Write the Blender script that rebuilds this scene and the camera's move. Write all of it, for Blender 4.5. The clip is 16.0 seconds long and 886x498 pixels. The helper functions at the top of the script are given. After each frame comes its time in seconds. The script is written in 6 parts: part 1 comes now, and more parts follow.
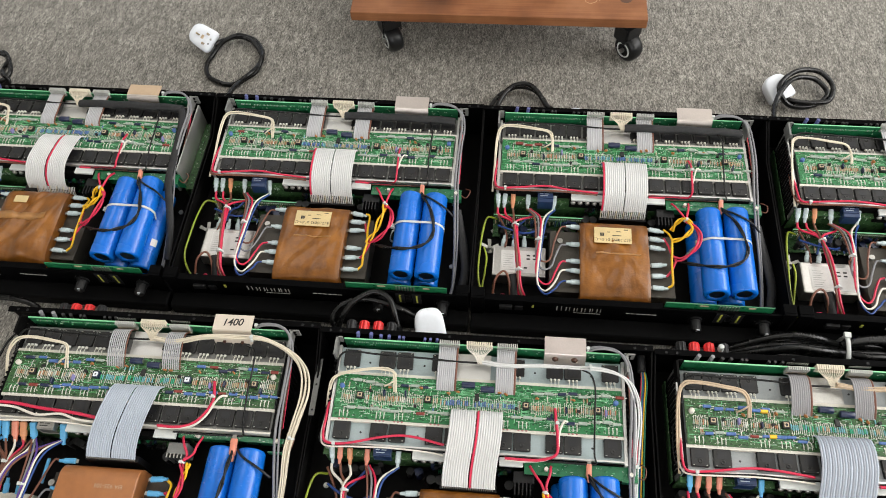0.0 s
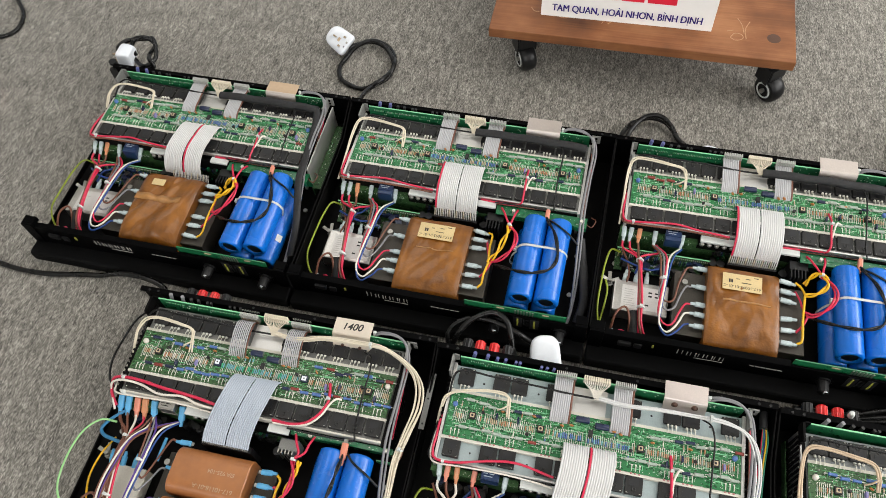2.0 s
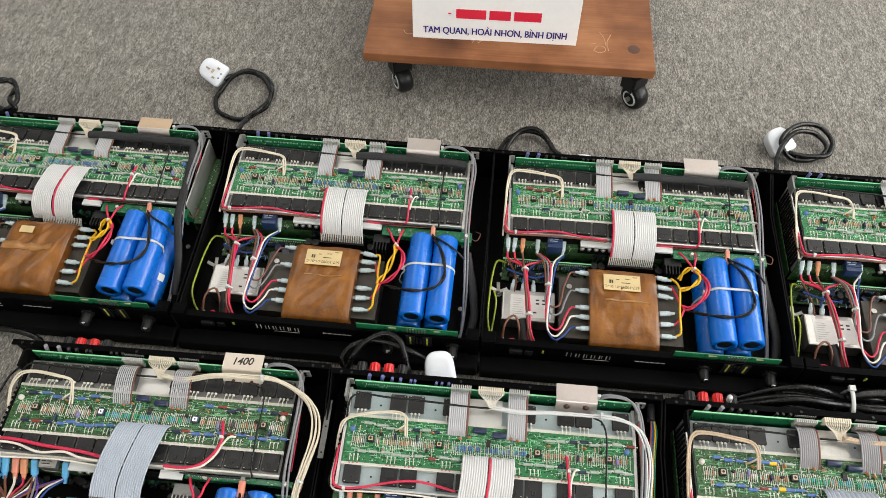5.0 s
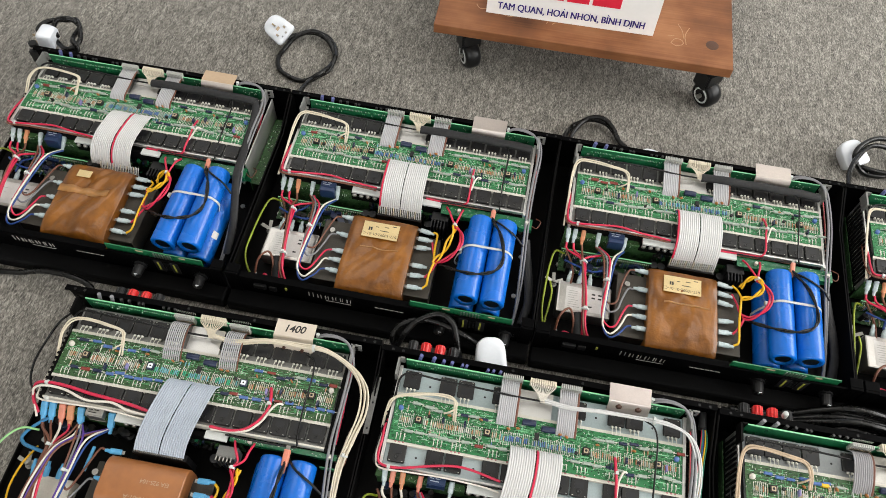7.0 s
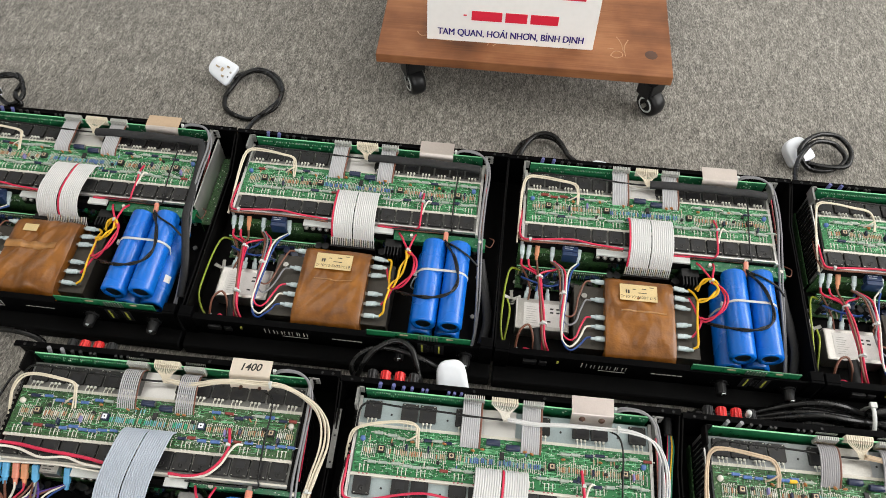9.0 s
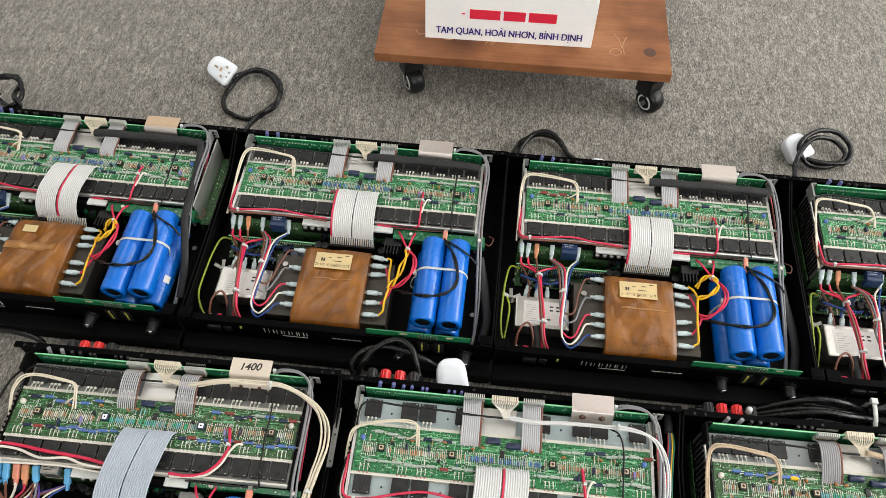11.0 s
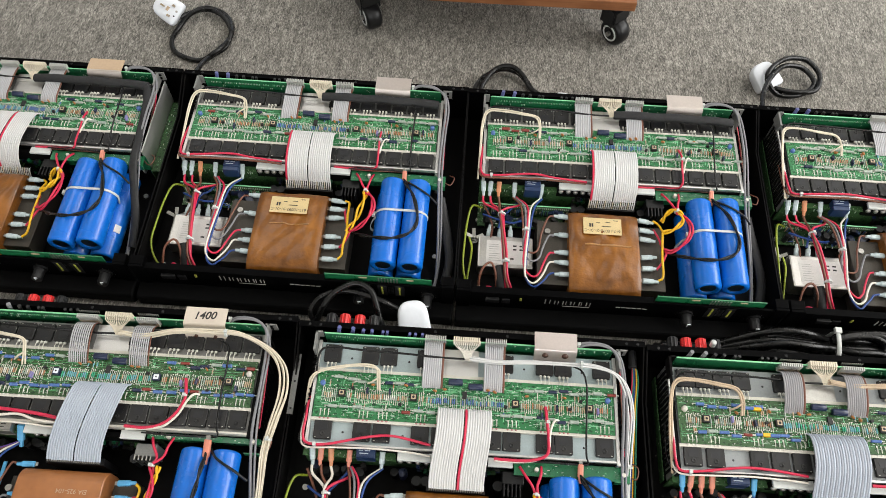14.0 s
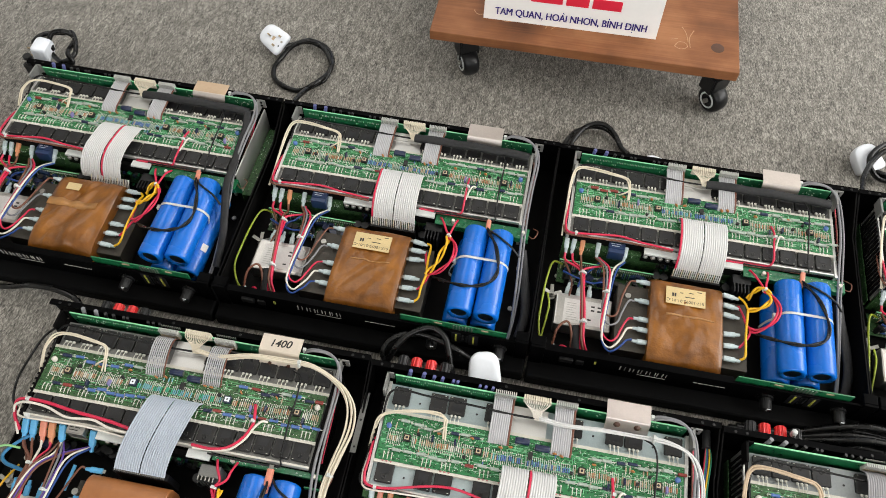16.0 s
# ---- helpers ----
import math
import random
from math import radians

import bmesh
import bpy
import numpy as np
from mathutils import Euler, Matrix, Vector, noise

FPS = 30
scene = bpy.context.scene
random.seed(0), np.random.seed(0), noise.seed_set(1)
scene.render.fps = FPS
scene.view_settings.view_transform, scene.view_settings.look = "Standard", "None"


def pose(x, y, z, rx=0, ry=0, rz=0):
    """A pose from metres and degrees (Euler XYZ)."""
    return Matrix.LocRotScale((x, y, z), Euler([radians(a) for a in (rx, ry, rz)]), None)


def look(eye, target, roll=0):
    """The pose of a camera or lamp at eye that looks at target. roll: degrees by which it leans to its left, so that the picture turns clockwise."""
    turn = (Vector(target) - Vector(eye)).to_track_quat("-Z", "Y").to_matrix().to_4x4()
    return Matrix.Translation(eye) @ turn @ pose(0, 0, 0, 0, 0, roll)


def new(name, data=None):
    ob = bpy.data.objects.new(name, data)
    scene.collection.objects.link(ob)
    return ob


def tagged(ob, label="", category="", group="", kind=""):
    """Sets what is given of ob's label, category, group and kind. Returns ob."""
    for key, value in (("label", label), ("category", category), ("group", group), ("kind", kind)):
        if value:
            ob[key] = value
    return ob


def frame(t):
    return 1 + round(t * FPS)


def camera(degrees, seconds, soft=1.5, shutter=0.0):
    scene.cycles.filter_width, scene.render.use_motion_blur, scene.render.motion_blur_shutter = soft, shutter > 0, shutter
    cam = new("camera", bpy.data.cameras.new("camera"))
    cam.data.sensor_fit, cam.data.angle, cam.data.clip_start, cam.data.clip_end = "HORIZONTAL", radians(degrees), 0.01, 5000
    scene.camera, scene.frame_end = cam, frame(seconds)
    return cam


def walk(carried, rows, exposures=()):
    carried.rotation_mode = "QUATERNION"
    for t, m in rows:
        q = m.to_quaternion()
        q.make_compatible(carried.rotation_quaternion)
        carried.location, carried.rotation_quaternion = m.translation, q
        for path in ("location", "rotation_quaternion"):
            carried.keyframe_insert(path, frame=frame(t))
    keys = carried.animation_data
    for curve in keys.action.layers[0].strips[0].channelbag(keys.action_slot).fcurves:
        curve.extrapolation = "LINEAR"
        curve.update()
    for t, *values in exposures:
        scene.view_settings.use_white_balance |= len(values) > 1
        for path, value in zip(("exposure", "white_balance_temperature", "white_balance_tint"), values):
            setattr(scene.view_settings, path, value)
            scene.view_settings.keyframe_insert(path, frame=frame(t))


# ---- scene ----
cam = camera(60.9, 16.0, soft=0.8, shutter=0.12)
PATH = [
    (0, (0.403, -0.51, 1.093), (0.233, 0.503, -0.623), -4.5),
    (0.5, (0.343, -0.514, 1.091), (0.096, 0.46, -0.638), -4.5),
    (1, (0.305, -0.52, 1.095), (-0.011, 0.441, -0.63), -4.7),
    (1.5, (0.312, -0.509, 1.1), (-0.038, 0.456, -0.617), -6.1),
    (2, (0.311, -0.5, 1.108), (-0.031, 0.493, -0.594), -6.3),
    (2.5, (0.328, -0.487, 1.119), (0.043, 0.546, -0.57), -6.0),
    (3, (0.356, -0.485, 1.115), (0.133, 0.574, -0.567), -4.9),
    (3.5, (0.354, -0.49, 1.114), (0.164, 0.574, -0.569), -4.3),
    (3.7, (0.363, -0.491, 1.114), (0.183, 0.576, -0.568), -4.3),
    (5.8, (0.298, -0.503, 1.108), (0.186, 0.585, -0.567), 2.7),
    (6, (0.266, -0.503, 1.11), (0.123, 0.566, -0.575), 3.4),
    (6.5, (0.24, -0.503, 1.093), (0.082, 0.525, -0.616), 4.3),
    (7, (0.275, -0.485, 1.099), (0.131, 0.531, -0.618), 3.7),
    (7.5, (0.28, -0.471, 1.099), (0.155, 0.579, -0.599), 4.4),
    (8, (0.317, -0.452, 1.086), (0.226, 0.62, -0.6), 4.1),
    (8.5, (0.293, -0.478, 1.094), (0.189, 0.611, -0.581), 3.9),
    (9, (0.322, -0.484, 1.092), (0.211, 0.606, -0.581), 1.2),
    (9.2, (0.33, -0.486, 1.093), (0.225, 0.606, -0.579), 0.6),
    (11.3, (0.322, -0.484, 1.09), (0.203, 0.603, -0.584), 0.8),
    (11.5, (0.311, -0.483, 1.089), (0.176, 0.599, -0.588), 1.2),
    (12, (0.26, -0.497, 1.074), (0.036, 0.553, -0.613), 0.7),
    (12.5, (0.246, -0.494, 1.064), (-0.054, 0.514, -0.637), -2.6),
    (13, (0.336, -0.471, 1.061), (0.162, 0.532, -0.661), -2.5),
    (13.5, (0.376, -0.473, 1.046), (0.309, 0.514, -0.693), -0.1),
    (14, (0.359, -0.474, 1.059), (0.303, 0.501, -0.687), 1.4),
    (14.5, (0.361, -0.474, 1.072), (0.303, 0.541, -0.65), 1.8),
    (15, (0.355, -0.481, 1.07), (0.293, 0.557, -0.638), 2.2),
    (15.5, (0.325, -0.479, 1.074), (0.212, 0.565, -0.628), 2.3),
    (16, (0.319, -0.458, 1.067), (0.107, 0.573, -0.634), 0.3),
]
walk(cam, [(t, look(eye, target, roll)) for t, eye, target, roll in PATH])

# ---- world, and lamps added in unseen windows and under the ceiling ----
world = bpy.data.worlds.new("daylight")
scene.world = world
world.use_nodes = True
wn = world.node_tree
sky = wn.nodes.new("ShaderNodeTexSky")
sky.sky_type, sky.sun_disc = "NISHITA", False
sky.sun_elevation, sky.sun_rotation = radians(50), radians(20)
wn.links.new(sky.outputs[0], wn.nodes["Background"].inputs[0])
wn.nodes["Background"].inputs[1].default_value = 0.1


def added_lamp(x, y, z, rx, rz, w, h, power, colour):
    data = bpy.data.lights.new("window_light", "AREA")
    data.shape, data.size, data.size_y, data.energy, data.color = "RECTANGLE", w, h, power, colour
    ob = new("window_light", data)
    ob.matrix_world = pose(x, y, z, rx, 0, rz)
    return ob


# North, east and south lamps are added out of view; south brightens the sign.
added_lamp(0.3, 3.93, 1.75, -90, 0, 4.6, 1.7, 14, (1.0, 0.98, 0.94))
added_lamp(3.43, 0.4, 1.7, 90, 90, 3.4, 1.6, 128, (1.0, 0.98, 0.94))
added_lamp(0.2, -2.93, 1.7, 90, 0, 3.4, 1.6, 56, (1.0, 0.98, 0.94))
# Two overhead lamps added to brighten the floor from above.
added_lamp(-0.9, 1.3, 2.66, 0, 0, 1.2, 2.4, 20, (1.0, 0.975, 0.93))
added_lamp(1.9, 1.3, 2.66, 0, 0, 1.2, 2.4, 20, (1.0, 0.975, 0.93))


# ---- materials ----
def material(name, colour, rough=0.5, metal=0.0, vary=0.15, scale=40.0, bump=0.0, fine=None, random_vary=0.0, coat=0.0, spec=0.5):
    """A surface with stains at one scale and grain at another, small relief, and a little change from piece to piece."""
    m = bpy.data.materials.new(name)
    m.use_nodes = True
    t = m.node_tree
    b = t.nodes["Principled BSDF"]
    b.inputs["Metallic"].default_value = metal
    b.inputs["Coat Weight"].default_value = coat
    b.inputs["Specular IOR Level"].default_value = spec
    co = t.nodes.new("ShaderNodeTexCoord")
    n1 = t.nodes.new("ShaderNodeTexNoise")
    n1.inputs["Scale"].default_value, n1.inputs["Detail"].default_value = scale, 4
    n2 = t.nodes.new("ShaderNodeTexNoise")
    n2.inputs["Scale"].default_value, n2.inputs["Detail"].default_value = fine or scale * 9, 3
    for n in (n1, n2):
        t.links.new(co.outputs["Object"], n.inputs["Vector"])
    add = t.nodes.new("ShaderNodeMath")
    add.operation = "ADD"
    t.links.new(n1.outputs[0], add.inputs[0])
    t.links.new(n2.outputs[0], add.inputs[1])
    mr = t.nodes.new("ShaderNodeMapRange")
    mr.inputs["From Min"].default_value, mr.inputs["From Max"].default_value = 0.6, 1.4
    mr.inputs["To Min"].default_value, mr.inputs["To Max"].default_value = 1 - vary, 1 + vary
    t.links.new(add.outputs[0], mr.inputs["Value"])
    last = mr.outputs[0]
    if random_vary:
        info = t.nodes.new("ShaderNodeObjectInfo")
        r = t.nodes.new("ShaderNodeMapRange")
        r.inputs["To Min"].default_value, r.inputs["To Max"].default_value = 1 - random_vary, 1 + random_vary
        t.links.new(info.outputs["Random"], r.inputs["Value"])
        mul = t.nodes.new("ShaderNodeMath")
        mul.operation = "MULTIPLY"
        t.links.new(last, mul.inputs[0])
        t.links.new(r.outputs[0], mul.inputs[1])
        last = mul.outputs[0]
    sc = t.nodes.new("ShaderNodeVectorMath")
    sc.operation = "SCALE"
    sc.inputs[0].default_value = colour
    t.links.new(last, sc.inputs["Scale"])
    t.links.new(sc.outputs[0], b.inputs["Base Color"])
    rr = t.nodes.new("ShaderNodeMapRange")
    rr.inputs["To Min"].default_value, rr.inputs["To Max"].default_value = max(0.02, rough - 0.1), min(1, rough + 0.1)
    t.links.new(n1.outputs[0], rr.inputs["Value"])
    t.links.new(rr.outputs[0], b.inputs["Roughness"])
    if bump:
        bp = t.nodes.new("ShaderNodeBump")
        bp.inputs["Strength"].default_value, bp.inputs["Distance"].default_value = min(1, bump), 0.0006
        t.links.new(add.outputs[0], bp.inputs["Height"])
        t.links.new(bp.outputs[0], b.inputs["Normal"])
    return m


def carpet_material():
    m = bpy.data.materials.new("grey_flecked_carpet")
    m.use_nodes = True
    t = m.node_tree
    b = t.nodes["Principled BSDF"]
    b.inputs["Roughness"].default_value = 0.95
    b.inputs["Specular IOR Level"].default_value = 0.1
    b.inputs["Sheen Weight"].default_value = 0.15
    co = t.nodes.new("ShaderNodeTexCoord")

    def layer(scale, detail, rough, stretch, turn=0.0):
        mp = t.nodes.new("ShaderNodeMapping")
        mp.inputs["Rotation"].default_value = (0, 0, turn)
        mp.inputs["Scale"].default_value = stretch
        t.links.new(co.outputs["Object"], mp.inputs["Vector"])
        n = t.nodes.new("ShaderNodeTexNoise")
        n.inputs["Scale"].default_value, n.inputs["Detail"].default_value, n.inputs["Roughness"].default_value = scale, detail, rough
        t.links.new(mp.outputs[0], n.inputs["Vector"])
        return n.outputs[0], mp

    def mad(value, gain, other):
        n = t.nodes.new("ShaderNodeMath")
        n.operation = "MULTIPLY_ADD"
        n.inputs[1].default_value = gain
        t.links.new(value, n.inputs[0])
        if isinstance(other, float):
            n.inputs[2].default_value = other
        else:
            t.links.new(other, n.inputs[2])
        return n.outputs[0]

    tuft, mp = layer(300, 4, 0.75, (1.25, 0.42, 1.0), 0.04)      # loops of pile, drawn out along the weave
    clump, _ = layer(95, 3, 0.6, (1.0, 0.30, 1.0), -0.05)        # rows of lighter and darker yarn
    worn, _ = layer(7, 4, 0.6, (1.0, 0.8, 1.0))
    fibre = t.nodes.new("ShaderNodeTexVoronoi")
    fibre.inputs["Scale"].default_value = 560
    t.links.new(mp.outputs[0], fibre.inputs["Vector"])
    grey = t.nodes.new("ShaderNodeSeparateColor")
    t.links.new(fibre.outputs["Color"], grey.inputs[0])
    height = mad(grey.outputs[0], 0.30, mad(tuft, 1.05, mad(clump, 0.58, -0.48)))
    ramp = t.nodes.new("ShaderNodeValToRGB")
    e = ramp.color_ramp.elements
    e[0].position, e[0].color = 0.20, (0.066, 0.062, 0.055, 1)
    e[1].position, e[1].color = 0.82, (0.50, 0.472, 0.420, 1)
    mid = ramp.color_ramp.elements.new(0.50)
    mid.color = (0.212, 0.199, 0.176, 1)
    t.links.new(height, ramp.inputs[0])
    w = t.nodes.new("ShaderNodeMapRange")
    w.inputs["From Min"].default_value, w.inputs["From Max"].default_value = 0.3, 0.7
    w.inputs["To Min"].default_value, w.inputs["To Max"].default_value = 0.9, 1.1
    t.links.new(worn, w.inputs["Value"])
    sc = t.nodes.new("ShaderNodeVectorMath")
    sc.operation = "SCALE"
    t.links.new(ramp.outputs[0], sc.inputs[0])
    t.links.new(w.outputs[0], sc.inputs["Scale"])
    t.links.new(sc.outputs[0], b.inputs["Base Color"])
    bp = t.nodes.new("ShaderNodeBump")
    bp.inputs["Strength"].default_value, bp.inputs["Distance"].default_value = 0.7, 0.0016
    t.links.new(height, bp.inputs["Height"])
    t.links.new(bp.outputs[0], b.inputs["Normal"])
    return m


def board_material(name, dark, light, silk):
    """Printed circuit board: solder mask with lighter copper tracks under it and white print."""
    m = bpy.data.materials.new(name)
    m.use_nodes = True
    t = m.node_tree
    b = t.nodes["Principled BSDF"]
    b.inputs["Roughness"].default_value = 0.38
    b.inputs["Specular IOR Level"].default_value = 0.3
    co = t.nodes.new("ShaderNodeTexCoord")
    mp = t.nodes.new("ShaderNodeMapping")
    mp.inputs["Scale"].default_value = (1.0, 1.7, 1.0)
    t.links.new(co.outputs["Object"], mp.inputs["Vector"])
    vo = t.nodes.new("ShaderNodeTexVoronoi")
    vo.distance, vo.feature = "MANHATTAN", "F1"
    vo.inputs["Scale"].default_value = 150
    t.links.new(mp.outputs[0], vo.inputs["Vector"])
    track = t.nodes.new("ShaderNodeMapRange")
    track.inputs["From Min"].default_value, track.inputs["From Max"].default_value = 0.50, 0.56
    t.links.new(vo.outputs["Distance"], track.inputs["Value"])
    no = t.nodes.new("ShaderNodeTexNoise")
    no.inputs["Scale"].default_value, no.inputs["Detail"].default_value = 380, 2
    t.links.new(co.outputs["Object"], no.inputs["Vector"])
    pr = t.nodes.new("ShaderNodeMapRange")
    pr.inputs["From Min"].default_value, pr.inputs["From Max"].default_value = 0.66, 0.70
    t.links.new(no.outputs[0], pr.inputs["Value"])
    m1 = t.nodes.new("ShaderNodeMix")
    m1.data_type = "RGBA"
    m1.inputs[6].default_value, m1.inputs[7].default_value = (*dark, 1), (*light, 1)
    t.links.new(track.outputs[0], m1.inputs[0])
    m2 = t.nodes.new("ShaderNodeMix")
    m2.data_type = "RGBA"
    m2.inputs[7].default_value = (*silk, 1)
    t.links.new(pr.outputs[0], m2.inputs[0])
    t.links.new(m1.outputs[2], m2.inputs[6])
    t.links.new(m2.outputs[2], b.inputs["Base Color"])
    bp = t.nodes.new("ShaderNodeBump")
    bp.inputs["Strength"].default_value, bp.inputs["Distance"].default_value = 0.4, 0.0003
    t.links.new(track.outputs[0], bp.inputs["Height"])
    t.links.new(bp.outputs[0], b.inputs["Normal"])
    return m


def wood_material():
    m = bpy.data.materials.new("stained_pine")
    m.use_nodes = True
    t = m.node_tree
    b = t.nodes["Principled BSDF"]
    b.inputs["Roughness"].default_value = 0.55
    b.inputs["Specular IOR Level"].default_value = 0.35
    co = t.nodes.new("ShaderNodeTexCoord")
    mp = t.nodes.new("ShaderNodeMapping")
    mp.inputs["Scale"].default_value = (2.6, 17, 17)
    t.links.new(co.outputs["Object"], mp.inputs["Vector"])
    grain = t.nodes.new("ShaderNodeTexNoise")
    grain.inputs["Scale"].default_value, grain.inputs["Detail"].default_value, grain.inputs["Distortion"].default_value = 1.1, 6, 1.2
    t.links.new(mp.outputs[0], grain.inputs["Vector"])
    blot = t.nodes.new("ShaderNodeTexNoise")
    blot.inputs["Scale"].default_value, blot.inputs["Detail"].default_value = 8, 9
    t.links.new(co.outputs["Object"], blot.inputs["Vector"])
    ramp = t.nodes.new("ShaderNodeValToRGB")
    e = ramp.color_ramp.elements
    e[0].position, e[0].color = 0.30, (0.075, 0.027, 0.011, 1)
    e[1].position, e[1].color = 0.70, (0.38, 0.165, 0.070, 1)
    mid = ramp.color_ramp.elements.new(0.50)
    mid.color = (0.220, 0.083, 0.031, 1)
    add = t.nodes.new("ShaderNodeMath")
    add.operation = "MULTIPLY_ADD"
    add.inputs[1].default_value = 0.20
    half = t.nodes.new("ShaderNodeMath")
    half.operation = "MULTIPLY"
    half.inputs[1].default_value = 0.75
    fine = t.nodes.new("ShaderNodeMapping")
    fine.inputs["Scale"].default_value = (5, 210, 210)
    t.links.new(co.outputs["Object"], fine.inputs["Vector"])
    pore = t.nodes.new("ShaderNodeTexNoise")
    pore.inputs["Scale"].default_value, pore.inputs["Detail"].default_value = 1.5, 4
    t.links.new(fine.outputs[0], pore.inputs["Vector"])
    line = t.nodes.new("ShaderNodeMath")
    line.operation = "MULTIPLY_ADD"
    line.inputs[1].default_value, line.inputs[2].default_value = 0.16, -0.055
    t.links.new(pore.outputs[0], line.inputs[0])
    t.links.new(line.outputs[0], half.inputs[2])
    half.operation = "MULTIPLY_ADD"
    t.links.new(blot.outputs[0], half.inputs[0])
    t.links.new(grain.outputs[0], add.inputs[0])
    t.links.new(half.outputs[0], add.inputs[2])
    t.links.new(add.outputs[0], ramp.inputs[0])
    t.links.new(ramp.outputs[0], b.inputs["Base Color"])
    bp = t.nodes.new("ShaderNodeBump")
    bp.inputs["Strength"].default_value, bp.inputs["Distance"].default_value = 0.6, 0.0012
    t.links.new(add.outputs[0], bp.inputs["Height"])
    t.links.new(bp.outputs[0], b.inputs["Normal"])
    return m


def wrap_material():
    """Crumpled amber film: long soft dents, their highlights and shading painted into the colour."""
    m = bpy.data.materials.new("brown_kapton_wrap")
    m.use_nodes = True
    t = m.node_tree
    b = t.nodes["Principled BSDF"]
    b.inputs["Coat Weight"].default_value, b.inputs["Coat Roughness"].default_value = 0.32, 0.13
    b.inputs["Specular IOR Level"].default_value = 0.3
    co = t.nodes.new("ShaderNodeTexCoord")
    outs = []
    for stretch, scale, detail, twist_by in (((38, 15, 18), 1.0, 2, 0.3), ((20, 44, 30), 1.0, 3, 0.3), ((260, 260, 260), 1.0, 3, 0.0)):
        mp = t.nodes.new("ShaderNodeMapping")
        mp.inputs["Scale"].default_value = stretch
        t.links.new(co.outputs["Object"], mp.inputs["Vector"])
        n = t.nodes.new("ShaderNodeTexNoise")
        n.inputs["Scale"].default_value, n.inputs["Detail"].default_value, n.inputs["Distortion"].default_value = scale, detail, twist_by
        t.links.new(mp.outputs[0], n.inputs["Vector"])
        outs.append(n.outputs[0])
    last = None
    for out, gain in zip(outs, (0.62, 0.30, 0.10)):
        k = t.nodes.new("ShaderNodeMath")
        k.operation = "MULTIPLY_ADD"
        k.inputs[1].default_value = gain
        t.links.new(out, k.inputs[0])
        if last is not None:
            t.links.new(last, k.inputs[2])
        else:
            k.inputs[2].default_value = -0.01
        last = k.outputs[0]
    ramp = t.nodes.new("ShaderNodeValToRGB")
    e = ramp.color_ramp.elements
    e[0].position, e[0].color = 0.32, (0.098, 0.034, 0.006, 1)
    e[1].position, e[1].color = 0.72, (0.32, 0.122, 0.016, 1)
    mid = ramp.color_ramp.elements.new(0.50)
    mid.color = (0.19, 0.067, 0.008, 1)
    t.links.new(last, ramp.inputs[0])
    t.links.new(ramp.outputs[0], b.inputs["Base Color"])
    rr = t.nodes.new("ShaderNodeMapRange")
    rr.inputs["To Min"].default_value, rr.inputs["To Max"].default_value = 0.22, 0.52
    t.links.new(outs[1], rr.inputs["Value"])
    t.links.new(rr.outputs[0], b.inputs["Roughness"])
    bp = t.nodes.new("ShaderNodeBump")
    bp.inputs["Strength"].default_value, bp.inputs["Distance"].default_value = 0.9, 0.005
    t.links.new(last, bp.inputs["Height"])
    t.links.new(bp.outputs[0], b.inputs["Normal"])
    return m


M_CARPET = carpet_material()
M_WALL = material("white_wall_paint", (0.78, 0.77, 0.74), 0.7, vary=0.04, scale=3)
M_CEIL = material("white_ceiling_paint", (0.8, 0.8, 0.78), 0.8, vary=0.03, scale=3)
M_FRAME = material("white_window_frame", (0.7, 0.7, 0.7), 0.4, vary=0.05, scale=8)
M_WOOD = wood_material()
M_KNOT = material("pine_knot", (0.085, 0.036, 0.018), 0.5, vary=0.3, scale=120)
M_SCRATCH = material("pine_scratch", (0.44, 0.24, 0.12), 0.6, vary=0.3, scale=200)
M_BLACK = material("black_powder_coat", (0.0016, 0.0016, 0.0018), 0.42, vary=0.25, scale=30, bump=0.2, fine=1500, spec=0.03)
M_INNER = material("black_chassis_paint", (0.0035, 0.0032, 0.0032), 0.6, spec=0.08, vary=0.4, scale=25, bump=0.2, fine=900)
M_LIP = material("black_moulded_rubber", (0.0042, 0.0042, 0.0044), 0.6, vary=0.3, scale=20, bump=0.3, fine=700, spec=0.05)
M_PLASTIC = material("black_plastic", (0.007, 0.007, 0.0075), 0.4, spec=0.35, vary=0.25, scale=60, bump=0.15, fine=800, random_vary=0.25)
M_CHIP = material("black_epoxy", (0.014, 0.0135, 0.013), 0.5, spec=0.4, vary=0.3, scale=90, bump=0.2, fine=900, random_vary=0.35)
M_CORD = material("black_cable_jacket", (0.005, 0.005, 0.005), 0.28, spec=0.34, vary=0.3, scale=50, bump=0.2, fine=600)
M_SLEEVE = material("black_heat_shrink", (0.021, 0.021, 0.022), 0.55, spec=0.3, vary=0.4, scale=70, bump=0.6, fine=260)
M_ALU = material("brushed_aluminium", (0.62, 0.61, 0.59), 0.42, 0.85, vary=0.12, scale=30, bump=0.15, fine=700)
M_TIN = material("tinned_steel", (0.38, 0.37, 0.345), 0.38, 0.85, vary=0.2, scale=60)
M_PAD = material("grey_heat_sink_plate", (0.36, 0.43, 0.44), 0.5, 0.2, vary=0.12, scale=60)
M_PASTE = material("cream_insulating_strip", (0.62, 0.59, 0.52), 0.6, vary=0.12, scale=50)
M_GREEN = board_material("green_circuit_board", (0.010, 0.072, 0.024), (0.030, 0.17, 0.060), (0.5, 0.58, 0.5))
M_GREEN2 = board_material("dark_green_circuit_board", (0.013, 0.043, 0.014), (0.040, 0.10, 0.034), (0.42, 0.44, 0.36))
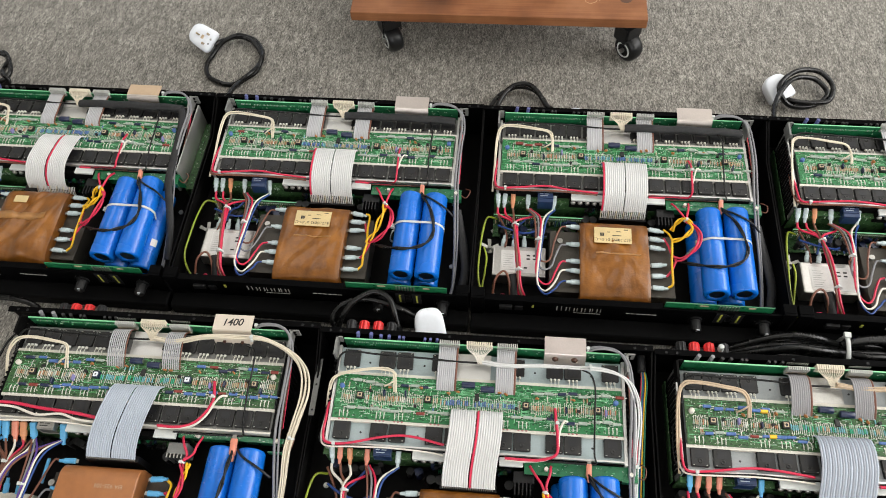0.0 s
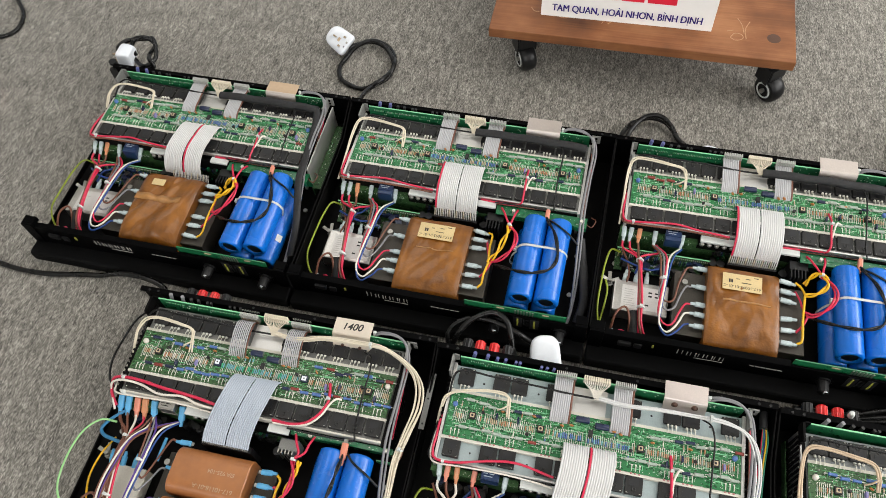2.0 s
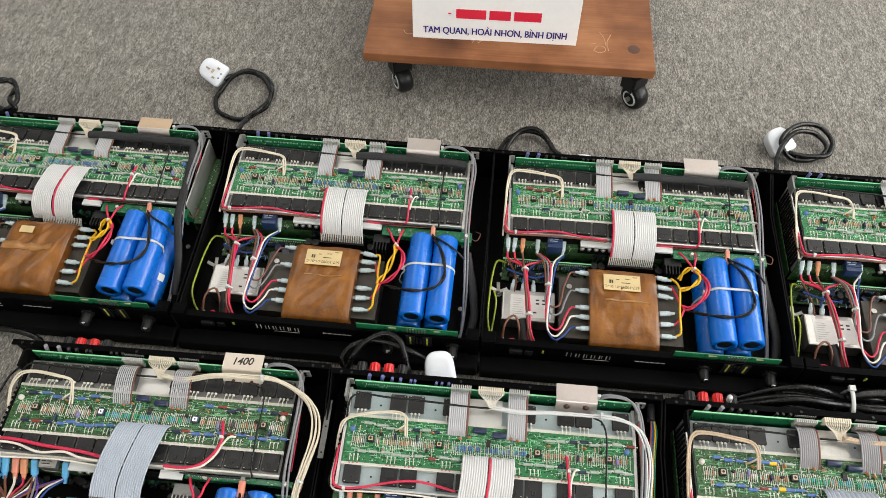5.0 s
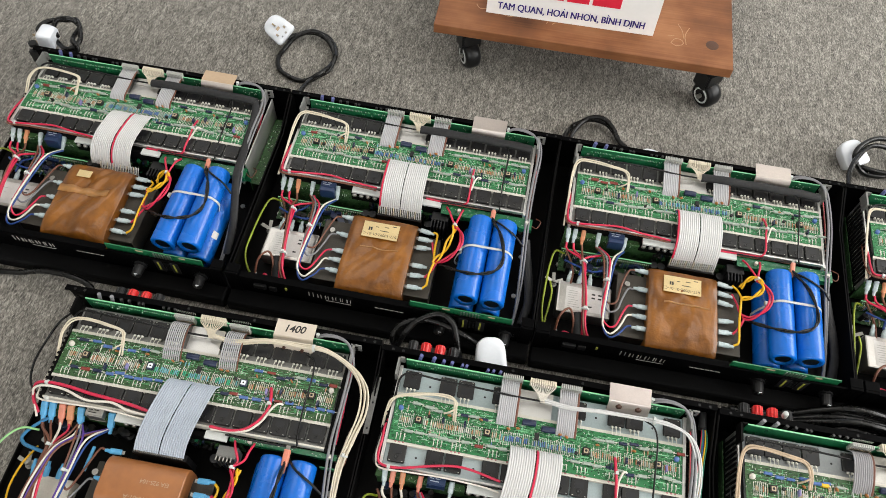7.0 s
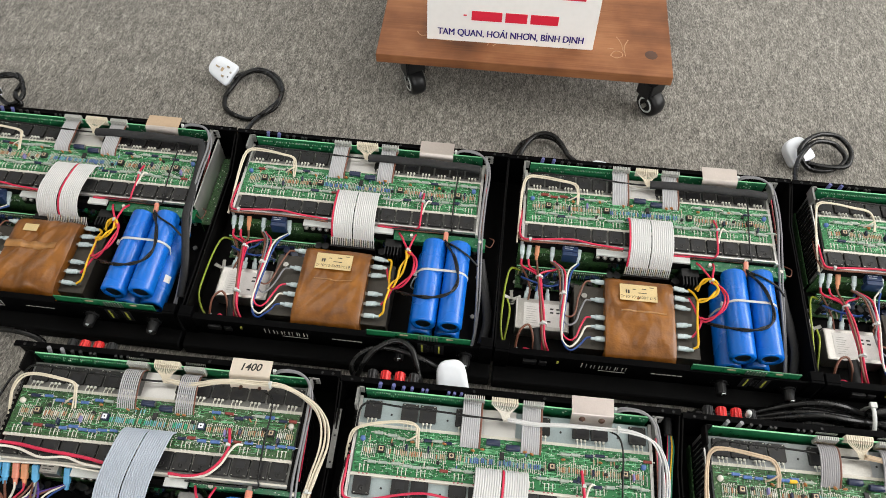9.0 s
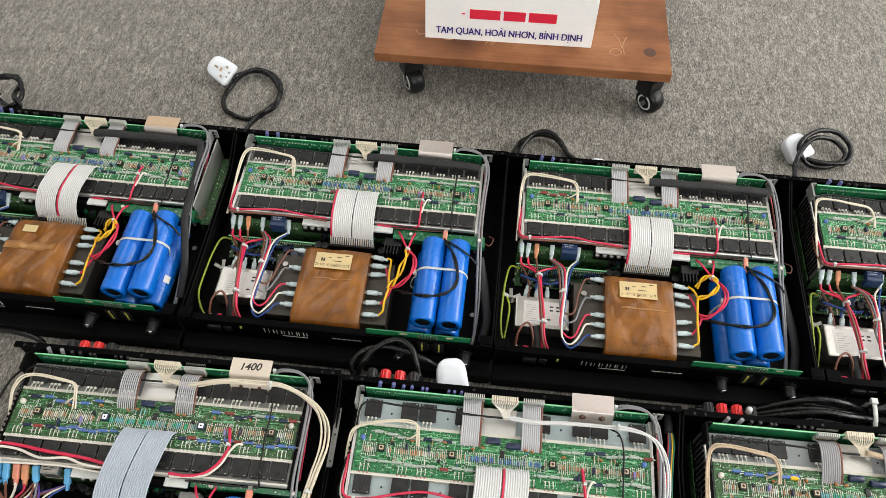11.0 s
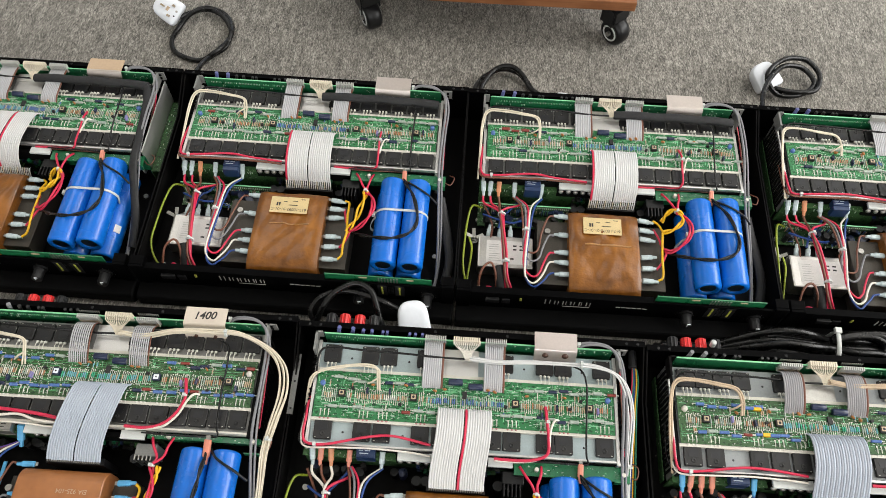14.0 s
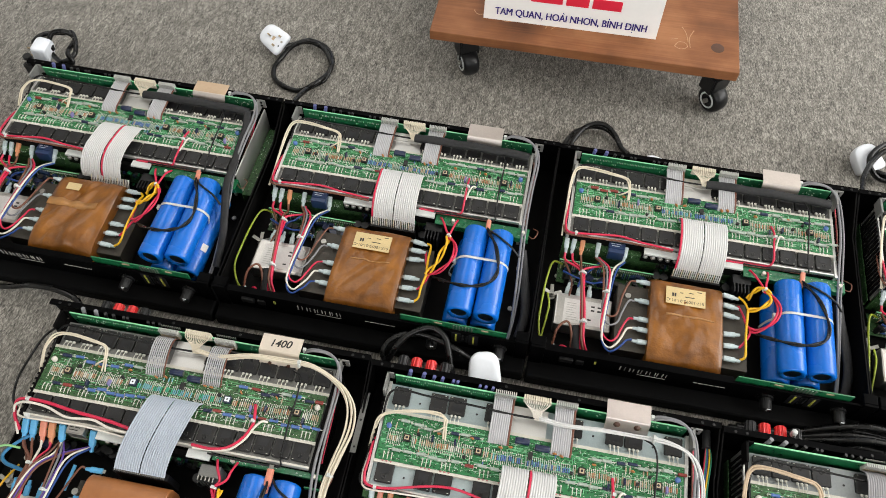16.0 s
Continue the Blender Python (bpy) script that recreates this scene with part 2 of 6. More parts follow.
M_SOLDER = material("plain_green_board", (0.012, 0.145, 0.055), 0.3, vary=0.35, scale=90, bump=0.3, fine=700, coat=0.2)
M_BLUE = material("blue_capacitor_sleeve", (0.003, 0.135, 0.58), 0.27, vary=0.08, scale=14, bump=0.1, fine=160, coat=0.1)
M_HOLE = material("black_capacitor_end", (0.008, 0.008, 0.01), 0.5, vary=0.3, scale=80)
M_BRACKET = material("tinned_bracket_steel", (0.56, 0.50, 0.46), 0.36, 0.9, vary=0.08, scale=25, bump=0.1, fine=500)
M_WRAP = wrap_material()
M_SEAM = material("pale_amber_tape", (0.33, 0.155, 0.045), 0.3, vary=0.2, scale=60, bump=0.3, fine=200, coat=0.3)
M_ROLL = material("tan_varnished_wrap", (0.33, 0.125, 0.038), 0.42, vary=0.15, scale=25, bump=0.4, fine=90, coat=0.1)
M_CORE = material("varnished_laminations", (0.05, 0.043, 0.033), 0.5, 0.2, vary=0.35, scale=70, bump=0.3, fine=500)
M_LABEL = material("aged_yellow_label", (0.60, 0.46, 0.23), 0.55, vary=0.14, scale=60)
M_INK = material("black_ink", (0.02, 0.018, 0.016), 0.6, vary=0.1, scale=60)
M_TAPE = material("tan_tape", (0.50, 0.36, 0.235), 0.5, vary=0.08, scale=30)
M_PAPER = material("off_white_card", (0.62, 0.54, 0.45), 0.6, vary=0.06, scale=30)
M_WHITE = material("white_plastic", (0.76, 0.79, 0.84), 0.32, vary=0.04, scale=20, coat=0.1)
M_SIGN = material("white_acrylic_sign", (0.88, 0.86, 0.84), 0.2, vary=0.03, scale=10)
M_REDINK = material("red_vinyl", (0.70, 0.02, 0.05), 0.4, vary=0.05, scale=30)
M_BLUEINK = material("navy_vinyl", (0.02, 0.008, 0.17), 0.4, vary=0.05, scale=30)
M_NYLON = material("white_nylon", (0.58, 0.60, 0.58), 0.4, vary=0.1, scale=60)
M_SLEEVE_W = material("milky_nylon_terminal", (0.43, 0.51, 0.52), 0.25, vary=0.2, scale=150, coat=0.3)
M_TERM_B = material("light_blue_terminal", (0.10, 0.38, 0.66), 0.35, vary=0.1, scale=100)
M_TERM_P = material("salmon_terminal", (0.66, 0.24, 0.16), 0.35, vary=0.1, scale=100)
M_TERM_O = material("orange_terminal", (0.60, 0.25, 0.12), 0.35, vary=0.1, scale=100)
M_W_RED = material("red_wire", (0.58, 0.020, 0.065), 0.35, vary=0.12, scale=60)
M_W_WHITE = material("white_wire", (0.72, 0.68, 0.60), 0.4, vary=0.1, scale=60)
M_W_CREAM = material("cream_wire", (0.66, 0.59, 0.46), 0.4, vary=0.1, scale=60)
M_W_YELLOW = material("yellow_wire", (0.80, 0.45, 0.01), 0.35, vary=0.1, scale=60)
M_W_BLUE = material("blue_wire", (0.012, 0.05, 0.22), 0.35, vary=0.12, scale=60)
M_W_BROWN = material("brown_wire", (0.16, 0.06, 0.035), 0.4, vary=0.15, scale=60)
M_W_PURPLE = material("purple_wire", (0.09, 0.04, 0.26), 0.4, vary=0.15, scale=60)
M_W_GREEN = material("green_yellow_wire", (0.24, 0.30, 0.02), 0.4, vary=0.45, scale=35)
M_W_TEAL = material("green_wire", (0.02, 0.20, 0.12), 0.4, vary=0.15, scale=60)
M_W_GREY = material("grey_cable", (0.20, 0.20, 0.21), 0.45, vary=0.1, scale=50)
M_RIB_W = material("white_ribbon_cable", (0.62, 0.62, 0.61), 0.4, vary=0.06, scale=60)
M_RIB_G = material("grey_ribbon_cable", (0.42, 0.42, 0.43), 0.4, vary=0.08, scale=60)
# Darker variants of ribbon, wire and plate, used on amplifier B3 only.
M_RIB_D = material("dull_grey_ribbon_cable", (0.27, 0.265, 0.27), 0.45, vary=0.1, scale=60)
M_RIB_S = material("dull_blue_ribbon_cable", (0.33, 0.355, 0.40), 0.4, vary=0.08, scale=60)
M_W_TAN = material("tan_wire", (0.50, 0.38, 0.26), 0.45, vary=0.2, scale=60)
M_PAD_D = material("dull_grey_sink_plate", (0.30, 0.32, 0.325), 0.6, vary=0.12, scale=40)
M_RIB_B = material("blue_grey_ribbon_cable", (0.42, 0.47, 0.54), 0.4, vary=0.06, scale=60)
M_R_TAN = material("tan_resistor", (0.50, 0.38, 0.25), 0.4, vary=0.35, scale=500)
M_R_GREY = material("grey_green_resistor", (0.36, 0.42, 0.36), 0.4, vary=0.2, scale=300)
M_R_BLUE = material("blue_resistor", (0.08, 0.16, 0.40), 0.35, vary=0.25, scale=300)
M_R_ORANGE = material("orange_resistor", (0.44, 0.20, 0.10), 0.4, vary=0.35, scale=500)
M_R_CYAN = material("pale_blue_resistor", (0.16, 0.42, 0.48), 0.4, vary=0.3, scale=500)
M_R_NAVY = material("navy_capacitor", (0.011, 0.018, 0.052), 0.3, vary=0.2, scale=200)
M_R_RED = material("red_capacitor", (0.22, 0.035, 0.025), 0.35, vary=0.2, scale=200)
M_R_GREENLED = material("green_resistor", (0.03, 0.40, 0.22), 0.4, vary=0.2, scale=200)
M_POT = material("brown_trimmer", (0.07, 0.03, 0.018), 0.4, vary=0.2, scale=200)
M_LETTER = material("silver_print", (0.42, 0.41, 0.38), 0.4, vary=0.1, scale=200)
M_LED = material("yellow_green_lens", (0.36, 0.37, 0.06), 0.3, vary=0.1, scale=200)
M_REDPOST = material("red_binding_post", (0.65, 0.012, 0.012), 0.3, vary=0.1, scale=80)
M_BRASS = material("brass_pin", (0.40, 0.31, 0.20), 0.35, 0.8, vary=0.2, scale=90)
M_REARCAP = material("violet_grey_capacitor", (0.10, 0.11, 0.27), 0.3, vary=0.2, scale=100)
M_DARKPLATE = material("dull_grey_plate", (0.22, 0.22, 0.21), 0.5, 0.3, vary=0.2, scale=60)
M_LEAD = material("tinned_lead", (0.66, 0.65, 0.58), 0.38, 0.2, vary=0.15, scale=300)
M_TRACK = material("light_green_track", (0.20, 0.55, 0.28), 0.35, vary=0.15, scale=120)
M_TRACK2 = material("olive_track", (0.07, 0.29, 0.10), 0.35, vary=0.15, scale=120)
M_FILTER = material("bright_tinned_case", (0.50, 0.485, 0.46), 0.34, 0.88, vary=0.16, scale=30, bump=0.12, fine=500)
M_FLABEL = material("grey_printed_label", (0.66, 0.645, 0.62), 0.5, vary=0.12, scale=60)
M_PINK = material("pink_lead_sleeve", (0.50, 0.20, 0.20), 0.5, vary=0.15, scale=200)
M_HEADER = material("pale_grey_header", (0.44, 0.44, 0.41), 0.45, vary=0.1, scale=100)
M_W_STEEL = material("steel_blue_wire", (0.03, 0.17, 0.34), 0.4, vary=0.15, scale=60)
M_SHINY = material("bright_bracket_steel", (0.60, 0.53, 0.50), 0.34, 0.85, vary=0.08, scale=25, bump=0.1, fine=500)
M_PRINT = material("pale_coil_print", (0.46, 0.33, 0.22), 0.5, vary=0.15, scale=200)
M_RELAY = material("dark_blue_relay", (0.012, 0.030, 0.085), 0.35, vary=0.15, scale=80)
M_SILK = material("white_board_print", (0.50, 0.60, 0.50), 0.5, vary=0.2, scale=300)
M_R_DISC = material("ochre_disc_capacitor", (0.42, 0.17, 0.05), 0.4, vary=0.2, scale=200)
M_W_PALE = material("pale_green_wire", (0.27, 0.54, 0.22), 0.4, vary=0.15, scale=60)
M_BEAD = material("white_lead_bead", (0.72, 0.70, 0.64), 0.4, vary=0.12, scale=200)
M_R_FILM = material("lilac_film_capacitor", (0.22, 0.20, 0.42), 0.4, vary=0.2, scale=200)


# ---- mesh tools ----
class Shape:
    """Collects boxes, rods, tubes and loops into one mesh."""

    def __init__(self):
        self.v, self.f, self.m, self.s, self.mats = [], [], [], [], []

    def slot(self, mat):
        if mat not in self.mats:
            self.mats.append(mat)
        return self.mats.index(mat)

    def add(self, verts, faces, mat, smooth=False):
        k, i = len(self.v), self.slot(mat)
        self.v += [tuple(p) for p in verts]
        self.f += [tuple(k + j for j in f) for f in faces]
        self.m += [i] * len(faces)
        self.s += [smooth] * len(faces)

    def box(self, x0, x1, y0, y1, z0, z1, mat, m=None):
        c = [Vector((x, y, z)) for z in (z0, z1) for x, y in ((x0, y0), (x1, y0), (x1, y1), (x0, y1))]
        if m is not None:
            c = [m @ p for p in c]
        self.add(c, [(3, 2, 1, 0), (4, 5, 6, 7), (0, 1, 5, 4), (1, 2, 6, 5), (2, 3, 7, 6), (3, 0, 4, 7)], mat)
        return self

    def block(self, cx, cy, cz, sx, sy, sz, mat, m=None):
        return self.box(cx - sx / 2, cx + sx / 2, cy - sy / 2, cy + sy / 2, cz - sz / 2, cz + sz / 2, mat, m)

    def rounded(self, x0, x1, y0, y1, z0, z1, r, mat, steps=3, axis="z", m=None, ease=None):
        """A box whose edges along one axis are rounded and whose end rims are eased."""
        rng = {"x": ((y0, y1), (z0, z1), (x0, x1)), "y": ((z0, z1), (x0, x1), (y0, y1)), "z": ((x0, x1), (y0, y1), (z0, z1))}[axis]
        (a0, a1), (b0, b1), (c0, c1) = rng
        e = min(r * 0.35, (c1 - c0) * 0.3) if ease is None else ease
        rings = []
        for c, ins in ((c0, e), (c0 + e, 0), (c1 - e, 0), (c1, e)):
            ring = []
            for ca, cb, w in ((a1 - r, b1 - r, 0), (a0 + r, b1 - r, 90), (a0 + r, b0 + r, 180), (a1 - r, b0 + r, 270)):
                for i in range(steps + 1):
                    g = radians(w + 90 * i / steps)
                    a, b = ca + (r - ins) * math.cos(g), cb + (r - ins) * math.sin(g)
                    p = {"x": (c, a, b), "y": (b, c, a), "z": (a, b, c)}[axis]
                    ring.append(m @ Vector(p) if m is not None else p)
            rings.append(ring)
        n = len(rings[0])
        faces = [(k * n + i, k * n + (i + 1) % n, (k + 1) * n + (i + 1) % n, (k + 1) * n + i) for k in range(3) for i in range(n)]
        faces += [tuple(range(n - 1, -1, -1)), tuple(3 * n + i for i in range(n))]
        self.add(sum(rings, []), faces, mat)
        return self

    def rod(self, p, q, r, mat, seg=10, r2=None, smooth=True, caps=True):
        p, q = Vector(p), Vector(q)
        d = (q - p).normalized()
        a = d.orthogonal().normalized()
        b = d.cross(a)
        r2 = r if r2 is None else r2
        ring = lambda c, rad: [c + rad * (math.cos(6.28319 * i / seg) * a + math.sin(6.28319 * i / seg) * b) for i in range(seg)]
        self.add(ring(p, r) + ring(q, r2), [(i, (i + 1) % seg, seg + (i + 1) % seg, seg + i) for i in range(seg)], mat, smooth)
        if caps:
            self.add(ring(p, r), [tuple(range(seg - 1, -1, -1))], mat)
            self.add(ring(q, r2), [tuple(range(seg))], mat)
        return self

    def lathe(self, p, d, profile, mat, seg=20, smooth=True):
        """profile: pairs of distance along d and radius."""
        p, d = Vector(p), Vector(d).normalized()
        a = d.orthogonal().normalized()
        b = d.cross(a)
        rings = [[p + s * d + r * (math.cos(6.28319 * i / seg) * a + math.sin(6.28319 * i / seg) * b) for i in range(seg)] for s, r in profile]
        self.add(sum(rings, []), [(k * seg + i, k * seg + (i + 1) % seg, (k + 1) * seg + (i + 1) % seg, (k + 1) * seg + i)
                                  for k in range(len(rings) - 1) for i in range(seg)], mat, smooth)
        return self

    def tube(self, pts, r, mat, seg=6, closed=False, per=6, flat=1.0):
        path = curve_points(pts, per, closed)
        n = len(path)
        rings, up = [], Vector((0, 0, 1))
        for i, p in enumerate(path):
            nxt, prv = path[(i + 1) % n] if closed or i + 1 < n else p, path[i - 1] if closed or i else p
            d = (nxt - prv).normalized()
            side = d.cross(up)
            if side.length < 0.15:
                side = d.cross(Vector((1, 0, 0)))
            side.normalize()
            top = side.cross(d)
            rings.append([p + r * (math.cos(6.28319 * k / seg) * side + flat * math.sin(6.28319 * k / seg) * top) for k in range(seg)])
        faces = [((i % n) * seg + k, (i % n) * seg + (k + 1) % seg, ((i + 1) % n) * seg + (k + 1) % seg, ((i + 1) % n) * seg + k)
                 for i in range(n if closed else n - 1) for k in range(seg)]
        self.add(sum(rings, []), faces, mat, True)
        if not closed:
            self.add(rings[0], [tuple(range(seg))], mat)
            self.add(rings[-1], [tuple(range(seg - 1, -1, -1))], mat)
        return self

    def mesh(self, name, bevel=0.0):
        me = bpy.data.meshes.new(name)
        me.from_pydata(self.v, [], self.f)
        for mat in self.mats:
            me.materials.append(mat)
        me.polygons.foreach_set("material_index", self.m)
        me.polygons.foreach_set("use_smooth", self.s)
        bm = bmesh.new()
        bm.from_mesh(me)
        if bevel:
            bmesh.ops.bevel(bm, geom=[e for e in bm.edges if e.calc_face_angle(0) > 0.6], offset=bevel, segments=2, affect="EDGES", profile=0.6)
        bmesh.ops.recalc_face_normals(bm, faces=bm.faces)
        bm.to_mesh(me)
        bm.free()
        return me


def curve_points(pts, per=6, closed=False):
    """Points along a smooth curve through pts."""
    P = [Vector(p) for p in pts]
    if len(P) == 2:
        return P
    n, out = len(P), []
    for i in range(n if closed else n - 1):
        p1, p2 = P[i], P[(i + 1) % n]
        p0 = P[i - 1] if closed or i else 2 * p1 - p2
        p3 = P[(i + 2) % n] if closed or i + 2 < n else 2 * p2 - p1
        for k in range(per):
            s = k / per
            out.append(0.5 * (2 * p1 + (p2 - p0) * s + (2 * p0 - 5 * p1 + 4 * p2 - p3) * s * s + (3 * p1 - p0 - 3 * p2 + p3) * s ** 3))
    if not closed:
        out.append(P[-1])
    return out


def part(name, what, parent, label="", m=None, bevel=0.0, kind=""):
    """Links a shape or a mesh as one object under a thing or under a part."""
    me = what.mesh(name, bevel) if isinstance(what, Shape) else what
    ob = new(name, me)
    ob.parent = parent
    if m is not None:
        ob.matrix_basis = m
    return tagged(ob, label=label, kind=kind)


def thing(name, label, category, m=None, what=None, group="", kind="", bevel=0.0):
    me = what.mesh(name, bevel) if isinstance(what, Shape) else what
    ob = new(name, me)
    if m is not None:
        ob.matrix_basis = m
    return tagged(ob, label=label, category=category, group=group, kind=kind)


def lettering(name, text, size, mat, parent, m, thick=0.0001, align="LEFT", bold=0.0, shear=0.0):
    """Text turned into a mesh."""
    cu = bpy.data.curves.new(name, "FONT")
    cu.body, cu.size, cu.extrude, cu.align_x, cu.offset, cu.shear = text, size, thick, align, bold, shear
    tmp = bpy.data.objects.new(name, cu)
    scene.collection.objects.link(tmp)
    bpy.context.view_layer.update()
    me = bpy.data.meshes.new_from_object(tmp.evaluated_get(bpy.context.evaluated_depsgraph_get()))
    bpy.data.objects.remove(tmp)
    bpy.data.curves.remove(cu)
    me.materials.clear()
    me.materials.append(mat)
    return part(name, me, parent, m=m)


def twist_along(pts, turns, gap, n=30):
    """Two strands that wind round one another along a line of points."""
    line = curve_points(pts, max(2, n // max(1, len(pts) - 1)))
    out = ([], [])
    for i, p in enumerate(line):
        d = (line[min(i + 1, len(line) - 1)] - line[max(i - 1, 0)]).normalized()
        s = d.cross(Vector((0, 0, 1)))
        s = s.normalized() if s.length > 0.1 else Vector((1, 0, 0))
        w = 6.28319 * turns * i / (len(line) - 1)
        o = gap * (math.cos(w) * s + math.sin(w) * s.cross(d))
        out[0].append(p + o)
        out[1].append(p - o)
    return out


# ---- the room ----
thing("floor", "grey flecked short-pile office carpet", "carpet", kind="structure", what=Shape().box(-3.5, 3.5, -3.0, 4.0, -0.05, 0.0, M_CARPET))
thing("ceiling", "plain white painted ceiling", "ceiling", kind="structure", what=Shape().box(-3.7, 3.7, -3.2, 4.2, 2.7, 2.85, M_CEIL))


def wall(name, horizontal, at, lo, hi, hole=None):
    """A wall 0.2 m thick along x or y, with a window hole (from, to, sill, head)."""
    s = Shape()

    def piece(a, b, z0, z1):
        if horizontal:
            s.box(a, b, at, at + 0.2, z0, z1, M_WALL)
        else:
            s.box(at, at + 0.2, a, b, z0, z1, M_WALL)
    if hole:
        a, b, z0, z1 = hole
        piece(lo, a, -0.05, 2.7), piece(b, hi, -0.05, 2.7), piece(a, b, -0.05, z0), piece(a, b, z1, 2.7)
    else:
        piece(lo, hi, -0.05, 2.7)
    return thing(name, "plain white painted wall", "wall", kind="structure", what=s)


wall("wall_north", True, 4.0, -3.7, 3.7, (-2.7, 2.1, 0.85, 2.65))
wall("wall_south", True, -3.2, -3.7, 3.7, (-1.6, 2.0, 0.85, 2.55))
wall("wall_west", False, -3.7, -3.0, 4.0)
wall("wall_east", False, 3.5, -3.0, 4.0, (-1.4, 2.2, 0.85, 2.55))


def window(name, horizontal, at, lo, hi, z0, z1):
    ob = thing(name, "added white framed window, out of view", "window", kind="structure")
    f = Shape()
    for a, b, c, d in ((lo, hi, z0, z0 + 0.05), (lo, hi, z1 - 0.05, z1), (lo, lo + 0.05, z0 + 0.05, z1 - 0.05), (hi - 0.05, hi, z0 + 0.05, z1 - 0.05)):
        if horizontal:
            f.box(a, b, at + 0.12, at + 0.17, c, d, M_FRAME)
        else:
            f.box(at + 0.03, at + 0.08, a, b, c, d, M_FRAME)
    part("window_frame", f, ob)


# Unseen windows, added round the north, east and south lamps.
window("window_1", True, 4.0, -2.7, 2.1, 0.85, 2.65)
window("window_2", False, 3.6, -1.4, 2.2, 0.85, 2.55)
window("window_3", True, -3.25, -1.6, 2.0, 0.85, 2.55)
# Panels over the overhead lamps, added and never in view.
for cx in (-0.9, 1.9):
    thing("ceiling_light", "long white panel added above an overhead lamp, out of view", "ceiling light", what=Shape().box(cx - 0.65, cx + 0.65, 0.05, 2.55, 2.67, 2.70, M_FRAME), group="ceiling light panels")


# ---- amplifier parts: shared meshes ----
SLOT, FIRST = 0.0264, -0.189


def transistor_mesh(pad=None):
    pad = pad or M_PASTE
    s = Shape()
    s.rounded(-0.0117, 0.0117, -0.0142, 0.0108, 0, 0.0050, 0.0016, M_CHIP, 2)
    s.lathe((0, -0.0072, 0.0050), (0, 0, 1), [(0, 0.0034), (0.0006, 0.0030), (0.0006, 0.0018), (0.0001, 0.0016), (0.0001, 0)], M_CHIP, 8)
    for dx in (-0.0112, 0.0112):
        s.box(dx - 0.0008, dx + 0.0008, -0.0050, -0.0030, 0.0042, 0.0045, M_TIN)
    # Darker square in place of a recess, its shade put into the colour.
    s.box(-0.0062, 0.0062, -0.0030, 0.0068, 0.0049, 0.00525, M_HOLE)
    for dx in (-0.0085, 0.0085):
        s.box(dx - 0.0010, dx + 0.0010, -0.0128, -0.0122, 0.0050, 0.0053, M_LEAD)
    for dx in (-0.0054, 0, 0.0054):
        s.box(dx - 0.0011, dx + 0.0011, 0.0105, 0.0150, 0.0016, 0.0030, M_TIN)
        s.tube([(dx, 0.0125, 0.0030), (dx, 0.0150, 0.0066), (dx, 0.0185, 0.0082), (dx, 0.0225, 0.0083), (dx, 0.0240, 0.0074)], 0.00065, M_LEAD, 5, per=2)
        s.lathe((dx, 0.0128, 0.0030), (0, 0.25, 1), [(0, 0.0016), (0.002, 0.0019), (0.0038, 0.0015), (0.0044, 0)], pad, 8)
        s.box(dx - 0.0010, dx + 0.0010, 0.0232, 0.0252, 0.0072, 0.0080, M_LEAD)
    return s.mesh("transistor")


TRANSISTOR, TRANSISTOR_PINK = transistor_mesh(M_BEAD), transistor_mesh(M_PINK)


def trimmer_mesh(blue=False):
    s = Shape()
    if blue:
        s.lathe((0, 0, 0), (0, 0, 1), [(0, 0.0036), (0.004, 0.0036), (0.005, 0.003), (0.0051, 0)], M_R_BLUE, 12)
    else:
        s.rounded(-0.0048, 0.0048, -0.0048, 0.0048, 0, 0.005, 0.0007, M_CHIP, 2)
        s.rounded(-0.0031, 0.0031, -0.0031, 0.0031, 0.005, 0.0057, 0.0006, M_R_TAN, 2)
        s.rod((0, 0, 0.0057), (0, 0, 0.0059), 0.0018, M_HOLE, 10)
    return s.mesh("trimmer")


def square_trimmer_mesh():
    s = Shape().rounded(-0.0047, 0.0047, -0.0050, 0.0050, 0, 0.0055, 0.0008, M_R_NAVY, 2)
    s.box(-0.0032, 0.0032, -0.0034, 0.0034, 0.0055, 0.0059, M_WHITE)
    s.rod((0, 0, 0.0059), (0, 0, 0.0061), 0.0012, M_HOLE, 8)
    return s.mesh("trimmer")


TRIMMER, TRIMMER_BLUE, TRIMMER_SQUARE = trimmer_mesh(), trimmer_mesh(True), square_trimmer_mesh()


def axial(s, x, y, z, length, r, mat, turn, lead=0.0025, lr=0.0005):
    """A resistor or diode lying on a board, with its two leads."""
    d = Vector((math.cos(turn), math.sin(turn), 0))
    c = Vector((x, y, z + r))
    s.lathe(c - d * length / 2, d, [(0, 0), (0, r * 0.92), (length * 0.12, r), (length * 0.22, r * 0.9), (length * 0.78, r * 0.9), (length * 0.88, r), (length, r * 0.92), (length, 0)], mat, 7)
    for k in (-1, 1):
        e = c + k * d * (length / 2 + lead)
        s.rod(c + k * d * length / 2, e, lr, M_LEAD, 4)
        s.box(e.x - 0.0006, e.x + 0.0006, e.y - 0.0006, e.y + 0.0006, z, z + r * 1.05, M_LEAD)


SMALL = {}


def small(key, build):
    """One shared mesh for each kind and size of small board part."""
    if key not in SMALL:
        s = Shape()
        build(s)
        SMALL[key] = s.mesh(key[0])
    return SMALL[key]


